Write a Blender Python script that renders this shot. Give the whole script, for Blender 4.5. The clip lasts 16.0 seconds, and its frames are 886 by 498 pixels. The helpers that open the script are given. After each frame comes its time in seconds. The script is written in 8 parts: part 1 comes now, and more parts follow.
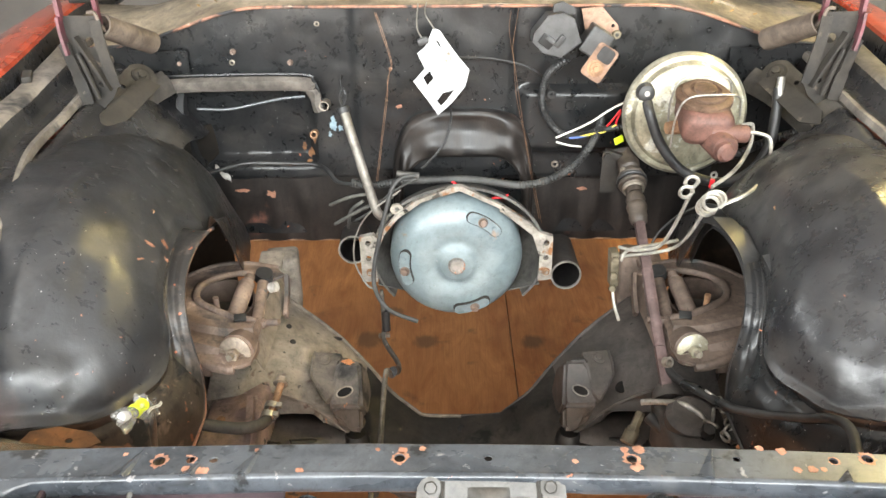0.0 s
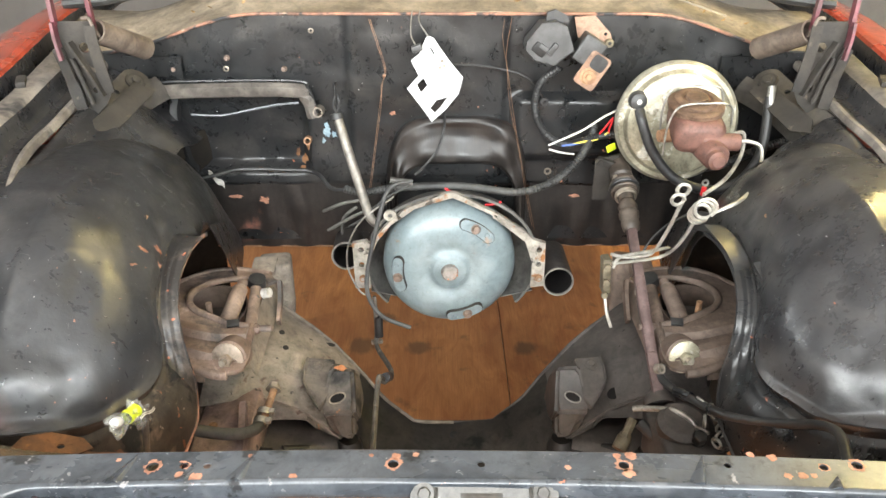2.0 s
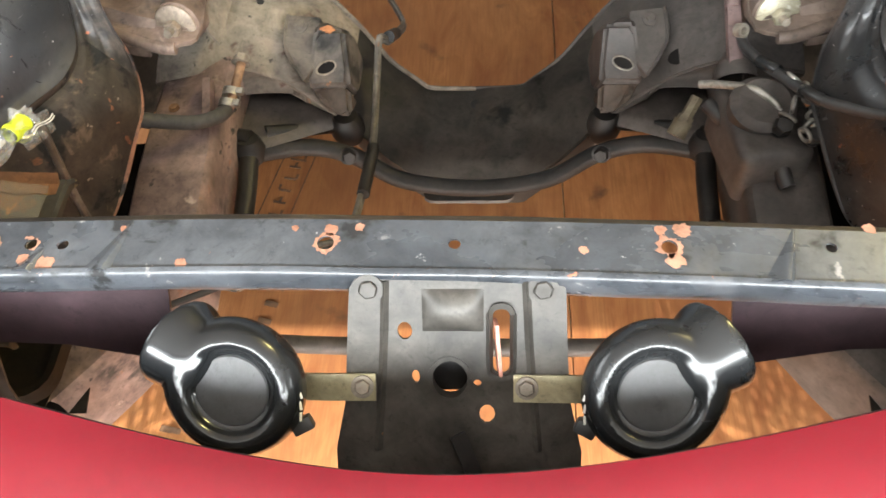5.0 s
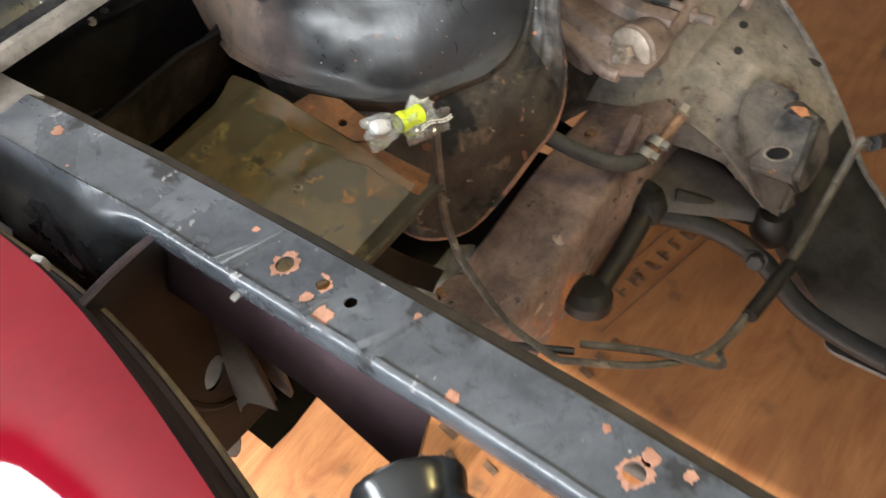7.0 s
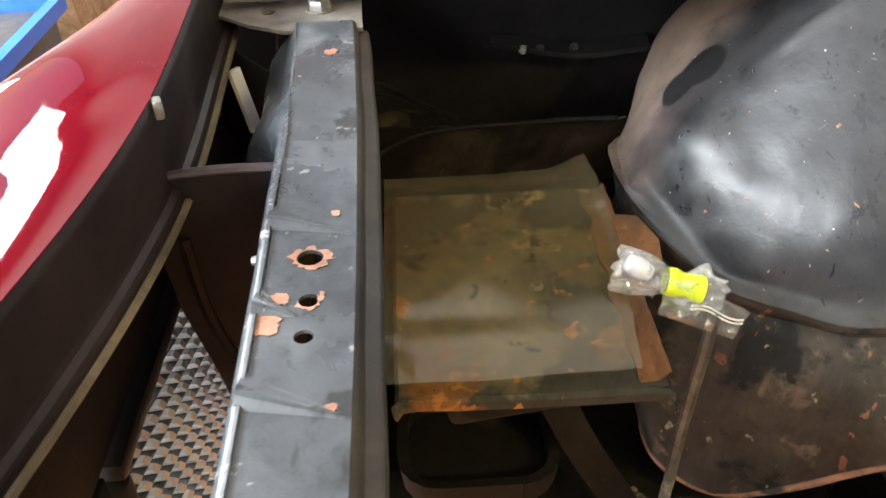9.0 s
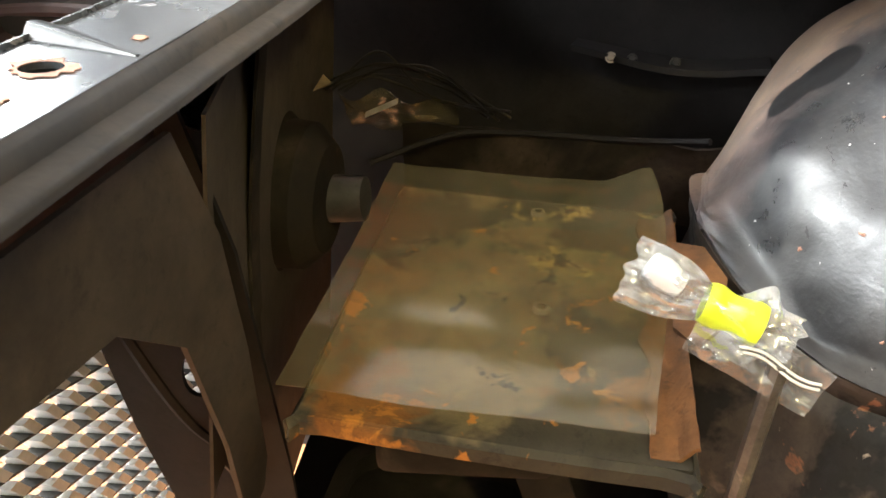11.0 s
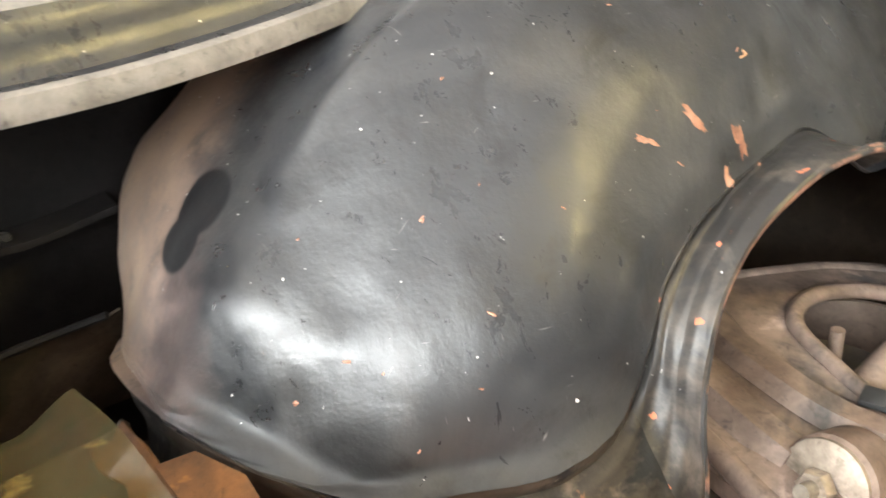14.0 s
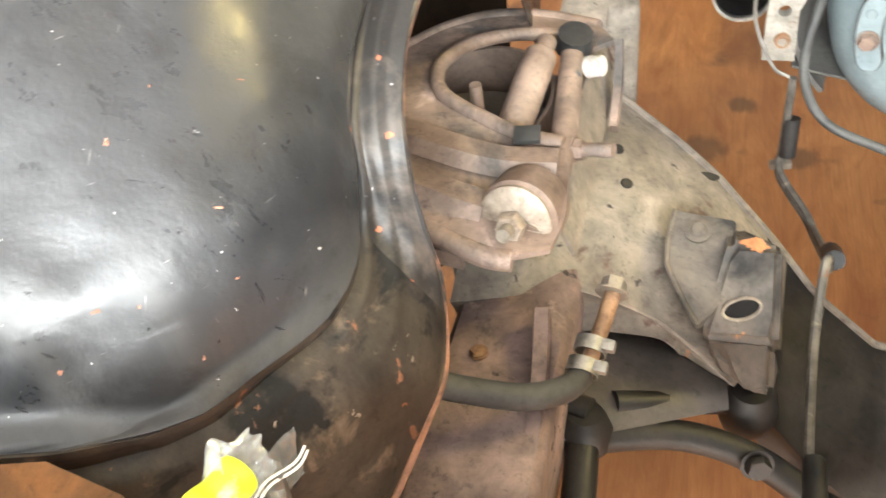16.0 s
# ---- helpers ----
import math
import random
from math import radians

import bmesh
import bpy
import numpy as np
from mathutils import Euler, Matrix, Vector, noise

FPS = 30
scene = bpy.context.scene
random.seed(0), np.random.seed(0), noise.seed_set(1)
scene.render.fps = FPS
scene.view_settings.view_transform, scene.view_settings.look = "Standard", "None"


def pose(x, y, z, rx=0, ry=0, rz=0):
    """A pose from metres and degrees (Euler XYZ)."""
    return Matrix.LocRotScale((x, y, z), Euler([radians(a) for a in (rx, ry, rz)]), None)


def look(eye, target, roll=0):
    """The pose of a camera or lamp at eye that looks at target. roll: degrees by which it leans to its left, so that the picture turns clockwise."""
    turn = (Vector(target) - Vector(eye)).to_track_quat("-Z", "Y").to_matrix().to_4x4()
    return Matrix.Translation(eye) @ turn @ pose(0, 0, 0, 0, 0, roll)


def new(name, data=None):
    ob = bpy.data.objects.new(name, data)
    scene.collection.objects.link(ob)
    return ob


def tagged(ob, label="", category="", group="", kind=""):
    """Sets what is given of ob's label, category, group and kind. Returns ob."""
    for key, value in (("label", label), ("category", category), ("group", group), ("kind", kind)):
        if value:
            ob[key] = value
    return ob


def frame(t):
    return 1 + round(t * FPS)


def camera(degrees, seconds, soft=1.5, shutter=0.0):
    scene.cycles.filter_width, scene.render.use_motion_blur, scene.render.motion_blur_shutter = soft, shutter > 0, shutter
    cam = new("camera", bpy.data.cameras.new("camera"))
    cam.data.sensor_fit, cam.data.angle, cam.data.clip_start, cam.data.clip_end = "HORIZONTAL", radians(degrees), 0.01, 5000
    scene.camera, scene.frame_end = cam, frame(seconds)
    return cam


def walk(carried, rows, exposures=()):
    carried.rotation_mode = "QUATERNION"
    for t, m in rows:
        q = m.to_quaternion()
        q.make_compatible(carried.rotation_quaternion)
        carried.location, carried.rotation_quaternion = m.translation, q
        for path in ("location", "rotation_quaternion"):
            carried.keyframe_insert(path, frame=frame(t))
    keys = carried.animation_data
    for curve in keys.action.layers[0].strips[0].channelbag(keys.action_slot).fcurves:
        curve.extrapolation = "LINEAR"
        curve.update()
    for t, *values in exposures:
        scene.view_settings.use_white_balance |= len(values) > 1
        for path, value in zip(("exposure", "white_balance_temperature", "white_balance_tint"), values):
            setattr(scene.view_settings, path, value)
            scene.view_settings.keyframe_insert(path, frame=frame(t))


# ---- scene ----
cam = camera(56.1, 16.0, shutter=0.35)
PATH = [
    (0, (-0.04, 0.061, 1.562), (-0.037, 1.803, 0.579), -0.3),
    (0.5, (-0.043, 0.061, 1.562), (-0.032, 1.801, 0.578), -0.1),
    (1, (-0.041, 0.057, 1.566), (-0.032, 1.803, 0.591), -0.1),
    (1.5, (-0.039, 0.057, 1.566), (-0.026, 1.807, 0.596), -0.1),
    (2, (-0.042, 0.057, 1.565), (-0.02, 1.806, 0.595), 0.2),
    (2.5, (-0.043, 0.059, 1.563), (-0.024, 1.808, 0.593), 0.2),
    (3, (-0.034, 0.07, 1.548), (-0.032, 1.796, 0.537), 0.1),
    (3.5, (-0.021, 0.132, 1.521), (-0.05, 1.824, 0.454), -1.7),
    (3.7, (-0.016, 0.179, 1.508), (0.007, 1.737, 0.254), -2.8),
    (5.8, (0.079, 0.452, 1.396), (-0.457, 1.467, -0.242), -12.2),
    (6, (0.085, 0.47, 1.392), (-0.61, 1.428, -0.22), -13.2),
    (6.5, (0.062, 0.515, 1.369), (-0.816, 1.362, -0.216), -14.9),
    (7, (-0.009, 0.57, 1.348), (-0.955, 1.379, -0.218), -14.5),
    (7.5, (-0.018, 0.636, 1.302), (-1.234, 1.234, -0.17), -16.9),
    (8, (0.012, 0.681, 1.247), (-1.427, 1.147, -0.063), -7.8),
    (8.5, (0.011, 0.73, 1.204), (-1.525, 0.951, -0.058), -3.7),
    (9, (-0.011, 0.773, 1.172), (-1.635, 0.829, 0.007), -1.9),
    (9.2, (-0.026, 0.78, 1.162), (-1.661, 0.844, 0.011), -0.3),
    (11.3, (-0.139, 0.879, 1.002), (-1.882, 0.602, 0.062), 2.7),
    (11.5, (-0.149, 0.879, 1.003), (-1.92, 0.691, 0.091), 3.1),
    (12, (-0.165, 0.874, 1.008), (-1.963, 0.967, 0.139), 1.5),
    (12.5, (-0.168, 0.87, 1.027), (-1.957, 1.275, 0.229), 0.8),
    (13, (-0.167, 0.865, 1.039), (-1.92, 1.449, 0.274), -1.6),
    (13.5, (-0.193, 0.855, 1.049), (-1.829, 1.66, 0.228), -4.1),
    (14, (-0.252, 0.846, 1.047), (-1.635, 1.994, 0.17), -4.4),
    (14.5, (-0.291, 0.832, 1.066), (-1.418, 2.153, 0.073), -6.1),
    (15, (-0.304, 0.814, 1.096), (-1.116, 2.232, -0.057), -6.9),
    (15.5, (-0.304, 0.821, 1.098), (-0.993, 2.156, -0.223), -7.3),
    (16, (-0.292, 0.827, 1.098), (-0.843, 2.16, -0.287), -10.2),
]
EXPOSURES = [(0, 0.90, 6900, 10), (2.5, 0.93, 6900, 10), (3.7, 1.06, 6900, 10), (6, 0.93, 6680, 10), (6.5, 0.58, 6650, 10), (7, 0.56, 6600, 10), (7.6, 0.74, 6600, 10), (8.5, 0.86, 6550, 10), (9, 0.91, 6550, 10), (11.5, 1.42, 6900, 10), (14, 1.42, 6900, 10), (16, 1.66, 6900, 10)]
walk(cam, [(t, look(eye, target, roll)) for t, eye, target, roll in PATH], EXPOSURES)

# ---- light: daylight through the open garage door and two unseen side windows, one warm lamp inside ----
world = bpy.data.worlds.new("sky")
scene.world = world
world.use_nodes = True
wn = world.node_tree.nodes
sky = wn.new("ShaderNodeTexSky")
sky.sky_type = 'NISHITA'
sky.sun_disc = False
sky.sun_elevation, sky.sun_rotation = radians(31), radians(189)
world.node_tree.links.new(sky.outputs[0], wn["Background"].inputs[0])
wn["Background"].inputs[1].default_value = 0.052


def lamp(name, kind, energy, m, colour=(1, 1, 1), **kw):
    d = bpy.data.lights.new(name, kind)
    d.energy, d.color = energy, colour
    for k, v in kw.items():
        if k == "angle":
            d.angle = v
        elif k == "size":
            d.shape, d.size, d.size_y = 'RECTANGLE', v[0], v[1]
    ob = new(name, d)
    ob.matrix_world = m
    return ob


lamp("sun", 'SUN', 5.0, look((0.6, -4, 2.4), (0, 0, 0)), (1, 0.95, 0.88), angle=radians(1.0))
# daylight in the door's opening (sky above, driveway below) and in the side windows
DOOR_Y, CEIL, HEAD = -1.35, 2.95, 2.52
lamp("door_sky", 'AREA', 265, look((0, DOOR_Y, 2.17), (0, 1.6, 1.6)), (0.88, 0.95, 1.0), size=(6.4, 0.68))
lamp("door_driveway", 'AREA', 235, look((0, DOOR_Y, 0.50), (0, 1.6, 0.70)), (1.0, 0.97, 0.93), size=(6.8, 0.9))
lamp("window_daylight_east", 'AREA', 18, look((3.68, 0.35, 1.35), (0, 0.9, 0.9)), (0.90, 0.96, 1.0), size=(1.0, 0.7))
# west window is assumed and added, set back so its reflection misses the header
lamp("assumed_daylight_west", 'AREA', 32, look((-3.68, 1.75, 1.90), (0, 1.2, 0.9)), (0.90, 0.96, 1.0), size=(2.0, 1.3))



# ---- materials ----
def nodes_of(name):
    m = bpy.data.materials.new(name)
    m.use_nodes = True
    nt = m.node_tree
    return m, nt.nodes, nt.links, nt.nodes["Principled BSDF"]


def noise_node(n, l, co, scale, detail=4, rough=0.55, dist=0.0):
    t = n.new("ShaderNodeTexNoise")
    t.inputs["Scale"].default_value, t.inputs["Detail"].default_value = scale, detail
    t.inputs["Roughness"].default_value, t.inputs["Distortion"].default_value = rough, dist
    l.new(co, t.inputs["Vector"])
    return t.outputs["Fac"]


def ramp(n, l, fac, lo, hi, a=0.0, b=1.0):
    r = n.new("ShaderNodeMapRange")
    r.clamp = True
    for k, v in zip(("From Min", "From Max", "To Min", "To Max"), (lo, hi, a, b)):
        r.inputs[k].default_value = v
    l.new(fac, r.inputs["Value"])
    return r.outputs["Result"]


def mix(n, l, fac, a, b):
    m = n.new("ShaderNodeMix")
    m.data_type = 'RGBA'
    if isinstance(fac, float):
        m.inputs[0].default_value = fac
    else:
        l.new(fac, m.inputs[0])
    for sock, v in ((m.inputs[6], a), (m.inputs[7], b)):
        if isinstance(v, tuple):
            sock.default_value = (*v, 1)
        else:
            l.new(v, sock)
    return m.outputs[2]


def surf(name, c1, c2, scale=7.0, rough=(0.4, 0.65), metal=0.0, bump=0.15, bscale=90.0, chips=(), streak=None, coat=0.0, spread=(0.35, 0.65), var=0.0, spec=0.5, grime=0.45):
    """A worn surface. chips: rows of (colour, noise scale, threshold, softness); streak: (sx, sy, sz) stretches the grain."""
    m, n, l, p = nodes_of(name)
    tc = n.new("ShaderNodeTexCoord")
    co = tc.outputs["Object"]
    if streak:
        mp = n.new("ShaderNodeMapping")
        mp.inputs["Scale"].default_value = streak
        l.new(co, mp.inputs["Vector"])
        gco = mp.outputs["Vector"]
    else:
        gco = co
    big = noise_node(n, l, gco, scale, 6, 0.6, 0.4)
    fine = noise_node(n, l, gco, bscale, 3, 0.6)
    col = mix(n, l, ramp(n, l, big, *spread), c1, c2)
    col = mix(n, l, ramp(n, l, fine, 0.35, 0.75, 0.0, 0.35), col, c2)
    if var:
        oi = n.new("ShaderNodeObjectInfo")
        col = mix(n, l, ramp(n, l, oi.outputs["Random"], 0, 1, 0.0, var), col, c2)
    rgh = ramp(n, l, big, 0.3, 0.7, rough[0], rough[1])
    for c, sc, th, so in chips:
        ch = noise_node(n, l, co, sc, 5, 0.62, 0.3)
        f = ramp(n, l, ch, th, th + so)
        col = mix(n, l, f, col, c)
        mx = n.new("ShaderNodeMix")
        l.new(f, mx.inputs[0])
        l.new(rgh, mx.inputs[2])
        mx.inputs[3].default_value = 0.8
        rgh = mx.outputs[0]
    # old grime: fine blotches and pinholes that break up the coat
    if grime:
        for gsc, gd, lo_, hi_, dark in ((24, 8, 0.36, 0.62, 1 - grime), (115, 4, 0.30, 0.44, 1 - 0.8 * grime)):
            gm = n.new("ShaderNodeMix")
            gm.data_type, gm.blend_type = 'RGBA', 'MULTIPLY'
            gm.inputs[0].default_value = 1.0
            l.new(col, gm.inputs[6])
            l.new(ramp(n, l, noise_node(n, l, co, gsc, gd, 0.72, 0.4), lo_, hi_, dark, 1.1), gm.inputs[7])
            col = gm.outputs[2]
    l.new(col, p.inputs["Base Color"])
    l.new(rgh, p.inputs["Roughness"])
    p.inputs["Metallic"].default_value = metal
    p.inputs["Specular IOR Level"].default_value = spec
    if coat:
        p.inputs["Coat Weight"].default_value, p.inputs["Coat Roughness"].default_value = coat, 0.04
    if bump:
        b = n.new("ShaderNodeBump")
        b.inputs["Strength"].default_value, b.inputs["Distance"].default_value = bump, 0.002
        l.new(fine, b.inputs["Height"])
        l.new(b.outputs[0], p.inputs["Normal"])
    return m


PRIMER = (0.42, 0.14, 0.075)
PALE = (0.55, 0.50, 0.44)
M_MAROON = surf("dark maroon overspray", (0.009, 0.005, 0.005), (0.026, 0.015, 0.014), 8, (0.42, 0.65), bump=0.1, bscale=80, spec=0.35, chips=(((0.07, 0.052, 0.036), 9, 0.66, 0.1),))


def black_paint(name, lo, hi, rough, dust, stains=(), bands=(), film=(3.1, 0.46, 0.70), flakes=0.715, spec=0.6):
    """Old black enamel: glossy but scuffed, with dust, fine scratches, pinhole specks and flakes down to the primer.
    stains: (centre, radius, colour); bands: (direction, from, to, colour)."""
    m, n, l, p = nodes_of(name)
    co = n.new("ShaderNodeTexCoord").outputs["Object"]
    big = noise_node(n, l, co, 5, 6, 0.62, 0.5)
    mid = noise_node(n, l, co, 19, 6, 0.68, 0.3)
    fine = noise_node(n, l, co, 75, 3, 0.6)
    col = mix(n, l, ramp(n, l, big, 0.36, 0.66), lo, hi)
    haze = ramp(n, l, noise_node(n, l, co, film[0], 7, 0.7, 0.6), film[1], film[2])
    rub = n.new("ShaderNodeMapping")
    rub.inputs["Rotation"].default_value, rub.inputs["Scale"].default_value = (0.3, 0.5, 0.9), (1.0, 1.7, 0.8)
    l.new(co, rub.inputs["Vector"])
    blend = n.new("ShaderNodeMix")
    blend.inputs[0].default_value = 0.55
    l.new(mid, blend.inputs[2])
    l.new(noise_node(n, l, rub.outputs[0], 46, 5, 0.75, 0.6), blend.inputs[3])
    rgh = ramp(n, l, blend.outputs[0], 0.36, 0.62, rough[0], rough[1])

    def over(fac, c, rr):
        nonlocal col, rgh
        col = mix(n, l, fac, col, c)
        mx = n.new("ShaderNodeMix")
        l.new(fac, mx.inputs[0])
        l.new(rgh, mx.inputs[2])
        mx.inputs[3].default_value = rr
        rgh = mx.outputs[0]

    def times(a, k):
        q = n.new("ShaderNodeMath")
        q.operation = 'MULTIPLY'
        l.new(a, q.inputs[0])
        if isinstance(k, float):
            q.inputs[1].default_value = k
        else:
            l.new(k, q.inputs[1])
        return q.outputs[0]
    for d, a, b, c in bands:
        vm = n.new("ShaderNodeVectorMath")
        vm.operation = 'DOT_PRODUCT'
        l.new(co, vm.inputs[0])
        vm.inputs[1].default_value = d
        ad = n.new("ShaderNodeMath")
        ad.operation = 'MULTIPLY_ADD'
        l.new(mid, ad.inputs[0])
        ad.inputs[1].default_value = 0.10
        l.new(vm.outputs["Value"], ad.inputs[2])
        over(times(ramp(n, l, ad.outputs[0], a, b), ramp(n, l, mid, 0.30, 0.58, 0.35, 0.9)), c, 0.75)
    over(times(haze, dust[1]), dust[0], 0.50)
    for ctr, r, c in stains:
        vm = n.new("ShaderNodeVectorMath")
        vm.operation = 'DISTANCE'
        l.new(co, vm.inputs[0])
        vm.inputs[1].default_value = ctr
        over(ramp(n, l, vm.outputs["Value"], r, r * 0.86), c, 0.5)
    # fine scratches in three directions
    for k, (rot, sc) in enumerate(((25, (16, 330, 60)), (-50, (300, 20, 55)), (80, (60, 22, 340)))):
        mp = n.new("ShaderNodeMapping")
        mp.inputs["Rotation"].default_value = (radians(rot * 0.6), radians(rot), radians(rot))
        mp.inputs["Scale"].default_value = sc
        l.new(co, mp.inputs["Vector"])
        sn = noise_node(n, l, mp.outputs[0], 1.0, 2, 0.5)
        over(times(ramp(n, l, sn, 0.745, 0.79), times(ramp(n, l, big, 0.42, 0.6), 0.6)), (0.26, 0.25, 0.24), 0.55)
    over(ramp(n, l, noise_node(n, l, co, 13, 7, 0.70, 0.4), 0.55, 0.66, 0.0, 0.85), (0.009, 0.009, 0.010), 0.42)
    over(ramp(n, l, noise_node(n, l, co, 33, 4, 0.6, 0.4), flakes, flakes + 0.012), PRIMER, 0.8)
    over(ramp(n, l, noise_node(n, l, co, 230, 2, 0.5), 0.755, 0.775), (0.55, 0.54, 0.52), 0.8)
    l.new(col, p.inputs["Base Color"])
    l.new(rgh, p.inputs["Roughness"])
    p.inputs["Specular IOR Level"].default_value = spec
    hs = n.new("ShaderNodeMath")
    hs.operation = 'MULTIPLY_ADD'
    l.new(mid, hs.inputs[0])
    hs.inputs[1].default_value = 2.2
    l.new(fine, hs.inputs[2])
    b = n.new("ShaderNodeBump")
    b.inputs["Strength"].default_value, b.inputs["Distance"].default_value = 0.20, 0.002
    l.new(hs.outputs[0], b.inputs["Height"])
    l.new(b.outputs[0], p.inputs["Normal"])
    return m


M_BLACK = black_paint("worn black paint", (0.010, 0.010, 0.012), (0.032, 0.032, 0.033), (0.17, 0.42), ((0.15, 0.14, 0.13), 0.40))
M_DOME = black_paint("worn black wheelhouse paint", (0.008, 0.009, 0.011), (0.028, 0.029, 0.032), (0.20, 0.50), ((0.15, 0.14, 0.13), 0.32),
                     stains=(((-0.727, 1.044, 0.855), 0.026, (0.010, 0.010, 0.011)), ((-0.728, 1.022, 0.832), 0.021, (0.010, 0.010, 0.011))),
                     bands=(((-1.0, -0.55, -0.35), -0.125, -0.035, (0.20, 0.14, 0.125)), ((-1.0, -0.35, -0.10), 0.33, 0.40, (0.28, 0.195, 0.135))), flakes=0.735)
M_BAR = surf("worn grey-black support paint", (0.036, 0.042, 0.050), (0.078, 0.084, 0.094), 6, (0.20, 0.38), bump=0.06, bscale=60, spec=0.6, streak=(0.6, 1.6, 1.6),
             chips=(((0.115, 0.118, 0.126), 9, 0.57, 0.15), ((0.012, 0.012, 0.013), 14, 0.59, 0.06), ((0.22, 0.21, 0.21), 50, 0.66, 0.03), (PRIMER, 40, 0.715, 0.012), ((0.40, 0.38, 0.38), 80, 0.70, 0.02)))
M_WALL = black_paint("dusty black firewall paint", (0.007, 0.008, 0.009), (0.023, 0.023, 0.024), (0.17, 0.46), ((0.09, 0.080, 0.070), 0.26), film=(9, 0.52, 0.68), spec=0.46)
M_TOE = surf("brown-stained lower firewall", (0.006, 0.006, 0.0065), (0.030, 0.024, 0.021), 9, (0.28, 0.6), bump=0.2, bscale=50, streak=(3.0, 1.0, 0.5),
             chips=(((0.16, 0.07, 0.05), 6, 0.60, 0.1), ((0.4, 0.38, 0.35), 40, 0.75, 0.02)))
M_DUST = surf("dusty beige undercoat", (0.12, 0.098, 0.080), (0.28, 0.242, 0.198), 7, (0.55, 0.85), bump=0.35, bscale=45,
              chips=(((0.07, 0.058, 0.050), 6, 0.55, 0.14), ((0.10, 0.06, 0.045), 19, 0.62, 0.08), ((0.05, 0.045, 0.04), 45, 0.66, 0.04), ((0.5, 0.22, 0.10), 12, 0.715, 0.02), ((0.55, 0.5, 0.44), 10, 0.70, 0.06)))
M_RAIL = surf("rusty frame paint", (0.115, 0.080, 0.072), (0.30, 0.215, 0.195), 9, (0.45, 0.8), bump=0.35, bscale=50,
              chips=(((0.40, 0.16, 0.07), 8, 0.58, 0.06), ((0.055, 0.048, 0.046), 10, 0.60, 0.08), ((0.42, 0.34, 0.30), 17, 0.64, 0.06), ((0.03, 0.028, 0.028), 36, 0.64, 0.05)))
M_FDARK = surf("dark greasy frame", (0.030, 0.027, 0.026), (0.085, 0.073, 0.066), 8, (0.45, 0.7), bump=0.2, bscale=50,
               chips=(((0.2, 0.15, 0.12), 20, 0.72, 0.05),))
M_ARM = surf("dirty brown suspension arm", (0.11, 0.072, 0.053), (0.26, 0.19, 0.155), 10, (0.45, 0.75), bump=0.25, bscale=60,
             chips=(((0.07, 0.062, 0.058), 9, 0.56, 0.10), ((0.46, 0.34, 0.28), 12, 0.62, 0.10), ((0.07, 0.08, 0.09), 15, 0.66, 0.05)))
# the brown arm colour again, darkened to stand in for shade
M_ARM_SHADED = surf("shaded brown suspension arm", (0.065, 0.046, 0.036), (0.165, 0.12, 0.096), 10, (0.5, 0.8), bump=0.2, bscale=60,
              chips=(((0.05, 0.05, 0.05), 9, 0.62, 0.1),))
M_COWL = surf("dusty tan cowl", (0.115, 0.090, 0.060), (0.27, 0.223, 0.165), 9, (0.7, 0.9), bump=0.25, bscale=60,
              chips=(((0.10, 0.075, 0.06), 7, 0.62, 0.1),))
M_LEDGE = surf("dusty grey ledge", (0.07, 0.062, 0.055), (0.22, 0.195, 0.17), 8, (0.5, 0.75), bump=0.15, bscale=60,
               chips=(((0.03, 0.03, 0.032), 9, 0.60, 0.1), ((0.5, 0.42, 0.28), 30, 0.72, 0.03)))
M_APRON = surf("mottled brown-black apron", (0.014, 0.012, 0.011), (0.062, 0.049, 0.039), 13, (0.42, 0.75), bump=0.3, bscale=70, spec=0.4, streak=(1.6, 1.6, 0.7),
               chips=(((0.15, 0.115, 0.088), 17, 0.58, 0.07), ((0.009, 0.009, 0.010), 12, 0.53, 0.06), ((0.24, 0.11, 0.065), 29, 0.665, 0.03), ((0.30, 0.26, 0.22), 46, 0.68, 0.03)))
M_FLANGE = black_paint("chipped black flange paint", (0.008, 0.008, 0.009), (0.030, 0.028, 0.027), (0.26, 0.60), ((0.16, 0.13, 0.105), 0.45), film=(12, 0.53, 0.65), flakes=0.665, spec=0.5)
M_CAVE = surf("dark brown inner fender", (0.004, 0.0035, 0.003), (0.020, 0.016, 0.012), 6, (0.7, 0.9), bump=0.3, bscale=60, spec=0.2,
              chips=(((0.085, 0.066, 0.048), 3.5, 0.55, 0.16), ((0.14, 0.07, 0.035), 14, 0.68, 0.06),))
# also laid in holes and hollows, where it stands in for shade
M_MATT = surf("matt black coat and hollow shade", (0.004, 0.004, 0.004), (0.013, 0.011, 0.011), 9, (0.6, 0.85), bump=0.15, bscale=70, spec=0.2)
M_BROWNP = surf("dusty brown panel", (0.018, 0.014, 0.011), (0.062, 0.049, 0.037), 7, (0.6, 0.85), bump=0.15, bscale=60)
M_PURPLE = surf("purple-black baffle paint", (0.018, 0.011, 0.013), (0.060, 0.036, 0.042), 5, (0.35, 0.6), bump=0.08, bscale=60)
M_RUST = surf("flaking rust", (0.075, 0.036, 0.016), (0.22, 0.095, 0.035), 16, (0.65, 0.9), bump=0.35, bscale=90,
              chips=(((0.07, 0.05, 0.035), 13, 0.60, 0.1), ((0.5, 0.22, 0.05), 10, 0.66, 0.06)))
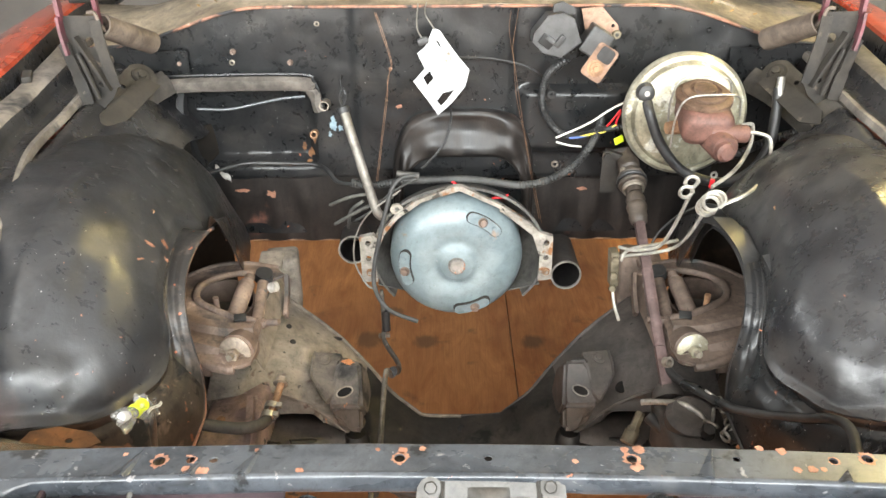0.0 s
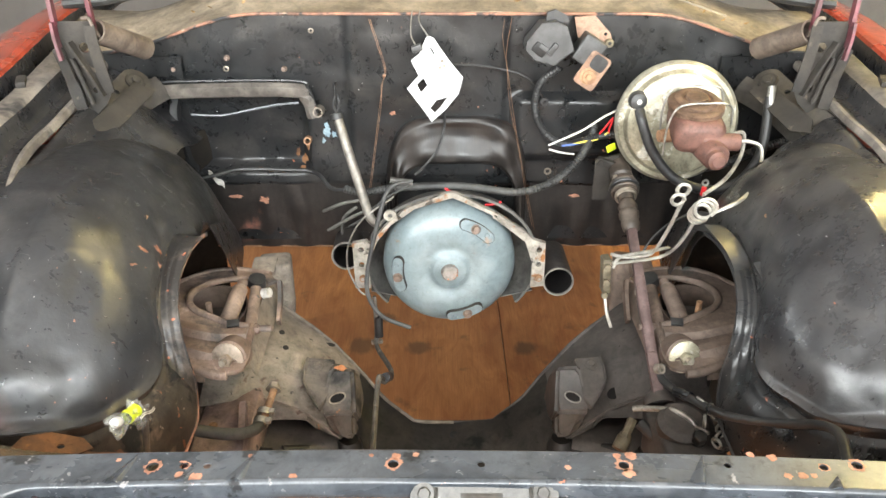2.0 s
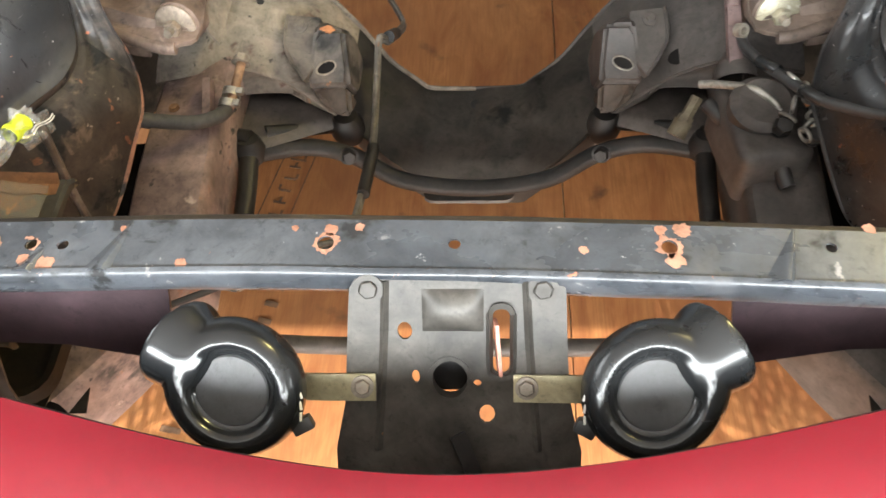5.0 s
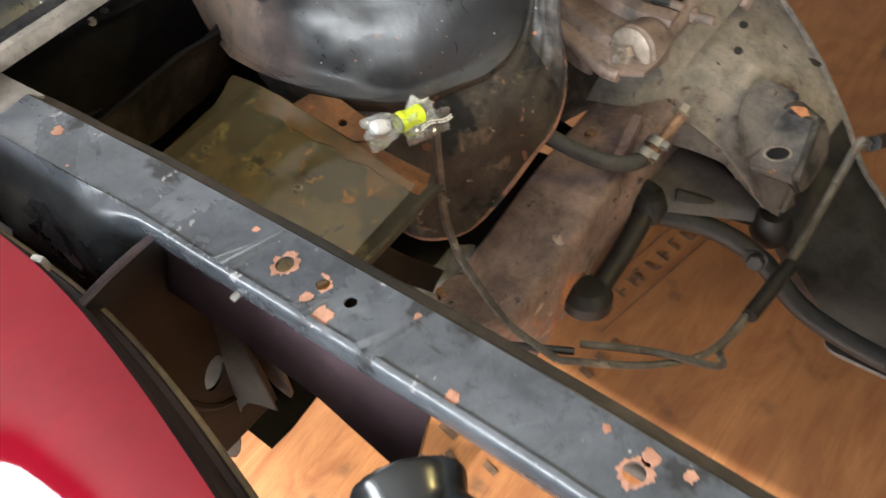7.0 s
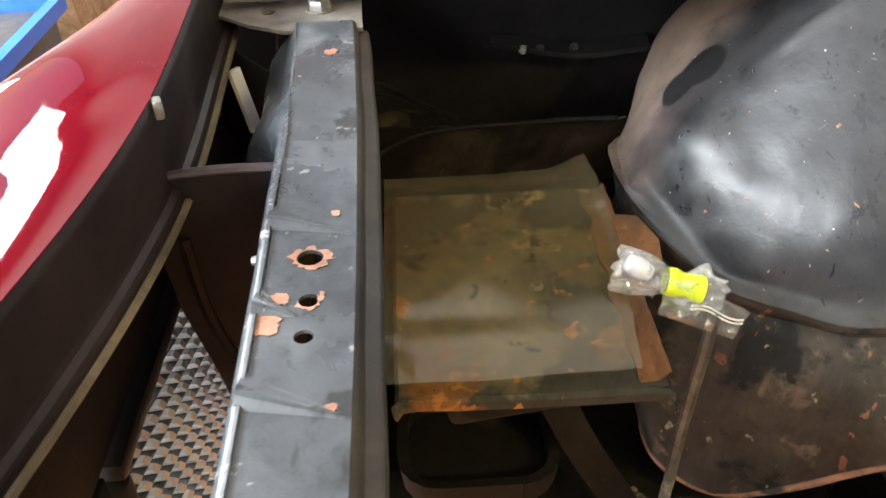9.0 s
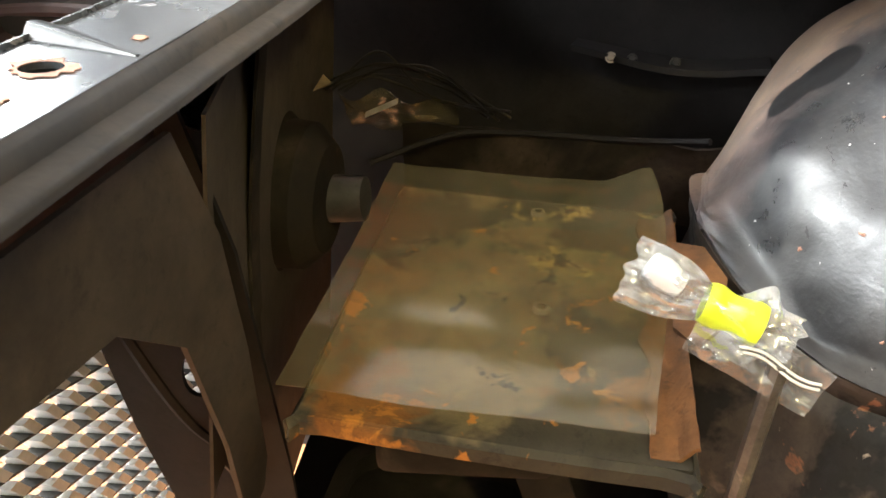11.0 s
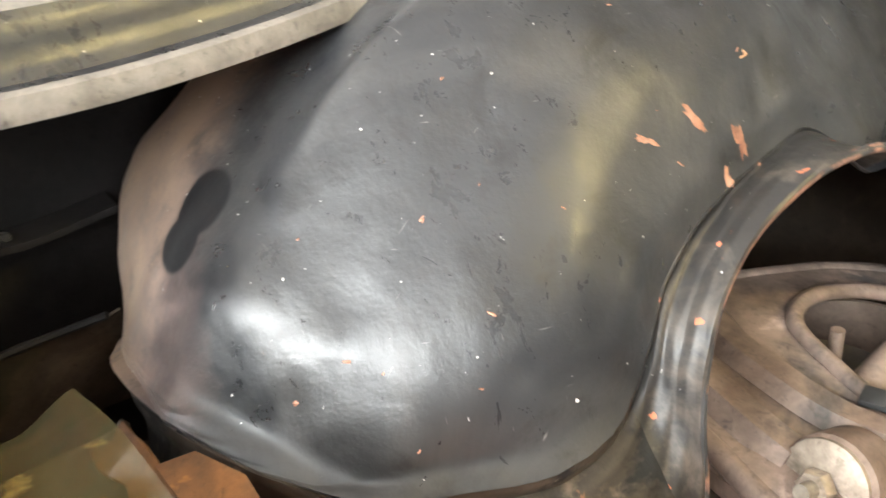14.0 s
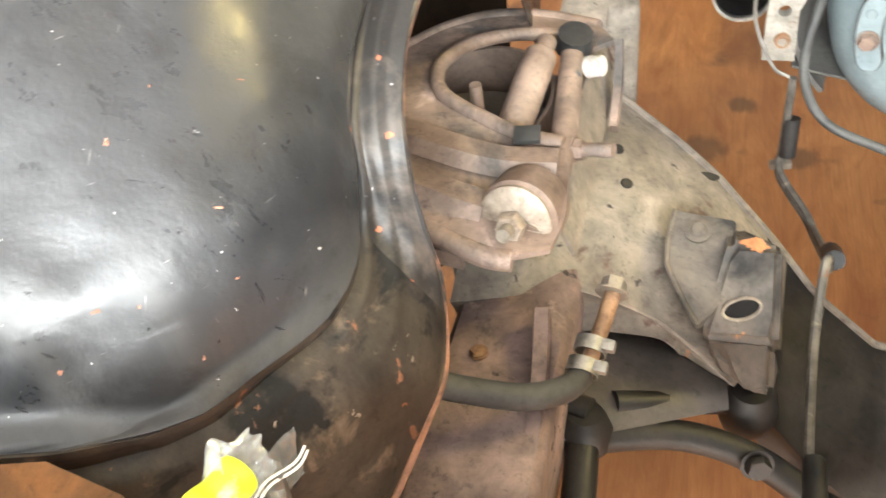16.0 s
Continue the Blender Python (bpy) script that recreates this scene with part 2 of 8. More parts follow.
M_TRAY = surf("brown corroded tray", (0.075, 0.063, 0.036), (0.20, 0.16, 0.083), 9, (0.36, 0.7), bump=0.5, bscale=70,
              chips=(((0.040, 0.036, 0.026), 6, 0.50, 0.06), ((0.27, 0.115, 0.028), 8, 0.58, 0.06), ((0.36, 0.27, 0.12), 17, 0.61, 0.05), ((0.025, 0.022, 0.016), 30, 0.60, 0.04), ((0.50, 0.21, 0.04), 26, 0.62, 0.03), ((0.03, 0.028, 0.02), 70, 0.66, 0.03)))
M_CAST = surf("red-brown rusty cast iron", (0.085, 0.040, 0.031), (0.175, 0.084, 0.064), 22, (0.5, 0.75), bump=0.3, bscale=160,
              chips=(((0.10, 0.06, 0.05), 16, 0.64, 0.08),))
M_CONV = surf("blue-grey converter paint", (0.115, 0.155, 0.172), (0.20, 0.24, 0.25), 7, (0.32, 0.5), metal=0.15, bump=0.06, bscale=60, spec=0.6,
              chips=(((0.25, 0.19, 0.15), 11, 0.66, 0.06), ((0.40, 0.38, 0.34), 26, 0.70, 0.04)), grime=0.18)
M_ALU = surf("oxidised aluminium", (0.22, 0.20, 0.175), (0.44, 0.41, 0.36), 18, (0.45, 0.65), metal=0.35, bump=0.2, bscale=120,
             chips=(((0.30, 0.14, 0.06), 26, 0.56, 0.06), ((0.07, 0.06, 0.05), 22, 0.57, 0.06)))
M_ALUD = surf("dirty grey casting", (0.055, 0.053, 0.05), (0.14, 0.135, 0.125), 12, (0.45, 0.7), metal=0.2, bump=0.2, bscale=80)
M_ZINC = surf("tarnished yellow zinc plate", (0.27, 0.245, 0.175), (0.44, 0.41, 0.31), 9, (0.3, 0.5), metal=0.55, bump=0.1, bscale=80,
              chips=(((0.70, 0.68, 0.60), 22, 0.56, 0.06), ((0.25, 0.22, 0.16), 26, 0.62, 0.06)))
M_STEEL = surf("dull steel", (0.22, 0.21, 0.19), (0.40, 0.385, 0.35), 30, (0.3, 0.5), metal=0.7, bump=0.06, bscale=120)
M_BOLT = surf("dirty steel bolt", (0.17, 0.14, 0.11), (0.36, 0.32, 0.27), 40, (0.35, 0.6), metal=0.5, bump=0.1, bscale=150)
M_RUSTB = surf("rusty bolt", (0.22, 0.11, 0.06), (0.40, 0.24, 0.14), 40, (0.5, 0.8), metal=0.2, bump=0.2, bscale=150)
M_TUBE = surf("grey-brown steel tube", (0.13, 0.12, 0.105), (0.27, 0.25, 0.22), 20, (0.35, 0.55), metal=0.35, bump=0.06, bscale=90)
M_RUBBER = surf("black rubber", (0.012, 0.012, 0.013), (0.04, 0.04, 0.04), 20, (0.35, 0.55), bump=0.1, bscale=120)
M_DIRTR = surf("dusty grey hose", (0.018, 0.019, 0.020), (0.062, 0.062, 0.059), 20, (0.5, 0.7), bump=0.1, bscale=120)
M_GLOSSB = surf("gloss black plastic", (0.008, 0.009, 0.010), (0.016, 0.017, 0.018), 10, (0.20, 0.32), bump=0.0, coat=0.25, grime=0.0)
M_GREASE2 = surf("greasy brown steel", (0.022, 0.017, 0.014), (0.085, 0.066, 0.052), 16, (0.35, 0.65), bump=0.3, bscale=90, chips=(((0.16, 0.12, 0.09), 22, 0.66, 0.05),))
M_GREASE = surf("black greasy steel", (0.006, 0.006, 0.0065), (0.024, 0.022, 0.021), 14, (0.35, 0.65), bump=0.25, bscale=70, spec=0.3)
M_DGREY = surf("dark grey plastic", (0.035, 0.036, 0.037), (0.065, 0.065, 0.065), 20, (0.4, 0.55), bump=0.05, bscale=120)
M_HINGE = surf("dirty black hinge steel", (0.010, 0.009, 0.008), (0.037, 0.031, 0.025), 14, (0.6, 0.85), bump=0.15, bscale=80,
               chips=(((0.20, 0.16, 0.12), 18, 0.62, 0.1),))
M_PINK = surf("overspray red on steel", (0.12, 0.022, 0.035), (0.11, 0.06, 0.065), 20, (0.4, 0.6), bump=0.05)
M_RED = surf("red metallic car paint", (0.11, 0.001, 0.006), (0.15, 0.002, 0.009), 5, (0.5, 0.6), bump=0.0, coat=1.0, spec=0.0, grime=0.0)
M_FRED = surf("faded red-brown fender paint", (0.30, 0.035, 0.015), (0.40, 0.07, 0.03), 5, (0.22, 0.35), bump=0.02, coat=0.8)
M_WHITE = surf("white painted plate", (0.46, 0.47, 0.48), (0.60, 0.61, 0.61), 12, (0.4, 0.55), bump=0.04, chips=(((0.45, 0.42, 0.38), 24, 0.70, 0.03),))
M_COPPER = surf("bare copper wire", (0.20, 0.11, 0.065), (0.28, 0.17, 0.11), 30, (0.35, 0.5), metal=0.6, bump=0)
M_REDW = surf("red insulation", (0.55, 0.012, 0.02), (0.6, 0.03, 0.035), 20, (0.4, 0.5), bump=0, grime=0.0)
M_WHITEW = surf("white insulation", (0.62, 0.6, 0.55), (0.72, 0.7, 0.65), 20, (0.4, 0.5), bump=0, grime=0.0)
M_BLUEW = surf("blue insulation", (0.06, 0.12, 0.38), (0.09, 0.16, 0.42), 20, (0.4, 0.5), bump=0, grime=0.0)
M_YELLW = surf("yellow insulation", (0.62, 0.5, 0.06), (0.7, 0.58, 0.1), 20, (0.4, 0.5), bump=0, grime=0.0)
M_TAPE = surf("yellow-green tape", (0.55, 0.70, 0.02), (0.68, 0.80, 0.05), 30, (0.35, 0.5), bump=0.1, bscale=60, grime=0.0)
M_LENS = surf("clear white plastic", (0.6, 0.62, 0.64), (0.72, 0.74, 0.75), 20, (0.2, 0.3), bump=0, grime=0.0)
M_FOAM = surf("pale dirty foam", (0.34, 0.32, 0.29), (0.5, 0.48, 0.45), 20, (0.7, 0.9), bump=0.2)
M_MESH = surf("silver plastic mesh", (0.34, 0.355, 0.37), (0.52, 0.535, 0.55), 30, (0.3, 0.45), metal=0.3, bump=0.05, grime=0.0)
M_BLUE = surf("blue plastic", (0.01, 0.10, 0.55), (0.02, 0.14, 0.62), 10, (0.35, 0.5), bump=0, grime=0.0)
M_CARD = surf("brown cardboard", (0.28, 0.17, 0.09), (0.36, 0.23, 0.13), 10, (0.75, 0.9), bump=0.1)
M_BASKET = surf("tan woven cane", (0.42, 0.32, 0.20), (0.55, 0.44, 0.30), 20, (0.6, 0.8), bump=0.1)
# unseen surroundings: walls darkened to cut bounce, ceiling lighter to brighten reflections
M_PLASTER = surf("dim grey garage wall", (0.12, 0.116, 0.112), (0.165, 0.16, 0.155), 3, (0.7, 0.9), bump=0.1, grime=0.0)
M_CEIL = surf("off-white ceiling paint", (0.30, 0.295, 0.285), (0.36, 0.352, 0.34), 3, (0.7, 0.9), bump=0.05, grime=0.0)
M_CONC = surf("grey concrete", (0.25, 0.245, 0.235), (0.36, 0.35, 0.335), 4, (0.7, 0.9), bump=0.2)
M_INK = surf("faded black stamp ink", (0.07, 0.045, 0.03), (0.20, 0.11, 0.06), 60, (0.7, 0.9), bump=0, grime=0.0)


def plywood():
    m, n, l, p = nodes_of("orange-brown plywood")
    tc = n.new("ShaderNodeTexCoord")
    co = tc.outputs["Object"]
    mp = n.new("ShaderNodeMapping")
    mp.inputs["Scale"].default_value = (3.2, 0.9, 1)
    l.new(co, mp.inputs["Vector"])
    grain = noise_node(n, l, mp.outputs[0], 3.6, 8, 0.68, 1.8)
    mp2 = n.new("ShaderNodeMapping")
    mp2.inputs["Scale"].default_value = (120, 4, 1)
    l.new(co, mp2.inputs["Vector"])
    fib = noise_node(n, l, mp2.outputs[0], 2.0, 4, 0.6)
    stain = noise_node(n, l, co, 2.6, 5, 0.6, 0.6)
    spot = noise_node(n, l, co, 9.5, 4, 0.5, 0.3)
    col = mix(n, l, ramp(n, l, grain, 0.32, 0.68), (0.27, 0.085, 0.026), (0.50, 0.225, 0.080))
    col = mix(n, l, ramp(n, l, fib, 0.46, 0.70, 0, 0.5), col, (0.20, 0.072, 0.025))
    col = mix(n, l, ramp(n, l, stain, 0.46, 0.70, 0, 0.75), col, (0.17, 0.060, 0.024))
    col = mix(n, l, ramp(n, l, spot, 0.63, 0.74, 0, 0.75), col, (0.05, 0.032, 0.022))
    for ctr, r in (((-0.27, 2.24, 0), 0.055), ((-0.092, 2.23, 0), 0.042), ((0.25, 2.226, 0), 0.045), ((-0.20, 2.40, 0), 0.035)):
        vm = n.new("ShaderNodeVectorMath")
        vm.operation = 'DISTANCE'
        l.new(co, vm.inputs[0])
        vm.inputs[1].default_value = ctr
        wob = n.new("ShaderNodeMath")
        wob.operation = 'MULTIPLY_ADD'
        l.new(grain, wob.inputs[0])
        wob.inputs[1].default_value = 0.06
        l.new(vm.outputs["Value"], wob.inputs[2])
        col = mix(n, l, ramp(n, l, wob.outputs[0], r + 0.03, r * 0.6 + 0.03, 0, 0.7), col, (0.045, 0.030, 0.020))
    oi = n.new("ShaderNodeObjectInfo")
    col = mix(n, l, ramp(n, l, oi.outputs["Random"], 0, 1, 0, 0.25), col, (0.40, 0.20, 0.09))
    l.new(col, p.inputs["Base Color"])
    p.inputs["Roughness"].default_value = 0.62
    b = n.new("ShaderNodeBump")
    b.inputs["Strength"].default_value, b.inputs["Distance"].default_value = 0.25, 0.001
    l.new(fib, b.inputs["Height"])
    l.new(b.outputs[0], p.inputs["Normal"])
    return m


M_PLY = plywood()


def clear_film(name, tint, gloss, dirt=None, rough=0.12):
    """Thin clear plastic: mostly transparent, with a sheen and some wrinkles."""
    m, n, l, p = nodes_of(name)
    out = n["Material Output"]
    co = n.new("ShaderNodeTexCoord").outputs["Object"]
    tr = n.new("ShaderNodeBsdfTransparent")
    tr.inputs[0].default_value = (*tint, 1)
    gl = n.new("ShaderNodeBsdfGlossy")
    gl.inputs["Roughness"].default_value = rough
    b = n.new("ShaderNodeBump")
    b.inputs["Strength"].default_value, b.inputs["Distance"].default_value = 0.5, 0.004
    l.new(noise_node(n, l, co, 16, 2, 0.5, 1.0), b.inputs["Height"])
    l.new(b.outputs[0], gl.inputs["Normal"])
    ms = n.new("ShaderNodeMixShader")
    ms.inputs[0].default_value = gloss
    l.new(tr.outputs[0], ms.inputs[1])
    l.new(gl.outputs[0], ms.inputs[2])
    last = ms
    if dirt:
        df = n.new("ShaderNodeBsdfDiffuse")
        l.new(mix(n, l, ramp(n, l, noise_node(n, l, co, 9, 5), 0.4, 0.65), dirt[0], dirt[1]), df.inputs[0])
        m2 = n.new("ShaderNodeMixShader")
        m2.inputs[0].default_value = dirt[2]
        l.new(ms.outputs[0], m2.inputs[1])
        l.new(df.outputs[0], m2.inputs[2])
        last = m2
    l.new(last.outputs[0], out.inputs[0])
    n.remove(p)
    return m


M_BAG = clear_film("clear plastic bag", (0.93, 0.94, 0.95), 0.16, ((0.6, 0.6, 0.6), (0.75, 0.75, 0.75), 0.10))
M_SHEET = clear_film("yellowed plastic sheet", (0.93, 0.90, 0.80), 0.070, ((0.24, 0.20, 0.10), (0.40, 0.35, 0.22), 0.12), 0.16)


# ---- building helpers ----
def part(name, bm, mat, parent=None, label="", flip=False, sharp=38):
    """Links a bmesh as one mesh object under a thing or a part. flip: mirrored to the other side of the car."""
    if flip:
        for v in bm.verts:
            v.co.x = -v.co.x
        bmesh.ops.reverse_faces(bm, faces=bm.faces)
    me = bpy.data.meshes.new(name)
    bm.to_mesh(me)
    bm.free()
    me.polygons.foreach_set("use_smooth", [True] * len(me.polygons))
    me.set_sharp_from_angle(angle=radians(sharp))
    me.materials.append(mat)
    ob = new(name, me)
    if parent is not None:
        ob.parent = parent
    if label:
        ob["label"] = label
    return ob


def thing(name, label, category, group="", kind=""):
    return tagged(new(name), label, category, group, kind)


def blob(w, h, seed, m, thick=0.0004):
    """A thin ragged stain, w by h, in the plane of m."""
    pts = []
    for k in range(48):
        g = 2 * math.pi * k / 48
        q = 0.72 + 0.55 * noise.noise(Vector((math.cos(g) * 1.2 + seed * 5.3, math.sin(g) * 1.2, 1.0))) + 0.40 * noise.noise(Vector((math.cos(g) * 4 + seed * 2.1, math.sin(g) * 4, 7.0)))
        pts.append((w / 2 * max(0.15, q) * math.cos(g), h / 2 * max(0.15, q) * math.sin(g)))
    return plate(pts, (), thick, m)


def join(*bms):
    out = bms[0]
    for b in bms[1:]:
        me = bpy.data.meshes.new("tmp")
        b.to_mesh(me)
        b.free()
        out.from_mesh(me)
        bpy.data.meshes.remove(me)
    return out


def moved(bm, m):
    bmesh.ops.transform(bm, matrix=m, verts=bm.verts)
    return bm


def box(sx, sy, sz, m=None, bevel=0.003, seg=2):
    bm = bmesh.new()
    bmesh.ops.create_cube(bm, size=1)
    bmesh.ops.scale(bm, vec=(sx, sy, sz), verts=bm.verts)
    if bevel:
        bmesh.ops.bevel(bm, geom=bm.edges[:], offset=bevel, segments=seg, affect='EDGES', profile=0.6)
    return moved(bm, m) if m is not None else bm


def lathe(profile, m=None, seg=32):
    """Turns (radius, height) rows about the local z."""
    bm = bmesh.new()
    rings = []
    for r, z in profile:
        if r < 1e-5:
            rings.append([bm.verts.new((0, 0, z))])
        else:
            rings.append([bm.verts.new((r * math.cos(2 * math.pi * i / seg), r * math.sin(2 * math.pi * i / seg), z)) for i in range(seg)])
    for a, b in zip(rings, rings[1:]):
        for i in range(seg):
            j = (i + 1) % seg
            q = [a[i % len(a)], a[j % len(a)], b[j % len(b)], b[i % len(b)]]
            q = [v for k, v in enumerate(q) if v not in q[:k]]
            if len(q) > 2:
                bm.faces.new(q)
    bmesh.ops.recalc_face_normals(bm, faces=bm.faces)
    return moved(bm, m) if m is not None else bm


def axis(p, d, roll=0.0):
    """A pose at p whose z points along d."""
    return Matrix.Translation(p) @ Vector(d).normalized().to_track_quat('Z', 'Y').to_matrix().to_4x4() @ Matrix.Rotation(radians(roll), 4, 'Z')


def smooth_path(pts, n=8):
    pts = [Vector(p) for p in pts]
    if len(pts) < 3:
        return pts
    ext = [pts[0] * 2 - pts[1]] + pts + [pts[-1] * 2 - pts[-2]]
    out = []
    for i in range(1, len(ext) - 2):
        p0, p1, p2, p3 = ext[i - 1:i + 3]
        for k in range(n):
            t = k / n
            out.append(0.5 * ((2 * p1) + (p2 - p0) * t + (2 * p0 - 5 * p1 + 4 * p2 - p3) * t * t + (3 * p1 - p0 - 3 * p2 + p3) * t ** 3))
    out.append(pts[-1])
    return out


def sweep(pts, profile, up=(0, 0, 1), n=8, caps=True, closed=True, scale=None, free=False):
    """Sweeps a profile of (side, up) rows along a path. free: the frame is carried along instead of held to up."""
    path = smooth_path(pts, n) if n else [Vector(p) for p in pts]
    bm = bmesh.new()
    rings = []
    last = None
    for i, p in enumerate(path):
        d = (path[min(i + 1, len(path) - 1)] - path[max(i - 1, 0)]).normalized()
        if free and last is not None:
            u = (last - d * last.dot(d)).normalized()
        else:
            u = Vector(up)
            if abs(u.normalized().dot(d)) > 0.97:
                u = Vector((1, 0, 0)) if abs(d.x) < 0.9 else Vector((0, 1, 0))
            u = (u - d * u.dot(d)).normalized()
        last = u
        s = d.cross(u)
        k = scale[min(len(scale) - 1, int(i * len(scale) / len(path)))] if scale else 1.0
        rings.append([bm.verts.new(p + (s * a + u * b) * k) for a, b in profile])
    m = len(profile)
    for a, b in zip(rings, rings[1:]):
        for i in range(m if closed else m - 1):
            bm.faces.new((a[i], a[(i + 1) % m], b[(i + 1) % m], b[i]))
    if caps and closed:
        bm.faces.new(rings[0])
        bm.faces.new(rings[-1])
    bmesh.ops.recalc_face_normals(bm, faces=bm.faces)
    return bm


def tube(pts, r, seg=10, n=8):
    return sweep(pts, [(r * math.cos(2 * math.pi * i / seg), r * math.sin(2 * math.pi * i / seg)) for i in range(seg)], n=n, free=True)


def hollow(pts, r, wall=0.002, seg=24):
    """An open pipe with a wall."""
    bm = bmesh.new()
    path = [Vector(p) for p in pts]
    d = (path[-1] - path[0]).normalized()
    m = axis(path[0], d)
    h = (path[-1] - path[0]).length
    return lathe([(r - wall, h), (r, h), (r, 0), (r - wall, 0), (r - wall, h)], m, seg)


def ribbed(pts, r, pitch=0.004, seg=10):
    """Corrugated conduit along a path."""
    path = smooth_path(pts, 24)
    out, acc = [path[0]], 0.0
    for a, b in zip(path, path[1:]):
        acc += (b - a).length
        if acc >= pitch / 2:
            out.append(b)
            acc = 0.0
    prof = [(r * math.cos(2 * math.pi * i / seg), r * math.sin(2 * math.pi * i / seg)) for i in range(seg)]
    bm = bmesh.new()
    rings, last = [], None
    for i, p in enumerate(out):
        d = (out[min(i + 1, len(out) - 1)] - out[max(i - 1, 0)]).normalized()
        u = Vector((0, 0, 1)) if last is None else last
        u = (u - d * u.dot(d)).normalized()
        last = u
        s = d.cross(u)
        k = 1.0 if i % 2 else 0.82
        rings.append([bm.verts.new(p + (s * a + u * b) * k) for a, b in prof])
    for a, b in zip(rings, rings[1:]):
        for i in range(seg):
            bm.faces.new((a[i], a[(i + 1) % seg], b[(i + 1) % seg], b[i]))
    bmesh.ops.recalc_face_normals(bm, faces=bm.faces)
    return bm


def plate(outline, holes=(), thick=0.003, m=None, bevel=0.0):
    """A flat plate in local xy with round or free holes, from z = 0 down to -thick. holes: (x, y, r) or lists of points."""
    bm = bmesh.new()

    def loop(pts):
        vs = [bm.verts.new((x, y, 0)) for x, y in pts]
        return [bm.edges.new((vs[i], vs[(i + 1) % len(vs)])) for i in range(len(vs))]
    edges = loop(outline)
    for h in holes:
        if len(h) == 3 and not hasattr(h[0], "__len__"):
            x, y, r = h
            h = [(x + r * math.cos(2 * math.pi * i / 14), y + r * math.sin(2 * math.pi * i / 14)) for i in range(14)]
        edges += loop(h)
    bmesh.ops.triangle_fill(bm, use_beauty=True, use_dissolve=False, edges=edges, normal=(0, 0, 1))
    top = bm.faces[:]
    for f in top:
        if f.normal.z < 0:
            f.normal_flip()
    ret = bmesh.ops.extrude_face_region(bm, geom=top)
    vs = [g for g in ret["geom"] if isinstance(g, bmesh.types.BMVert)]
    bmesh.ops.translate(bm, vec=(0, 0, -thick), verts=vs)
    bmesh.ops.recalc_face_normals(bm, faces=bm.faces)
    return moved(bm, m) if m is not None else bm


def rounded(w, h, r, n=4, cx=0.0, cy=0.0):
    out = []
    for sx, sy, a0 in ((1, 1, 0), (-1, 1, 90), (-1, -1, 180), (1, -1, 270)):
        for i in range(n + 1):
            a = radians(a0 + 90 * i / n)
            out.append((cx + sx * (w / 2 - r) + r * math.cos(a), cy + sy * (h / 2 - r) + r * math.sin(a)))
    return out


def oval(w, h, n=14, cx=0.0, cy=0.0, turn=0.0):
    c, s = math.cos(radians(turn)), math.sin(radians(turn))
    pts = [(w / 2 * math.cos(2 * math.pi * i / n), h / 2 * math.sin(2 * math.pi * i / n)) for i in range(n)]
    return [(cx + a * c - b * s, cy + a * s + b * c) for a, b in pts]


def sheet(f, nu, nv, thick=0.002, keep=None):
    """A skin f(u, v), u and v from 0 to 1, with a thickness. keep(u, v): leaves out cells for openings."""
    bm = bmesh.new()
    top = [[Vector(f(i / nu, j / nv)) for j in range(nv + 1)] for i in range(nu + 1)]

    def normal(i, j):
        a = top[min(i + 1, nu)][j] - top[max(i - 1, 0)][j]
        b = top[i][min(j + 1, nv)] - top[i][max(j - 1, 0)]
        c = a.cross(b)
        return c.normalized() if c.length > 1e-12 else Vector((0, 0, 1))
    v1 = [[bm.verts.new(top[i][j]) for j in range(nv + 1)] for i in range(nu + 1)]
    v2 = [[bm.verts.new(top[i][j] - normal(i, j) * thick) for j in range(nv + 1)] for i in range(nu + 1)]
    ok = [[keep is None or keep((i + 0.5) / nu, (j + 0.5) / nv) for j in range(nv)] for i in range(nu)]

    def has(i, j):
        return 0 <= i < nu and 0 <= j < nv and ok[i][j]
    for i in range(nu):
        for j in range(nv):
            if not ok[i][j]:
                continue
            bm.faces.new((v1[i][j], v1[i + 1][j], v1[i + 1][j + 1], v1[i][j + 1]))
            bm.faces.new((v2[i][j + 1], v2[i + 1][j + 1], v2[i + 1][j], v2[i][j]))
            for (di, dj), (a, b) in (((-1, 0), ((i, j + 1), (i, j))), ((1, 0), ((i + 1, j), (i + 1, j + 1))),
                                     ((0, -1), ((i, j), (i + 1, j))), ((0, 1), ((i + 1, j + 1), (i, j + 1)))):
                if not has(i + di, j + dj):
                    bm.faces.new((v1[a[0]][a[1]], v2[a[0]][a[1]], v2[b[0]][b[1]], v1[b[0]][b[1]]))
    loose = [v for v in bm.verts if not v.link_faces]
    bmesh.ops.delete(bm, geom=loose, context='VERTS')
    bmesh.ops.recalc_face_normals(bm, faces=bm.faces)
    return bm


def curve_at(rows, t):
    """Catmull-Rom value at t from rows (t, x, y, z)."""
    ts = [r[0] for r in rows]
    i = max(0, min(len(rows) - 2, sum(1 for q in ts if q <= t) - 1))
    k = max(0.0, min(1.0, (t - ts[i]) / (ts[i + 1] - ts[i])))
    p = [Vector(rows[max(0, min(len(rows) - 1, j))][1:]) for j in (i - 1, i, i + 1, i + 2)]
    return 0.5 * ((2 * p[1]) + (p[2] - p[0]) * k + (2 * p[0] - 5 * p[1] + 4 * p[2] - p[3]) * k * k + (3 * p[1] - p[0] - 3 * p[2] + p[3]) * k ** 3)


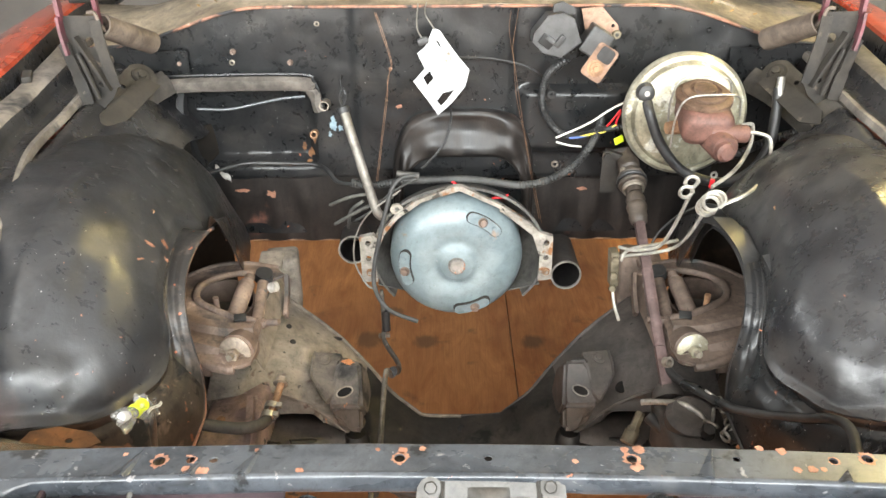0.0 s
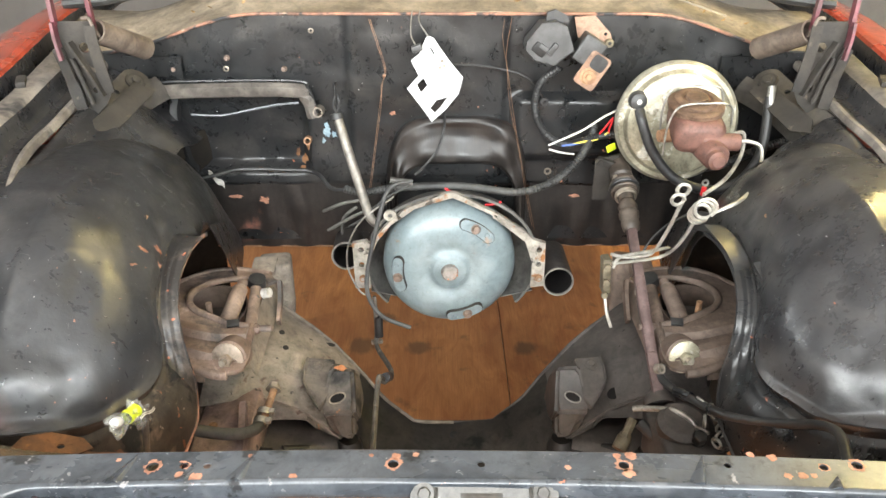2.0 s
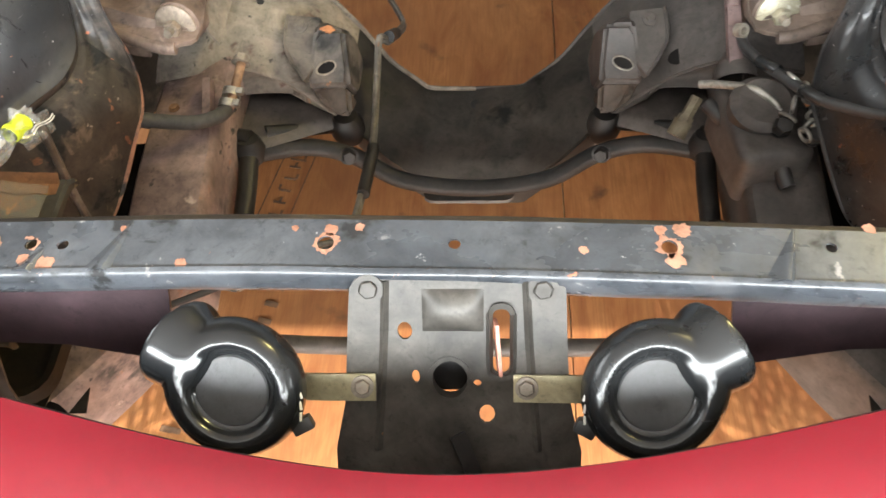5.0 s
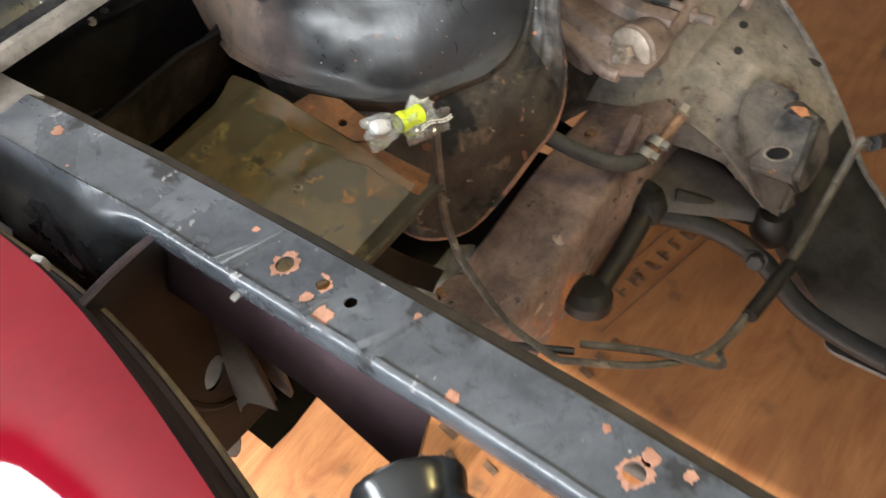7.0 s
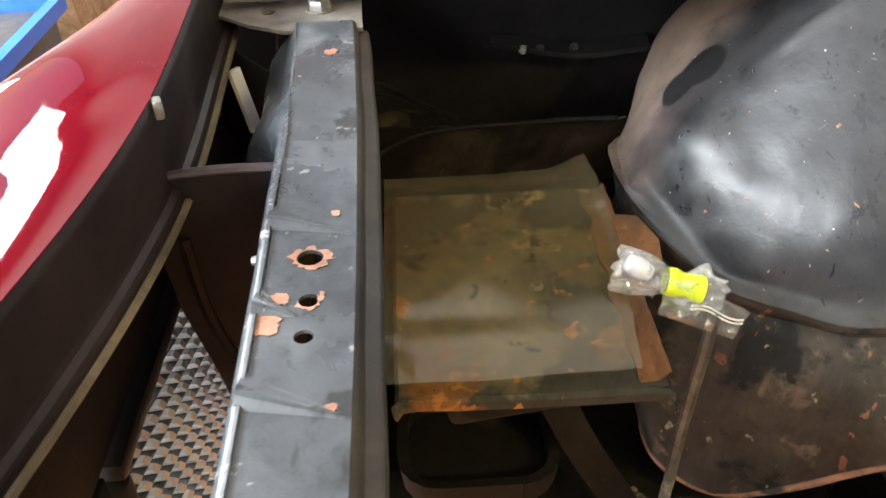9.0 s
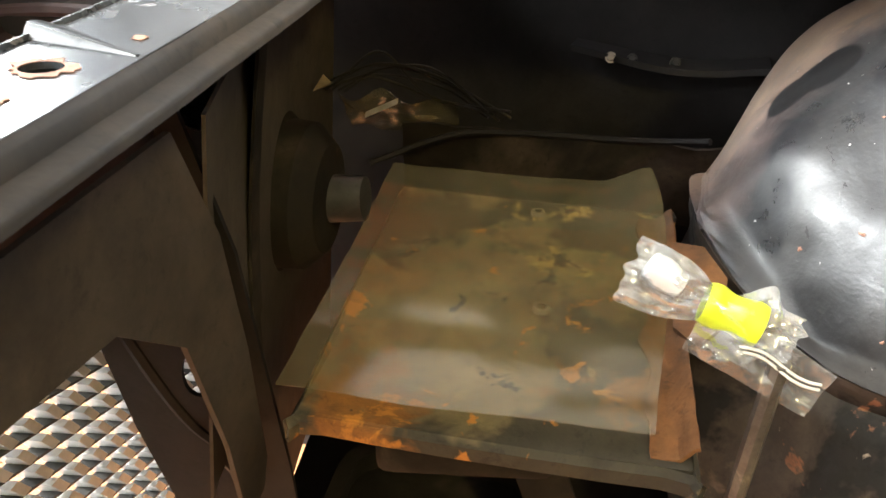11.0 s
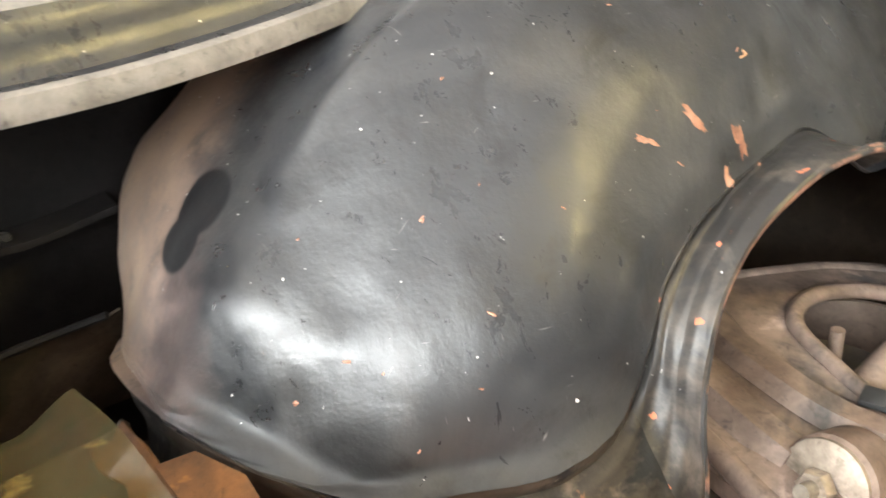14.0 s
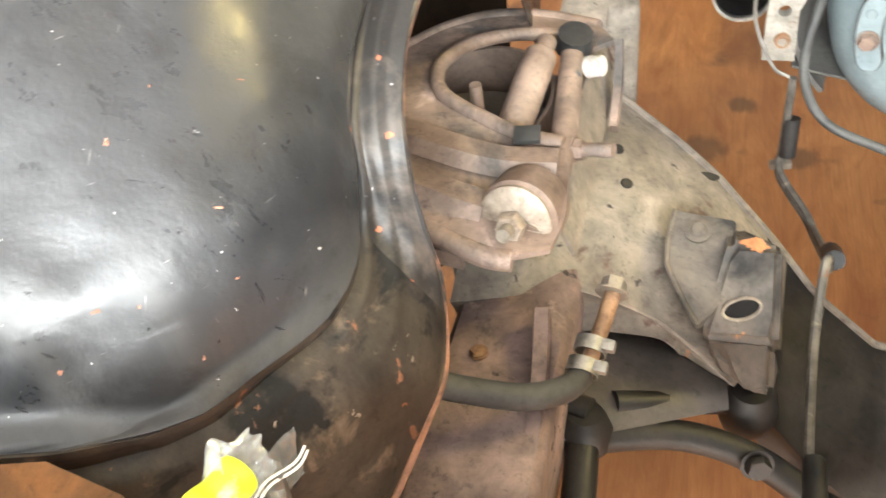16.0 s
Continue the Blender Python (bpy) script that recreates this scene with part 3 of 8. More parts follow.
def hexbolt(p, d, r=0.008, h=0.008, washer=1.7):
    m = axis(p, d, 13)
    b = lathe([(0, h), (r * 0.86, h), (r, h * 0.8), (r, 0.002)], m, 6)
    return join(b, lathe([(r, 0.002), (r * washer, 0.002), (r * washer, 0), (0, 0)], m, 20)) if washer else b


def clamp01(v):
    return max(0.0, min(1.0, v))


def ease(v):
    v = clamp01(v)
    return v * v * (3 - 2 * v)


# ---- garage ----
def garage():
    fl = tagged(new("floor"), "orange-brown plywood sheets laid on the garage floor", "floor", kind="structure")
    # plywood sheets, 1.22 m wide, laid side by side with a narrow open joint
    base = part("slab", box(9.0, 9.0, 0.09, pose(0, 1.0, -0.065), 0), M_CONC, fl, "grey concrete slab")
    xs = (-3.48, -2.26, -1.04, 0.18, 1.40)
    for x in xs:
        for y0 in (-0.06,):
            part("plywood_sheet", box(1.217, 5.2, 0.018, pose(x + 0.61, y0 + 2.6, -0.009), 0.0012, 1), M_PLY, fl)
    wl = tagged(new("walls"), "plain dim grey garage walls with a wide open door", "wall", kind="structure")
    depth = 5.5 - DOOR_Y
    mid = (5.5 + DOOR_Y) / 2
    for sx, nm in ((-1, "wall_west"), (1, "wall_east")):
        # side wall in four pieces round its window: y0 to y1, z0 to z1
        wy0, wy1, wz0, wz1 = (0.75, 2.75, 1.25, 2.55) if sx < 0 else (-0.15, 0.85, 1.0, 1.7)
        part(nm, box(0.12, depth, wz0, pose(sx * 3.8, mid, wz0 / 2), 0), M_PLASTER, wl)
        part(nm, box(0.12, depth, CEIL - wz1, pose(sx * 3.8, mid, (CEIL + wz1) / 2), 0), M_PLASTER, wl)
        part(nm, box(0.12, wy0 - DOOR_Y, wz1 - wz0, pose(sx * 3.8, (DOOR_Y + wy0) / 2, (wz0 + wz1) / 2), 0), M_PLASTER, wl)
        part(nm, box(0.12, 5.5 - wy1, wz1 - wz0, pose(sx * 3.8, (5.5 + wy1) / 2, (wz0 + wz1) / 2), 0), M_PLASTER, wl)
        wn_ = tagged(new("assumed_window_1" if sx < 0 else "window_2"), "unseen side window with a plain white frame", "window", kind="structure")
        for z in (wz0 + 0.015, wz1 - 0.015):
            part("window_frame", box(0.08, wy1 - wy0, 0.03, pose(sx * 3.82, (wy0 + wy1) / 2, z), 0.002), M_WHITE, wn_)
        for y in (wy0 + 0.015, wy1 - 0.015):
            part("window_frame", box(0.08, 0.03, wz1 - wz0 - 0.06, pose(sx * 3.82, y, (wz0 + wz1) / 2), 0.002), M_WHITE, wn_)
    part("wall_north", box(7.7, 0.12, CEIL, pose(0, 5.5, CEIL / 2), 0), M_PLASTER, wl)
    part("door_head", box(7.5, 0.12, CEIL - HEAD, pose(0, DOOR_Y - 0.02, (CEIL + HEAD) / 2), 0), M_PLASTER, wl)
    # unseen slab added to keep the sun off the header and bar
    part("sun_block_slab", box(8.6, 1.36, 0.08, pose(0, DOOR_Y - 0.76, HEAD + 0.05), 0), M_PLASTER, wl)
    ce = part("ceiling", box(7.7, depth + 0.1, 0.1, pose(0, mid, CEIL + 0.05), 0), M_CEIL)
    tagged(ce, "plain unseen garage ceiling, pale to brighten reflections", "ceiling", kind="structure")
    lm = thing("ceiling_lamp", "warm round ceiling lamp with a glass shade", "lamp")
    lp = pose(2.0, 2.45, CEIL)
    part("base", lathe([(0, 0), (0.09, 0), (0.09, -0.10), (0.07, -0.14), (0.05, -0.15), (0, -0.15)], lp, 24), M_STEEL, lm)
    part("shade", lathe([(0.05, -0.15), (0.17, -0.18), (0.20, -0.24), (0.15, -0.31), (0, -0.34)], lp, 24), M_GLOW, lm, "glowing warm glass shade")
    gr = part("ground", box(300, 300, 0.1, pose(0, 0, -0.16), 0), M_CONC)
    tagged(gr, "grey concrete driveway outside the door", "ground", kind="structure")


M_GLOW, gn, gl_, gp = nodes_of("lit lamp glass")
gp.inputs["Emission Color"].default_value, gp.inputs["Emission Strength"].default_value = (1.0, 0.82, 0.32, 1), 80.0
garage()


# ---- wheelhouses ----
WC, WR = (-0.68, 1.45, 0.40), (0.258, 0.60, 0.62)
# free edge of the splash apron: from the front along the frame rail, round its lower corner and up to the peak of the opening
LIP = ((0.0, -0.60, 0.985, 0.55), (0.08, -0.53, 0.985, 0.545), (0.16, -0.497, 1.03, 0.530), (0.24, -0.478, 1.085, 0.550), (0.30, -0.455, 1.14, 0.600), (0.36, -0.450, 1.168, 0.614), (0.42, -0.456, 1.20, 0.632), (0.48, -0.460, 1.215, 0.67),
       (0.54, -0.466, 1.216, 0.715), (0.60, -0.472, 1.225, 0.755), (0.68, -0.480, 1.252, 0.790), (0.76, -0.486, 1.30, 0.815), (0.86, -0.480, 1.36, 0.836), (0.94, -0.470, 1.41, 0.840), (1.0, -0.466, 1.43, 0.836))
# rim of the dome (a, b): along its bottom, round the front corner and up beside the opening
RIM = ((30.5, -41), (32.8, -28), (34.8, -12), (35.7, 0), (36.3, 18), (36.8, 27), (38, 33), (39, 35.6), (40, 37.6), (41, 39.7), (42, 41.7), (43, 43.3), (44, 44.6), (46, 46.2), (48, 47.2), (50, 47.5), (53, 47.0), (56, 45.7), (60, 43.2), (64, 41.6), (68, 40.2), (74, 39.0), (84, 39.0))
A0, A1 = 30.5, 153.0


def dome(a, b):
    # fuller at its front inner shoulder, flatter beside the opening
    k = 1 + 0.06 * math.exp(-((a - 50) / 14) ** 2) * ease((b - 18) / 17) - 0.040 * math.exp(-((a - 73) / 12) ** 2) * ease((b - 25) / 12) - 0.065 * ease((a - 60) / 38)
    a, b = radians(a), radians(b)
    if b < 0:
        # fuller on its outer side, where it runs under the fender
        x, c = WC[0] + 0.42 * math.sin(b), math.cos(b * 0.62)
    else:
        x, c = WC[0] + WR[0] * math.sin(b), math.cos(b)
    return Vector((x, WC[1] - WR[1] * c * k * math.cos(a), WC[2] + WR[2] * c * k * math.sin(a)))


def brim(a):
    """Inner and lower edge of the dome, where its flange begins."""
    for p, q in zip(RIM, RIM[1:]):
        if a <= q[0]:
            return p[1] + (q[1] - p[1]) * (a - p[0]) / (q[0] - p[0])
    return 39.0 + 7.5 * ease((a - 84) / 13)


def rise(b):
    """The rim's height for a place along the dome's bottom."""
    for p, q in zip(RIM, RIM[1:]):
        if b <= q[1]:
            return p[0] + (q[0] - p[0]) * (b - p[1]) / (q[1] - p[1])


def row_of(a):
    return max(0.0, (a - A0) / (A1 - A0)) ** (1 / 1.35)


def flake(f, a, b, ln, w, rot, seed):
    """A thin ragged flake lying on the wheelhouse skin f."""
    def at(a2, b2):
        return f(row_of(a2), (b2 + 42) / (42 + brim(a2)))
    p0, pa, pb = at(a, b), at(a + 1, b), at(a, b + 1)
    ta, tb = (pa - p0), (pb - p0)
    n = tb.cross(ta).normalized()
    if n.dot(p0 - Vector((WC[0], WC[1], WC[2]))) < 0:
        n = -n
    la, lb = ta.length, tb.length
    bm = bmesh.new()
    mid = bm.verts.new(p0 + n * 0.0026)
    ring = []
    c, sn = math.cos(radians(rot)), math.sin(radians(rot))
    for k in range(22):
        g = 2 * math.pi * k / 22
        q = 0.75 + 0.5 * noise.noise(Vector((math.cos(g) * 1.3 + seed * 5.3, math.sin(g) * 1.3, 1.0))) + 0.5 * noise.noise(Vector((math.cos(g) * 4 + seed * 2.1, math.sin(g) * 4, 7.0)))
        x, y = ln / 2 * q * math.cos(g), w / 2 * q * math.sin(g)
        x, y = x * c - y * sn, x * sn + y * c
        ring.append(bm.verts.new(at(a + x / la, b + y / lb) + n * 0.0022))
    for k in range(22):
        bm.faces.new((mid, ring[k], ring[(k + 1) % 22]))
    return bm


def wheelhouse(flip, label):
    t = thing("wheelhouse", label, "inner fender", "wheelhouses")

    def skin(u, v):
        a = A0 + (A1 - A0) * u ** 1.35
        e = brim(a)
        b = -42 + v * (42 + e)
        p = dome(a, b)
        n = Vector((math.sin(radians(b)), -math.cos(radians(b)) * math.cos(radians(a)), math.cos(radians(b)) * math.sin(radians(a))))
        # pressed bead that runs up the outer face, and a shorter one below it
        w = math.exp(-((b - 1.5 - 0.22 * (a - 50)) / 2.2) ** 2) * ease((a - 50) / 5) * ease((92 - a) / 18)
        p += n * (0.0035 * w)
        w = math.exp(-((b + 9 - 0.5 * (a - 44)) / 1.8) ** 2) * ease((a - 38.5) / 4) * ease((50 - a) / 5)
        p += n * (0.0025 * w)
        # dented, slightly lumpy sheet metal
        p += n * 0.007 * noise.noise(p * 6.0 + Vector((3, 1, 2))) + n * 0.0045 * noise.noise(p * 13.0) + n * 0.0012 * noise.noise(p * 34.0)
        # soft hollow in the nose under its crease
        p -= n * 0.004 * math.exp(-((a - 47) / 5) ** 2 - ((b - 8) / 12) ** 2)
        # curls back under on its outer side
        w = (max(0.0, 53 - a) / 22) ** 2 * ease((2 - b) / 34)
        p += Vector((0.035, 0.055, -0.005)) * w
        # tucked in below the crease of the nose
        h = max(0.0, 44.2 - a)
        p -= n * 0.0021 * h * h / (h + 1.0) * ease((34 - b) / 11) * ease((b + 16) / 16)
        # rolled in beside the opening, flared outwards along the bottom
        near = max(ease((b - e + 5) / 5), ease((38.6 - a) / 2.4) * ease((b + 12) / 14))
        p -= n * 0.009 * ease((b - e + 4.5) / 4.5) ** 2 * ease((a - 46) / 8)
        p += Vector((0.30, -0.85, 0.25)) * 0.010 * near ** 2 * ease((50 - a) / 8)
        if flip:
            # this side is lowered towards the firewall to fit the camera's view
            p.z -= 0.15 * ease((a - 97) / 30)
        return p
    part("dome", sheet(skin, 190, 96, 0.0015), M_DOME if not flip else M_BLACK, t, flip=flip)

    def edge(u):
        # hem of the dome, then up its inner edge
        a = rise(-6 + 45.7 * u / 0.3) if u < 0.3 else 41 + 55 * (u - 0.3) / 0.7
        return skin(row_of(a), 1.0)

    def flange(u, v):
        c, d = edge(u), curve_at(LIP, u)
        p = c.lerp(d, v)
        out = Vector((0.7, -0.55, 0.3)).normalized()
        k = ease((u - 0.28) * 5)
        # groove beside the dome, then a flat raised border
        p -= out * (0.004 + 0.003 * k) * math.sin(math.pi * min(1, v * 2.2)) ** 2 + out * 0.010 * math.exp(-((v - 0.09) / 0.05) ** 2)
        p += out * 0.006 * ease((v - 0.45) * 5) * k
        p -= out * 0.004 * ease((v - 0.90) * 10) * k
        # bowed apron below
        p += Vector((0.35, -0.9, 0.2)) * 0.016 * math.sin(math.pi * v) * (1 - k)
        p += out * 0.0022 * noise.noise(p * 16) + out * 0.004 * noise.noise(p * 7)
        return p
    part("apron", sheet(lambda u, v: flange(0.43 * u, v), 66, 44, 0.0018), M_APRON if not flip else M_WALL, t, "mottled brown-black splash apron" if not flip else "", flip=flip)
    part("flange", sheet(lambda u, v: flange(0.43 + 0.57 * u, v), 86, 44, 0.0018), M_FLANGE if not flip else M_WALL, t, "black flange with scuffed, chipped paint", flip=flip)
    # bare, rust-edged rolled lip
    part("lip", tube([curve_at(LIP, 0.04 + 0.96 * i / 48) for i in range(49)], 0.0036, 8, 2), M_EDGE if not flip else M_RUBBER, t, flip=flip)

    # rear prong behind the opening for the suspension arm
    def prong(u, v):
        a = 96 + 52 * u
        top = dome(a, 46)
        y = 1.43 + 0.16 * u + 0.04 * u * u
        bot = Vector((-0.468, y, 0.862 - 0.27 * u ** 1.4))
        return top.lerp(bot, v)
    part("prong", sheet(prong, 24, 8, 0.0018), M_BLACK, t, flip=flip)
    # flakes of bare orange primer where the paint has come off
    if not flip:
        for k, (a, b, ln, w, r) in enumerate(((71.5, 33.2, 0.034, 0.010, 75), (75.6, 36.5, 0.034, 0.013, 85), (77.5, 40.0, 0.018, 0.012, 60), (72.8, 38.6, 0.024, 0.010, 80), (66.4, 32.6, 0.022, 0.007, 40), (68.0, 35.5, 0.012, 0.004, 60), (52.5, 21.6, 0.009, 0.006, 0), (40.2, 18.8, 0.009, 0.006, 30), (50.0, 34.0, 0.013, 0.004, 80), (43.6, 22.5, 0.010, 0.004, 60), (56.0, 25.0, 0.004, 0.003, 0),
                                                (46.0, 36.0, 0.008, 0.003, 60), (60, 14, 0.006, 0.003, 10), (44, 27, 0.005, 0.003, 0), (48, 10, 0.005, 0.003, 40), (72, 20, 0.008, 0.003, 20), (80, 30, 0.010, 0.003, -30), (71, 10, 0.004, 0.003, 0), (58, 33, 0.007, 0.002, 80), (41, 33, 0.006, 0.003, 20))):
            part("primer_flake", flake(skin, a, b, *((ln, w) if ln > 0.013 else (ln * 0.62, w * 0.62)), r, k), M_PRIM, t)
    # small square punched clip hole frame
    part("clip_socket", plate(rounded(0.008, 0.008, 0.001), (rounded(0.005, 0.005, 0.0008),), 0.002, axis(dome(80.6, 30.5) + Vector((0.001, -0.002, 0.003)), (0.59, -0.22, 0.78), 20)), M_RUSTB, t, flip=flip)
    return t


M_EDGE = surf("bare rust-red edge", (0.10, 0.06, 0.05), (0.40, 0.19, 0.12), 18, (0.5, 0.8), bump=0.3, bscale=80,
              chips=(((0.03, 0.03, 0.032), 12, 0.52, 0.06), ((0.5, 0.36, 0.28), 20, 0.64, 0.05)))
M_PRIM = surf("orange primer", (0.26, 0.11, 0.065), (0.44, 0.23, 0.155), 40, (0.6, 0.85), bump=0.2, bscale=200)
wheelhouse(False, "black painted wheelhouse with chipped orange primer and light scuffs")
wheelhouse(True, "dusty black painted wheelhouse with a rubber seal at its edge")

# rubber splash seal on the driver's side wheelhouse
seal = thing("rubber_seal", "dark grey rubber strip hanging along the wheelhouse opening", "seal")
part("strip", sweep([(0.455, 1.50, 0.83), (0.475, 1.42, 0.855), (0.50, 1.33, 0.83), (0.505, 1.26, 0.76), (0.485, 1.22, 0.68), (0.478, 1.20, 0.60), (0.478, 1.19, 0.55)],
                    [(-0.019, 0), (0.019, 0), (0.019, 0.004), (-0.019, 0.004)], up=(0.3, -0.9, 0.35)), M_RUBBER, seal)
part("strip", sweep([(0.515, 1.30, 0.845), (0.535, 1.24, 0.80), (0.53, 1.19, 0.72), (0.52, 1.15, 0.66), (0.53, 1.11, 0.615)],
                    [(-0.007, 0), (0.007, 0), (0.007, 0.006), (-0.007, 0.006)], up=(0.3, -0.9, 0.35)), M_RUBBER, seal)

# ---- fenders ----
RAIL = ((0.70, -0.708, 0.70, 0.944), (1.0, -0.704, 1.0, 0.939), (1.2, -0.716, 1.2, 0.957), (1.4, -0.752, 1.4, 0.995), (1.6, -0.755, 1.6, 1.005), (2.0, -0.77, 2.0, 1.03))


def fender(flip, label):
    t = thing("fender", label, "fender", "fenders")
    y0 = 0.62

    def strip(sec, y1=1.98):
        def f(u, v):
            y = y0 + (y1 - y0) * u
            p = curve_at(RAIL, max(0.70, y))
            p.y = y
            k = v * (len(sec) - 1)
            i = min(int(k), len(sec) - 2)
            dx = sec[i][0] + (sec[i + 1][0] - sec[i][0]) * (k - i)
            dz = sec[i][1] + (sec[i + 1][1] - sec[i][1]) * (k - i)
            w = 0.0015 * noise.noise(Vector((dx * 20, y * 7, 3)))
            return (p.x + dx, y, p.z + dz + w)
        return f
    part("inner_lip", sheet(strip(((0.0, -0.006), (0.0, 0.0), (-0.003, 0.008), (-0.010, 0.010))), 50, 6, 0.0015), M_LEDGE, t, "dusty pale inner lip", flip=flip)
    part("gutter", sheet(strip(((-0.010, 0.010), (-0.022, 0.006), (-0.034, 0.008), (-0.040, 0.018), (-0.043, 0.036), (-0.047, 0.044))), 50, 10, 0.0015), M_BLACK, t, flip=flip)
    part("ledge", sheet(strip(((-0.047, 0.044), (-0.056, 0.050), (-0.085, 0.054), (-0.094, 0.050), (-0.097, 0.036))), 50, 8, 0.0015), M_LEDGE, t, "dusty grey upper ledge", flip=flip)
    part("gap_wall", sheet(strip(((-0.097, 0.036), (-0.104, 0.030), (-0.110, 0.034), (-0.112, 0.075)), 2.5), 60, 6, 0.0015), M_BLACK, t, flip=flip)
    part("skin", sheet(strip(((-0.112, 0.075), (-0.116, 0.082), (-0.13, 0.086), (-0.19, 0.076), (-0.26, 0.04), (-0.30, -0.03), (-0.315, -0.15), (-0.30, -0.38)), 2.5), 50, 28, 0.0015), M_FRED, t, "faded red-brown outer skin", flip=flip)
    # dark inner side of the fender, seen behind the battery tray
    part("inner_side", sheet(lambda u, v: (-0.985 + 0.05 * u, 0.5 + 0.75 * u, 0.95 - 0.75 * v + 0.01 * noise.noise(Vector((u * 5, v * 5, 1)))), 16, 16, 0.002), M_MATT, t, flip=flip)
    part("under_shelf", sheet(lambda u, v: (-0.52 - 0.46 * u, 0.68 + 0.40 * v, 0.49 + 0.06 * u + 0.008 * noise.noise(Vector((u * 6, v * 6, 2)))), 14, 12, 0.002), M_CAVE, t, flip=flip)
    # ridged skirt between the fender's lip and the wheelhouse
    def skirt(u, v):
        y = 1.16 + (0.46 if flip else 0.74) * u
        p = curve_at(RAIL, y)
        z = p.z - 0.012 - 0.045 * v - 0.075 * v * v + 0.006 * math.sin(2 * math.pi * v * 2.5) * ease((1 - v) * 3)
        return (p.x + 0.001 + (0.13 + 0.05 * u) * v, y, z - 0.05 * ease((u - 0.75) * 4) * v + 0.003 * noise.noise(Vector((u * 8, v * 4, 6))))
    part("skirt", sheet(skirt, 40, 26, 0.002), M_BLACK, t, "black ridged skirt with light scuffs", flip=flip)
    # dark sheet that stands in for the shade inside the wheel well
    part("well_shade_sheet", sheet(lambda u, v: (-0.565 - 0.22 * math.sin(3.1 * u), 1.20 + 0.72 * u, 0.06 + 0.80 * v), 16, 12, 0.002), M_CAVE, t, flip=flip)
    # strap clip on the ledge
    part("clip", box(0.018, 0.05, 0.012, pose(-0.825, 1.60, 1.075, 0, 0, 20), 0.003), M_HINGE, t, flip=flip)
    return t


fender(False, "dusty black fender ledge with a faded red-brown outer skin")
fender(True, "dusty black fender ledge with a dark red outer skin")


# ---- firewall and cowl ----
FY = 1.885


def firewall():
    t = thing("firewall", "dusty black painted steel firewall with chips, holes and bolts", "firewall")

    def top_edge(x):
        return 1.135 - 0.085 * ease((abs(x) - 0.42) / 0.36)

    def face(u, v):
        x = -0.86 + 1.72 * u
        z = 0.575 + (top_edge(x) - 0.575) * v
        y = FY
        # recessed heater panel, left of the dipstick tube
        inside = ease((x + 0.76) / 0.03) * ease((-0.325 - x) / 0.03) * ease((z - 0.755) / 0.03) * ease((0.955 - z) / 0.03)
        y += 0.035 * inside * (0.35 + 0.65 * ease((0.95 - z) / 0.15))
        # vertical press line in the middle part
        y -= 0.010 * ease((x + 0.245) / 0.02) * ease((0.13 - x) / 0.02) * ease((z - 0.74) / 0.02)
        # raised panel beside the steering column
        pr = ease((x - 0.13) / 0.03) * ease((0.40 - x) / 0.03) * ease((z - 0.79) / 0.03) * ease((0.962 - z) / 0.02)
        y -= 0.022 * pr
        # lower step
        y += 0.014 * ease((0.735 - z) / 0.02)
        y += 0.006 * noise.noise(Vector((x * 5, z * 5, 0))) + 0.0032 * noise.noise(Vector((x * 13, z * 13, 2))) + 0.0011 * noise.noise(Vector((x * 30, z * 30, 4)))
        return (x, y, z)
    part("panel", sheet(face, 220, 84, 0.002), M_WALL, t)
    # toe board running back under the panel
    for xa, xb in ((-0.86, -0.17), (0.19, 0.86)):
        part("toe_board", sheet(lambda u, v: (xa + (xb - xa) * u, FY + 0.004 + 0.02 * v * v - 0.005 * abs(math.sin(u * 24)) ** 6 * v, 0.735 - 0.185 * v), 90, 10, 0.002), M_TOE, t, "brown-stained toe board with vertical ribs")
    for xa, xb in ((-0.86, -0.17), (0.19, 0.86)):
        part("floor_pan", sheet(lambda u, v: (xa + (xb - xa) * u, FY + 0.03 + 1.2 * v, 0.552 - 0.05 * v), 20, 10, 0.003), M_FDARK, t)
    part("seam_lip", tube([(-0.86, FY + 0.026, 0.552), (-0.2, FY + 0.026, 0.55)], 0.005, 8, 0), M_RUSTB, t)
    part("seam_lip", tube([(0.22, FY + 0.026, 0.55), (0.86, FY + 0.026, 0.552)], 0.005, 8, 0), M_RUSTB, t)

    # hood over the gearbox: a rounded box standing out of the panel, sloping down to its arched mouth
    hood = ((0.0, 0.168, 0.346, 0.004), (0.07, 0.167, 0.346, -0.026), (0.15, 0.162, 0.338, -0.034), (0.62, 0.152, 0.266, -0.048), (0.72, 0.149, 0.252, -0.048), (0.82, 0.147, 0.243, -0.038), (1.0, 0.144, 0.236, 0.10))

    def tunnel(u, v):
        ang = math.pi * (1 - u)
        for p, q in zip(hood, hood[1:]):
            if v <= q[0] + 1e-9:
                k = (v - p[0]) / (q[0] - p[0])
                w, h, d = (p[j] + (q[j] - p[j]) * k for j in (1, 2, 3))
                break
        c, s = math.cos(ang), math.sin(ang)
        x = 0.012 + w * (abs(c) ** 0.5) * (1 if c > 0 else -1)
        p = Vector((x, FY + d * (0.45 + 0.55 * min(1, 1.6 * s)) if d < 0 else FY + d, 0.56 + h * (abs(s) ** 0.45)))
        return p + Vector((0, -0.010, 0)) * noise.noise(Vector((u * 7, v * 4, 2))) + Vector((0, 0.006, 0)) * math.sin(u * 26) * math.exp(-((v - 0.5) / 0.2) ** 2)
    part("tunnel", sheet(tunnel, 72, 40, 0.002), M_TOE, t)
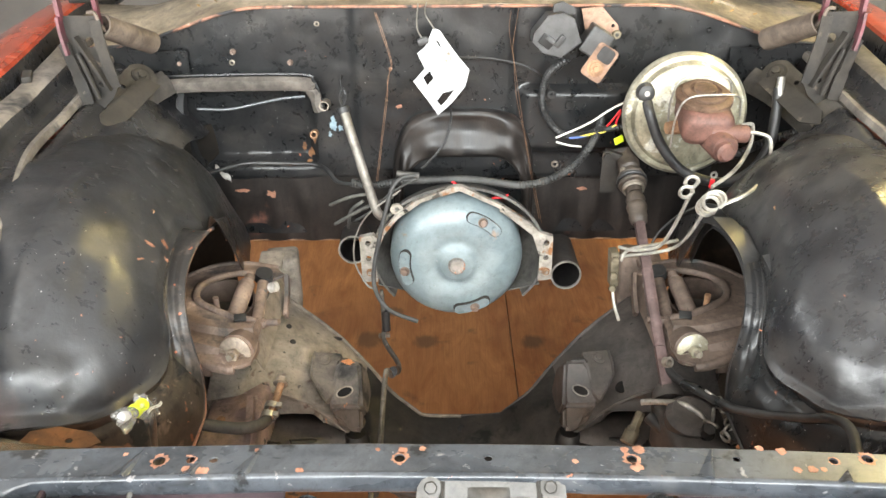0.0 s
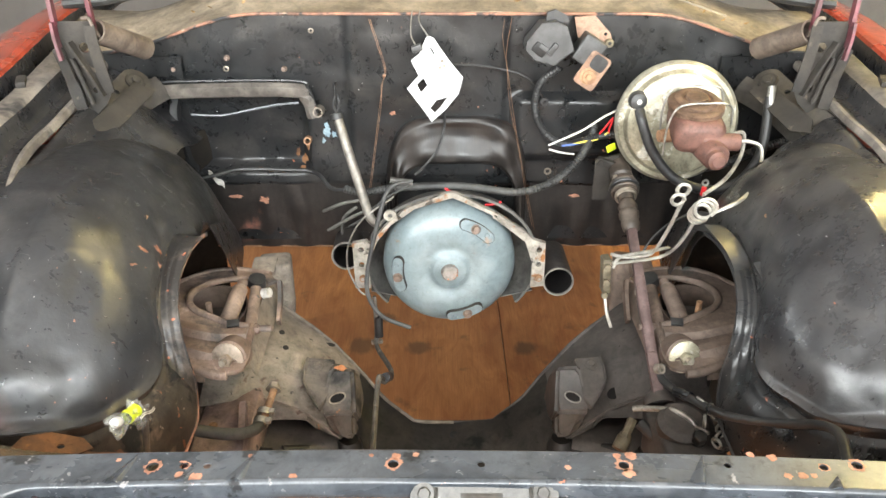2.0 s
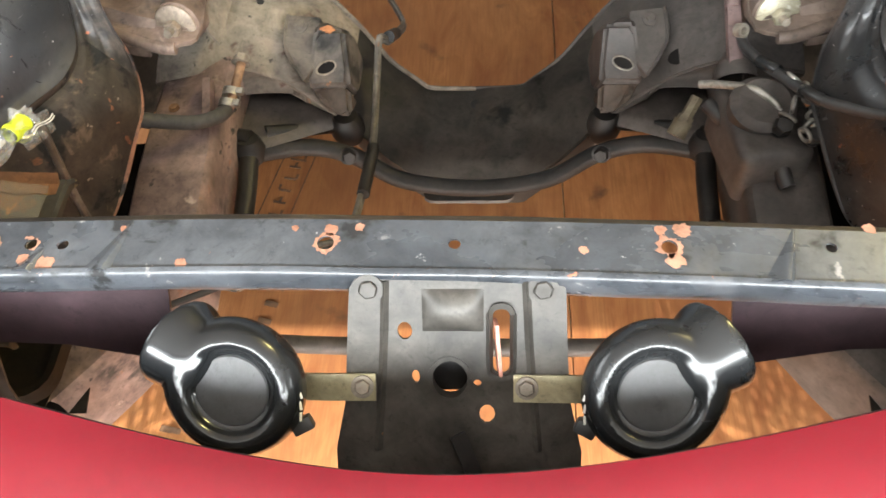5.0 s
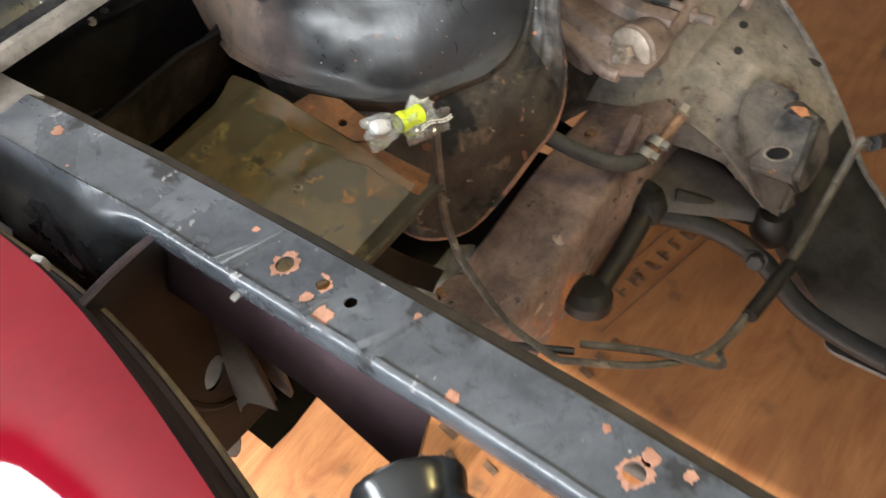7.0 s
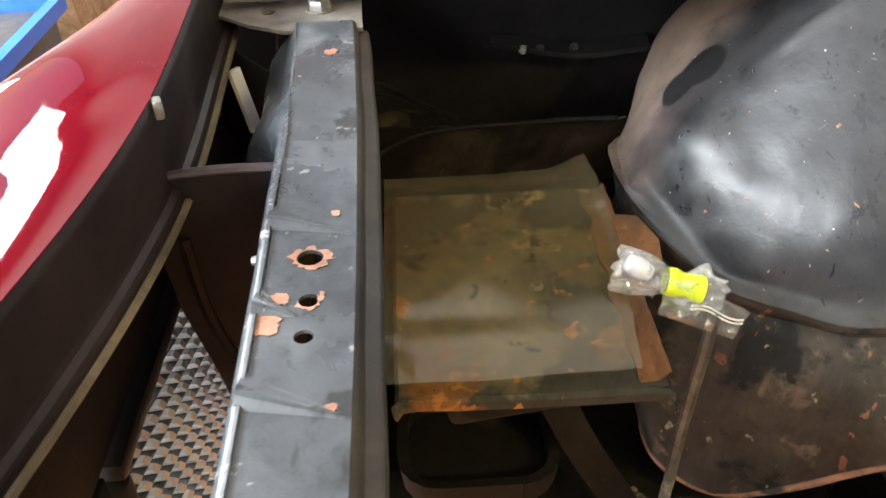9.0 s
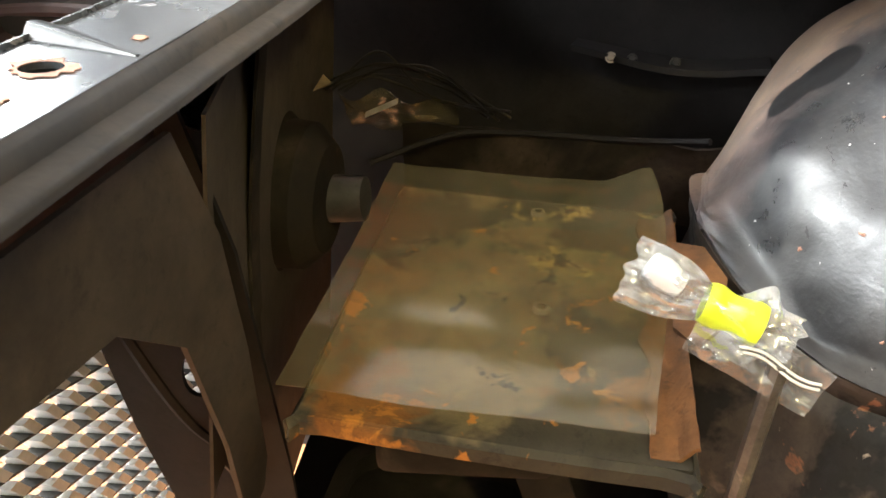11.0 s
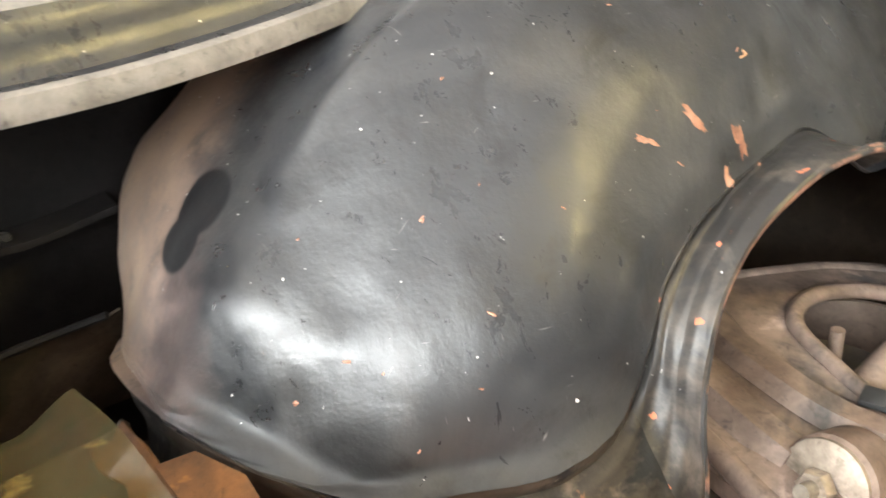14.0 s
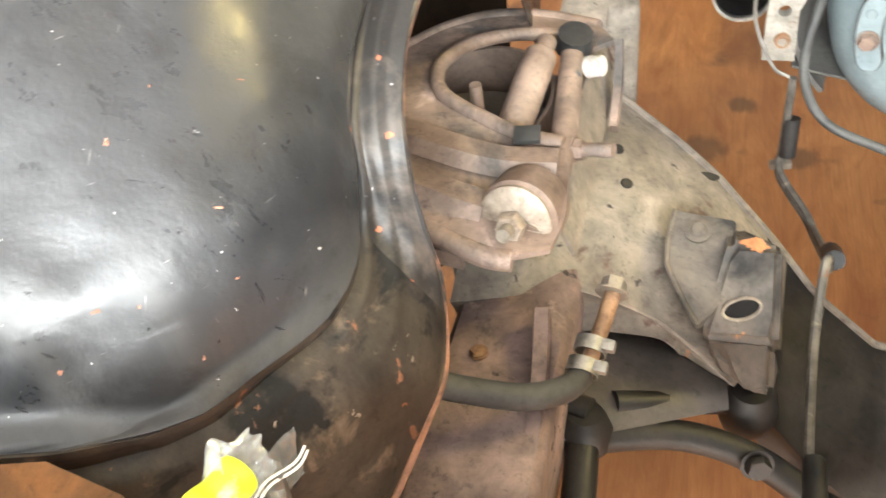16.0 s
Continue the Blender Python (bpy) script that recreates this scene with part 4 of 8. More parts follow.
    part("tunnel_back", sheet(lambda u, v: (-0.20 + 0.42 * u, 2.12, 0.5 + 0.3 * v), 4, 4, 0.002), M_FDARK, t)
    # rolled bead over the heater panel
    part("bead", sweep([(-0.80, 1.865, 0.955), (-0.70, 1.865, 0.962), (-0.60, 1.865, 0.972), (-0.36, 1.865, 0.974), (-0.325, 1.865, 0.955), (-0.312, 1.865, 0.91)],
                       [(0, -0.016), (0.014, -0.013), (0.018, 0), (0.014, 0.013), (0, 0.016)], up=(0, -0.35, 1)), M_LEDGE, t, "dusty grey rolled bead")
    part("bead_edge", tube([(-0.74, 1.857, 0.985), (-0.60, 1.857, 0.993), (-0.355, 1.857, 0.995), (-0.322, 1.857, 0.975), (-0.305, 1.857, 0.92)], 0.004, 8), M_WALL, t)
    # ribs pressed in the heater panel
    part("rib", sweep([(-0.632, 1.90, 0.945), (-0.635, 1.882, 0.90), (-0.622, 1.880, 0.80), (-0.61, 1.895, 0.765)], [(-0.014, 0), (-0.008, 0.012), (0.008, 0.012), (0.014, 0), (0, -0.006)], up=(0, -1, 0)), M_WALL, t)
    part("ridge", tube([(-0.60, 1.888, 0.905), (-0.53, 1.886, 0.904), (-0.46, 1.884, 0.918), (-0.40, 1.884, 0.930), (-0.35, 1.886, 0.934)], 0.0035, 8), M_BAR, t)
    part("ridge", tube([(-0.74, 1.888, 0.913), (-0.66, 1.886, 0.912), (-0.64, 1.886, 0.92)], 0.003, 8), M_BAR, t)
    # heater pipe stubs
    part("pipe_stub", hollow([(-0.303, 1.885, 0.918), (-0.303, 1.845, 0.925)], 0.0115, 0.003), M_BOLT, t, "open steel heater pipe stub")
    part("pipe_stub", hollow([(-0.334, 1.885, 0.846), (-0.334, 1.862, 0.850)], 0.009, 0.003), M_RUSTB, t, "rusty brass stub")
    wallm = Matrix.Rotation(radians(90), 4, 'X')
    for k, (x, z, w, h) in enumerate(((-0.288, 0.872, 0.022, 0.05), (-0.272, 0.86, 0.014, 0.02), (-0.298, 0.845, 0.012, 0.018))):
        part("blue_stain", blob(w, h, k, Matrix.Translation((x, FY - 0.007, z)) @ wallm), M_BSTAIN, t, "pale blue paint stain")
    for k, (x, z, w, h) in enumerate(((-0.345, 0.80, 0.018, 0.035), (-0.36, 0.815, 0.014, 0.03), (-0.335, 0.83, 0.010, 0.02), (-0.45, 0.772, 0.05, 0.014), (-0.40, 0.768, 0.07, 0.010), (-0.352, 0.775, 0.02, 0.02))):
        part("rust_run", blob(w, h, 10 + k, Matrix.Translation((x, FY - 0.0035, z)) @ wallm), M_RUST, t, "rust run below the heater pipes")
    for k, (x, z, w, h) in enumerate(((-0.135, 0.915, 0.02, 0.012), (-0.08, 0.86, 0.006, 0.008), (0.06, 0.93, 0.006, 0.006), (-0.52, 0.70, 0.05, 0.012), (-0.45, 0.69, 0.03, 0.02), (0.30, 0.70, 0.03, 0.012))):
        part("primer_fleck", blob(w, h, 30 + k, Matrix.Translation((x, FY - 0.016 if abs(x) < 0.2 else FY - 0.003, z)) @ wallm), M_PRIM, t)
    # bolts, holes and studs
    for x, z in ((-0.62, 1.015), (-0.375, 1.015), (-0.50, 1.04)):
        part("screw", hexbolt((x, FY - 0.004, z), (0, -1, 0.1), 0.0055, 0.012, 1.2), M_ARM, t)
    for x, z, r in ((-0.31, 1.10, 0.0055), (-0.215, 1.015, 0.004), (-0.505, 1.015, 0.006), (-0.12, 0.995, 0.006), (-0.09, 0.95, 0.007), (0.003, 1.105, 0.004), (0.04, 1.105, 0.004), (0.115, 1.11, 0.005),
                    (0.44, 1.10, 0.004), (0.47, 1.06, 0.004), (0.37, 1.00, 0.005), (0.55, 1.08, 0.005), (0.63, 1.01, 0.004), (0.62, 0.95, 0.005), (-0.45, 1.09, 0.004), (-0.68, 1.05, 0.005), (0.23, 0.765, 0.008)):
        part("grommet", lathe([(r * 0.55, 0), (r * 0.6, 0.0025), (r, 0.002), (r * 1.15, 0)], axis((x, FY - 0.0035, z), (0, -1, 0)), 14), M_BOLT if r > 0.005 else M_GREASE, t)
    part("cover_disc", lathe([(0, 0.002), (0.010, 0.002), (0.011, 0), (0, 0)], axis((0.252, FY - 0.0235, 0.918), (0, -1, 0)), 20), M_WALL, t)
    # white scrap of tape
    part("tape_scrap", sheet(lambda u, v: (-0.578 + 0.035 * u, FY - 0.002 - 0.006 * u, 0.76 - 0.03 * u + 0.016 * (v - 0.5) + 0.004 * math.sin(u * 9)), 8, 3, 0.001), M_FOAM, t, "torn white tape scrap")
    # triangular corner braces
    for sx in (-1, 1):
        part("corner_brace", plate([(0, 0), (0.13, 0), (0.13, 0.04), (0.02, 0.045), (0, 0.07)], (), 0.003, Matrix.Translation((sx * 0.60, FY - 0.012, 1.045)) @ Matrix.Rotation(radians(90), 4, 'X') @ Matrix.Diagonal((sx, -1, 1, 1))), M_WALL, t)
    return t


M_BSTAIN = surf("pale blue stain", (0.22, 0.32, 0.38), (0.30, 0.40, 0.45), 30, (0.7, 0.9))
firewall()


def cowl():
    t = thing("cowl", "dusty tan-stained cowl panel with dried leaves along its edge", "cowl panel")

    def edge(x):
        return 1.135 - 0.085 * ease((abs(x) - 0.42) / 0.36)

    def top(u, v):
        x = -0.95 + 1.9 * u
        return (x, FY - 0.012 + 0.26 * v, edge(x) + 0.006 + 0.030 * ease(v * 1.5) + 0.006 * noise.noise(Vector((x * 6, v * 3, 0))))
    part("panel", sheet(top, 80, 12, 0.002), M_COWL, t)
    part("edge_flange", tube([(x / 20, FY - 0.014, edge(x / 20) + 0.004) for x in range(-18, 19)], 0.0035, 8, 2), M_EDGE, t)
    part("weatherstrip", tube([(x / 10, 2.05 - 0.02 * abs(x / 10), 1.183 - 0.06 * ease((abs(x / 10) - 0.5) / 0.4)) for x in range(-9, 10)], 0.012, 8, 3), M_RUBBER, t, "black rubber weatherstrip")
    part("vent_panel", sheet(lambda u, v: (-0.9 + 1.8 * u, 2.07 + 0.3 * v, 1.18 + 0.09 * v), 20, 4, 0.003), M_WALL, t)
    part("windscreen_base", sheet(lambda u, v: (-0.85 + 1.7 * u, 2.36 + 0.5 * v, 1.26 + 0.35 * v), 10, 6, 0.005), M_GLOSSB, t)
    rnd = random.Random(5)
    for i in range(26):
        x = rnd.uniform(-0.62, 0.70)
        y = FY + rnd.uniform(0.01, 0.10)
        part("dry_leaf", moved(sheet(lambda u, v: (0.016 * (u - 0.5), 0.007 * (v - 0.5) * math.sin(math.pi * u), 0.003 * u * u), 5, 2, 0.0004),
                               Matrix.Translation((x, y, edge(x) + 0.026)) @ Euler((rnd.uniform(-0.5, 0.5), rnd.uniform(-0.5, 0.5), rnd.uniform(0, 6))).to_matrix().to_4x4()), M_LEAF, t)
    part("sealer_strip", sweep([(0.47, FY + 0.03, 1.170), (0.60, FY + 0.018, 1.128)], [(-0.012, 0), (0.012, 0), (0.012, 0.004), (-0.012, 0.004)], n=0), M_COWL, t, "cracked tan sealer strip")
    return t


M_LEAF = surf("dry leaf", (0.20, 0.11, 0.04), (0.34, 0.22, 0.10), 40, (0.7, 0.9), var=0.6)
cowl()

# ---- radiator support ----
BZ, BX = 0.934, 0.665


def by(x):
    """Bow and skew of the support's top, fitted to the camera's view."""
    return -0.02 * x - 0.06 * x * x




def radiator_support():
    t = thing("radiator_support", "worn grey-black steel radiator support with chipped orange primer and bolt holes", "radiator support")
    holes = ((-0.341, 0.7195, 0.0066), (-0.308, 0.7215, 0.0050), (-0.2835, 0.721, 0.0045), (-0.086, 0.722, 0.0062), (0.008, 0.721, 0.0045), (0.160, 0.718, 0.0058), (0.271, 0.717, 0.0040), (0.372, 0.713, 0.0048), (0.409, 0.716, 0.0060))
    n = 40
    front = [(-BX + 2 * BX * i / n, 0.699 + by(-BX + 2 * BX * i / n)) for i in range(n + 1)]
    rear = [(-BX + 2 * BX * i / n, 0.742 + by(-BX + 2 * BX * i / n)) for i in range(n, -1, -1)]
    circ = [[(x + r * math.cos(2 * math.pi * i / 16), y + r * math.sin(2 * math.pi * i / 16)) for i in range(16)] for x, y, r in holes]
    part("top_plate", plate(front + rear, circ, 0.002, Matrix.Translation((0, 0, BZ))), M_BAR, t)
    # folded front and rear sides, as one skin each
    def side(sec):
        def f(u, v):
            x = -BX + 2 * BX * u
            k = v * (len(sec) - 1)
            i = min(int(k), len(sec) - 2)
            y = sec[i][0] + (sec[i + 1][0] - sec[i][0]) * (k - i)
            z = sec[i][1] + (sec[i + 1][1] - sec[i][1]) * (k - i)
            d = 0.0
            # deeper front face towards the ends, like the pressed panel there
            if sec[0][0] < 0.71:
                d = 0.05 * ease((abs(x) - 0.48) / 0.10) * v
                y -= 0.035 * ease((abs(x) - 0.46) / 0.06) * ease(v * 1.3)
                z = BZ - (BZ - z) * (0.38 + 0.62 * ease((abs(x) - 0.46) / 0.06))
            return (x, y + by(x) + 0.0012 * noise.noise(Vector((x * 12, z * 20, 0))), z - d)
        return f
    part("front_fold", sheet(side(((0.699, BZ), (0.6965, BZ - 0.0015), (0.695, BZ - 0.005), (0.6945, BZ - 0.012), (0.694, BZ - 0.03), (0.694, BZ - 0.052), (0.696, BZ - 0.058), (0.700, BZ - 0.060))), 80, 14, 0.0018), M_BAR, t, "purple-grey folded front face")
    part("rear_fold", sheet(side(((0.742, BZ), (0.7445, BZ - 0.002), (0.746, BZ - 0.006), (0.7465, BZ - 0.008), (0.751, BZ - 0.009), (0.754, BZ - 0.010), (0.755, BZ - 0.014))), 60, 14, 0.0018), M_BROWNP, t, "dusty brown rear lip")
    # pressed crease ridges across the top
    for x, ln in ((-0.373, 1.0), (-0.247, 1.0), (0.236, 1.0), (-0.303, 0.45), (0.376, 0.45)):
        y0 = 0.696 + by(x)
        # a soft slope on one side, a sharp fold on the other, dying out towards the rear
        part("crease", sheet(lambda u, v: (x + 0.012 * ln * u + 0.024 * (v - 0.8) * (1 - 0.92 * u), y0 + 0.044 * ln * u, BZ - 0.0012 + 0.0050 * (ease(v / 0.8) if v < 0.8 else 1 - ease((v - 0.8) / 0.2)) * (1 - 0.85 * u)), 14, 16, 0.001), M_BAR, t, "pressed crease")
    # primer patches round the holes: flat scuffs with ragged edges
    rnd = random.Random(11)
    spots = [(h[0], h[1], h[2] * (1.75 if h[2] > 0.0055 else 1.5)) for h in holes if h[2] > 0.0046] + [(-0.293, 0.703, 0.008), (-0.31, 0.708, 0.005), (0.163, 0.706, 0.007), (0.170, 0.732, 0.007), (0.155, 0.732, 0.005), (-0.083, 0.733, 0.006), (-0.062, 0.736, 0.004),
                                                                        (-0.19, 0.704, 0.005), (0.33, 0.701, 0.005), (0.345, 0.7015, 0.006), (0.357, 0.701, 0.004), (0.30, 0.733, 0.005), (0.322, 0.728, 0.006), (0.10, 0.715, 0.004), (-0.11, 0.735, 0.003), (-0.24, 0.735, 0.003), (-0.38, 0.730, 0.003), (-0.60, 0.715, 0.006)]
    for i, (x, y, r) in enumerate(spots):
        pts = []
        for k in range(40):
            a = 2 * math.pi * k / 40
            q = r * (0.86 + 0.30 * noise.noise(Vector((math.cos(a) * 1.1 + i * 7.1, math.sin(a) * 1.1, 2.0))) + 0.30 * noise.noise(Vector((math.cos(a) * 4.0 + i * 3.1, math.sin(a) * 4.0, 5.0))))
            pts.append((x + q * math.cos(a), y + q * math.sin(a) * (0.7 if r > 0.015 else 1.0)))
        hole = [c for c, h in zip(circ, holes) if abs(h[0] - x) + abs(h[1] - y) < 0.001]
        part("primer_patch", plate(pts, hole, 0.0003, Matrix.Translation((0, 0, BZ + 0.0005))), M_PRIM, t)
    # plates at the ends, where bar and fenders meet
    for sx in (-1, 1):
        f = sx > 0
        part("end_plate", plate([(-0.655, 0.690), (-0.655, 0.752), (-0.70, 0.750), (-0.765, 0.748), (-0.775, 0.70), (-0.76, 0.63), (-0.70, 0.628), (-0.672, 0.66)], ((-0.735, 0.668, 0.007), (-0.748, 0.728, 0.006), (-0.70, 0.672, 0.006)), 0.003, Matrix.Translation((0, -0.015, BZ - 0.003))), M_LEDGE, t, flip=f)
        part("bump_stop", lathe([(0, 0.034), (0.013, 0.034), (0.0145, 0.030), (0.0145, 0.019), (0.012, 0.017), (0.005, 0.016), (0.005, 0.006)], axis((-0.702, 0.700, BZ - 0.002), (0, 0, 1)), 20), M_GREASE, t, "black rubber hood bump stop", flip=f)
        part("bump_stop_nut", hexbolt((-0.702, 0.700, BZ - 0.004), (0, 0, 1), 0.010, 0.010, 1.3), M_STEEL, t, flip=f)
        part("end_bolt", hexbolt((-0.735, 0.653, BZ - 0.004), (0, 0, 1), 0.007, 0.007, 1.5), M_RUSTB, t, flip=f)
        part("end_bolt", hexbolt((-0.748, 0.713, BZ - 0.004), (0, 0, 1), 0.007, 0.007, 1.5), M_RUSTB, t, flip=f)

        # purple-black baffle sloping forward below the bar
        bmx = Matrix.Translation((0, 0.699, BZ - 0.018)) @ Matrix.Rotation(radians(70), 4, 'X')
        part("baffle", plate([(-0.47, 0), (-0.205, 0), (-0.212, -0.05), (-0.225, -0.078), (-0.30, -0.062), (-0.40, -0.058), (-0.47, -0.06)], (), 0.003, bmx), M_PURPLE, t, "purple-black pressed baffle", flip=f)
        # side shield hanging from the bar towards the header, with an oval opening and a pressed bead
        smx = Matrix(((0.20, 0, -1, -0.455), (0, 1, 0, 0), (1, 0, 0.2, 0), (0, 0, 0, 1)))
        part("side_plate", plate([(0.0, 0.612), (0.003, 0.69), (-0.12, 0.712), (-0.30, 0.72), (-0.375, 0.72), (-0.37, 0.630), (-0.28, 0.617), (-0.20, 0.612), (-0.12, 0.602), (-0.03, 0.602)], (oval(0.05, 0.024, 20, -0.215, 0.675, 20),), 0.003, Matrix.Translation((0, 0, 0.918)) @ smx), M_MATT, t, "matt black side plate with an oval opening", flip=f)
        part("plate_edge", tube([(-0.455, 0.612, 0.917), (-0.455, 0.65, 0.921), (-0.455, 0.69, 0.921)], 0.0035, 8), M_PURPLE, t, flip=f)
        part("plate_bead", tube([Matrix.Translation((0, 0, 0.918)) @ smx @ Vector(q) for q in ((-0.05, 0.620, 0), (-0.13, 0.620, 0), (-0.20, 0.634, 0), (-0.27, 0.660, 0), (-0.30, 0.70, 0))], 0.006, 8), M_MATT, t, flip=f)
        # arched panel round the radiator opening, dusty on its rear side
        part("arch_panel", plate([(-0.24, 0.885), (-0.42, 0.885), (-0.455, 0.82), (-0.475, 0.74), (-0.488, 0.65), (-0.480, 0.632), (-0.460, 0.630), (-0.450, 0.65), (-0.440, 0.70), (-0.41, 0.785), (-0.36, 0.825), (-0.24, 0.84)], (), 0.003, Matrix.Translation((0, 0.712, 0)) @ Matrix.Rotation(radians(90), 4, 'X')), M_BROWNP, t, "dusty brown arched panel", flip=f)
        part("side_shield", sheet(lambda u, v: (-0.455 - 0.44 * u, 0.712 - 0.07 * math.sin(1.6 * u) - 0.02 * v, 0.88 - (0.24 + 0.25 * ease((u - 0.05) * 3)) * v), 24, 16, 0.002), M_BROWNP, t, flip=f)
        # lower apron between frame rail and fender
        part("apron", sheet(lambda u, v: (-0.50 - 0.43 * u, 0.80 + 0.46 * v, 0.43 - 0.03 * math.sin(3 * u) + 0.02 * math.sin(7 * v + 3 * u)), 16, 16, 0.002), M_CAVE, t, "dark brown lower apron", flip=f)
        part("stud", hexbolt((-0.366, 0.694, 0.916), (0, -1, 0), 0.0028, 0.009, 1.4), M_STEEL, t, flip=f)
    return t


radiator_support()


# ---- chassis frame ----
XM = ((0.0, 1.465, 0.347, 1.30, 0.275), (0.085, 1.465, 0.352, 1.30, 0.28), (0.15, 1.485, 0.395, 1.315, 0.335), (0.20, 1.530, 0.432, 1.335, 0.385), (0.262, 1.572, 0.477, 1.35, 0.440),
      (0.31, 1.603, 0.501, 1.362, 0.472), (0.349, 1.629, 0.516, 1.362, 0.493), (0.389, 1.656, 0.532, 1.358, 0.511), (0.43, 1.655, 0.540, 1.335, 0.522), (0.50, 1.60, 0.535, 1.31, 0.524))


def xm_at(ax):
    for a, b in zip(XM, XM[1:]):
        if ax <= b[0]:
            k = (ax - a[0]) / (b[0] - a[0])
            return [p + (q - p) * k for p, q in zip(a[1:], b[1:])]
    return list(XM[-1][1:])


def xm_top(x, w):
    """A point of the crossmember's upper face: w 0 at its rear edge, 1 at its front edge."""
    yt, zt, yf, zf = xm_at(abs(x))
    y, z = yt + (yf - yt) * w, zt + (zf - zt) * w
    return Vector((x, y, z + (0.022 + 0.014 * ease((abs(x) - 0.28) / 0.08)) * math.sin(math.pi * w) + 0.004 * noise.noise(Vector((x * 8, y * 8, 0)))))


M_XMID = surf("black-brown frame", (0.010, 0.009, 0.008), (0.042, 0.036, 0.031), 9, (0.5, 0.8), bump=0.25, bscale=50, spec=0.25, chips=(((0.06, 0.05, 0.04), 9, 0.66, 0.1), ((0.006, 0.006, 0.006), 14, 0.58, 0.1)))


def chassis():
    t = thing("chassis_frame", "dirty beige and black steel chassis frame with crossmember and side rails", "car frame")
    for sx, mat, lab in ((-1, M_DUST, "dusty beige crossmember half"), (1, M_FDARK, "dark greasy crossmember half")):
        x0, x1 = (0.205, 0.495)

        def face(u, v):
            return xm_top(sx * (x0 + (x1 - x0) * u), v)
        bm = sheet(face, 50, 14, 0.003)

        def lower(u, v):
            p = xm_top(sx * (x0 + (x1 - x0) * u), 1.0)
            # open underneath beside the rail
            k = ease((abs(p.x) - 0.255) / 0.045)
            return p + Vector((0, 0.012 * math.sin(3.1 * v) + 0.05 * v ** 4 * (1 - k), -v * (0.105 * (1 - k) + k * max(0.015, p.z - 0.448))))

        def rear(u, v):
            p = xm_top(sx * (x0 + (x1 - x0) * u), 0.0)
            return p + Vector((0, 0.012 * v, -0.075 * v))
        part("crossmember", join(bm, sheet(lower, 40, 8, 0.003), sheet(rear, 40, 6, 0.003)), mat, t, lab)
        x0, x1 = (0.0, 0.205)
        part("crossmember_middle", join(sheet(face, 30, 14, 0.003), sheet(lower, 24, 8, 0.003), sheet(rear, 24, 6, 0.003)), M_XMID, t, "dark crossmember middle")
        f = sx > 0
        part("rear_edge_lip", tube([xm_top(-0.42 + 0.42 * i / 24, 0.0) + Vector((0, 0.002, 0.001)) for i in range(25)], 0.0045, 8, 1), M_DUST if sx < 0 else M_FDARK, t, flip=f)
        # bottom plate of the box section, seen below its open front

        def bottom(u, v):
            a, b = Vector((-0.405, 1.228, 0.440)), Vector((-0.235, 1.318, 0.415))
            return a.lerp(b, u) + Vector((-0.02, 0.16, -0.01)) * v + Vector((0, 0.004, -0.012)) * (1 - ease(v * 8))
        part("bottom_plate", sheet(bottom, 20, 12, 0.004), M_FDARK, t, flip=f)
        # access holes: dark discs laid on the face stand in for their shade
        for x, w, r in ((0.366, 0.42, 0.0055), (0.352, 0.56, 0.0055)):
            p = xm_top(sx * x, w)
            part("drain_hole_disc", lathe([(0, 0.0012), (r, 0.0012), (r * 1.2, 0)], axis(p + Vector((0, 0, 0.001)), (0.3 * -sx, -0.2, 1)), 12), M_GREASE, t)
        p = xm_top(sx * 0.272, 0.06)
        part("slot", plate(oval(0.026, 0.010, 14), (), 0.002, axis(p + Vector((0, 0, 0.0015)), (0.45 * -sx, -0.2, 1), 50 * sx)), M_GREASE, t)
        # side rail
        mr = M_RAIL if sx < 0 else M_FDARK

        def rail(u, v):
            y = 0.80 + 0.90 * u
            top = 0.50 + 0.02 * ease((y - 1.0) / 0.2) - 0.03 * ease((1.05 - y) / 0.2)
            cx = -0.435 - 0.76 * max(0.0, 0.99 - y)
            sec = ((0.055, -0.13), (0.055, -0.012), (0.048, -0.002), (0.038, 0), (-0.038, 0), (-0.048, -0.002), (-0.055, -0.012), (-0.055, -0.13))
            k = v * (len(sec) - 1)
            i = min(int(k), len(sec) - 2)
            dx = sec[i][0] + (sec[i + 1][0] - sec[i][0]) * (k - i)
            dz = sec[i][1] + (sec[i + 1][1] - sec[i][1]) * (k - i)
            return (cx + dx, y, top + dz + 0.002 * noise.noise(Vector((dx * 20, y * 10, 0))))
        part("side_rail", sheet(rail, 60, 21, 0.004), mr, t, "rusty pink-brown side rail" if sx < 0 else "", flip=f)
        part("rail_rib", sweep([(-0.392, 1.14, 0.497), (-0.395, 1.22, 0.522), (-0.405, 1.30, 0.54)], [(-0.008, -0.01), (0.008, -0.01), (0.006, 0.008), (-0.006, 0.008)]), mr, t, flip=f)
        part("rail_bolt", hexbolt((-0.455, 1.26, 0.521), (0, 0, 1), 0.007, 0.005, 1.2), M_RUSTB, t, flip=f)
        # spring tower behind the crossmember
        mt = M_DUST if sx < 0 else M_ARM_SHADED

        def tower(u, v):
            a = radians(-35 + 250 * u)
            r = 0.085 - 0.012 * v
            return (-0.50 + r * math.cos(a), 1.50 + (r + 0.02) * math.sin(a), 0.50 + 0.125 * v)
        part("spring_tower", sheet(tower, 30, 8, 0.004), M_ARM_SHADED, t, flip=f)
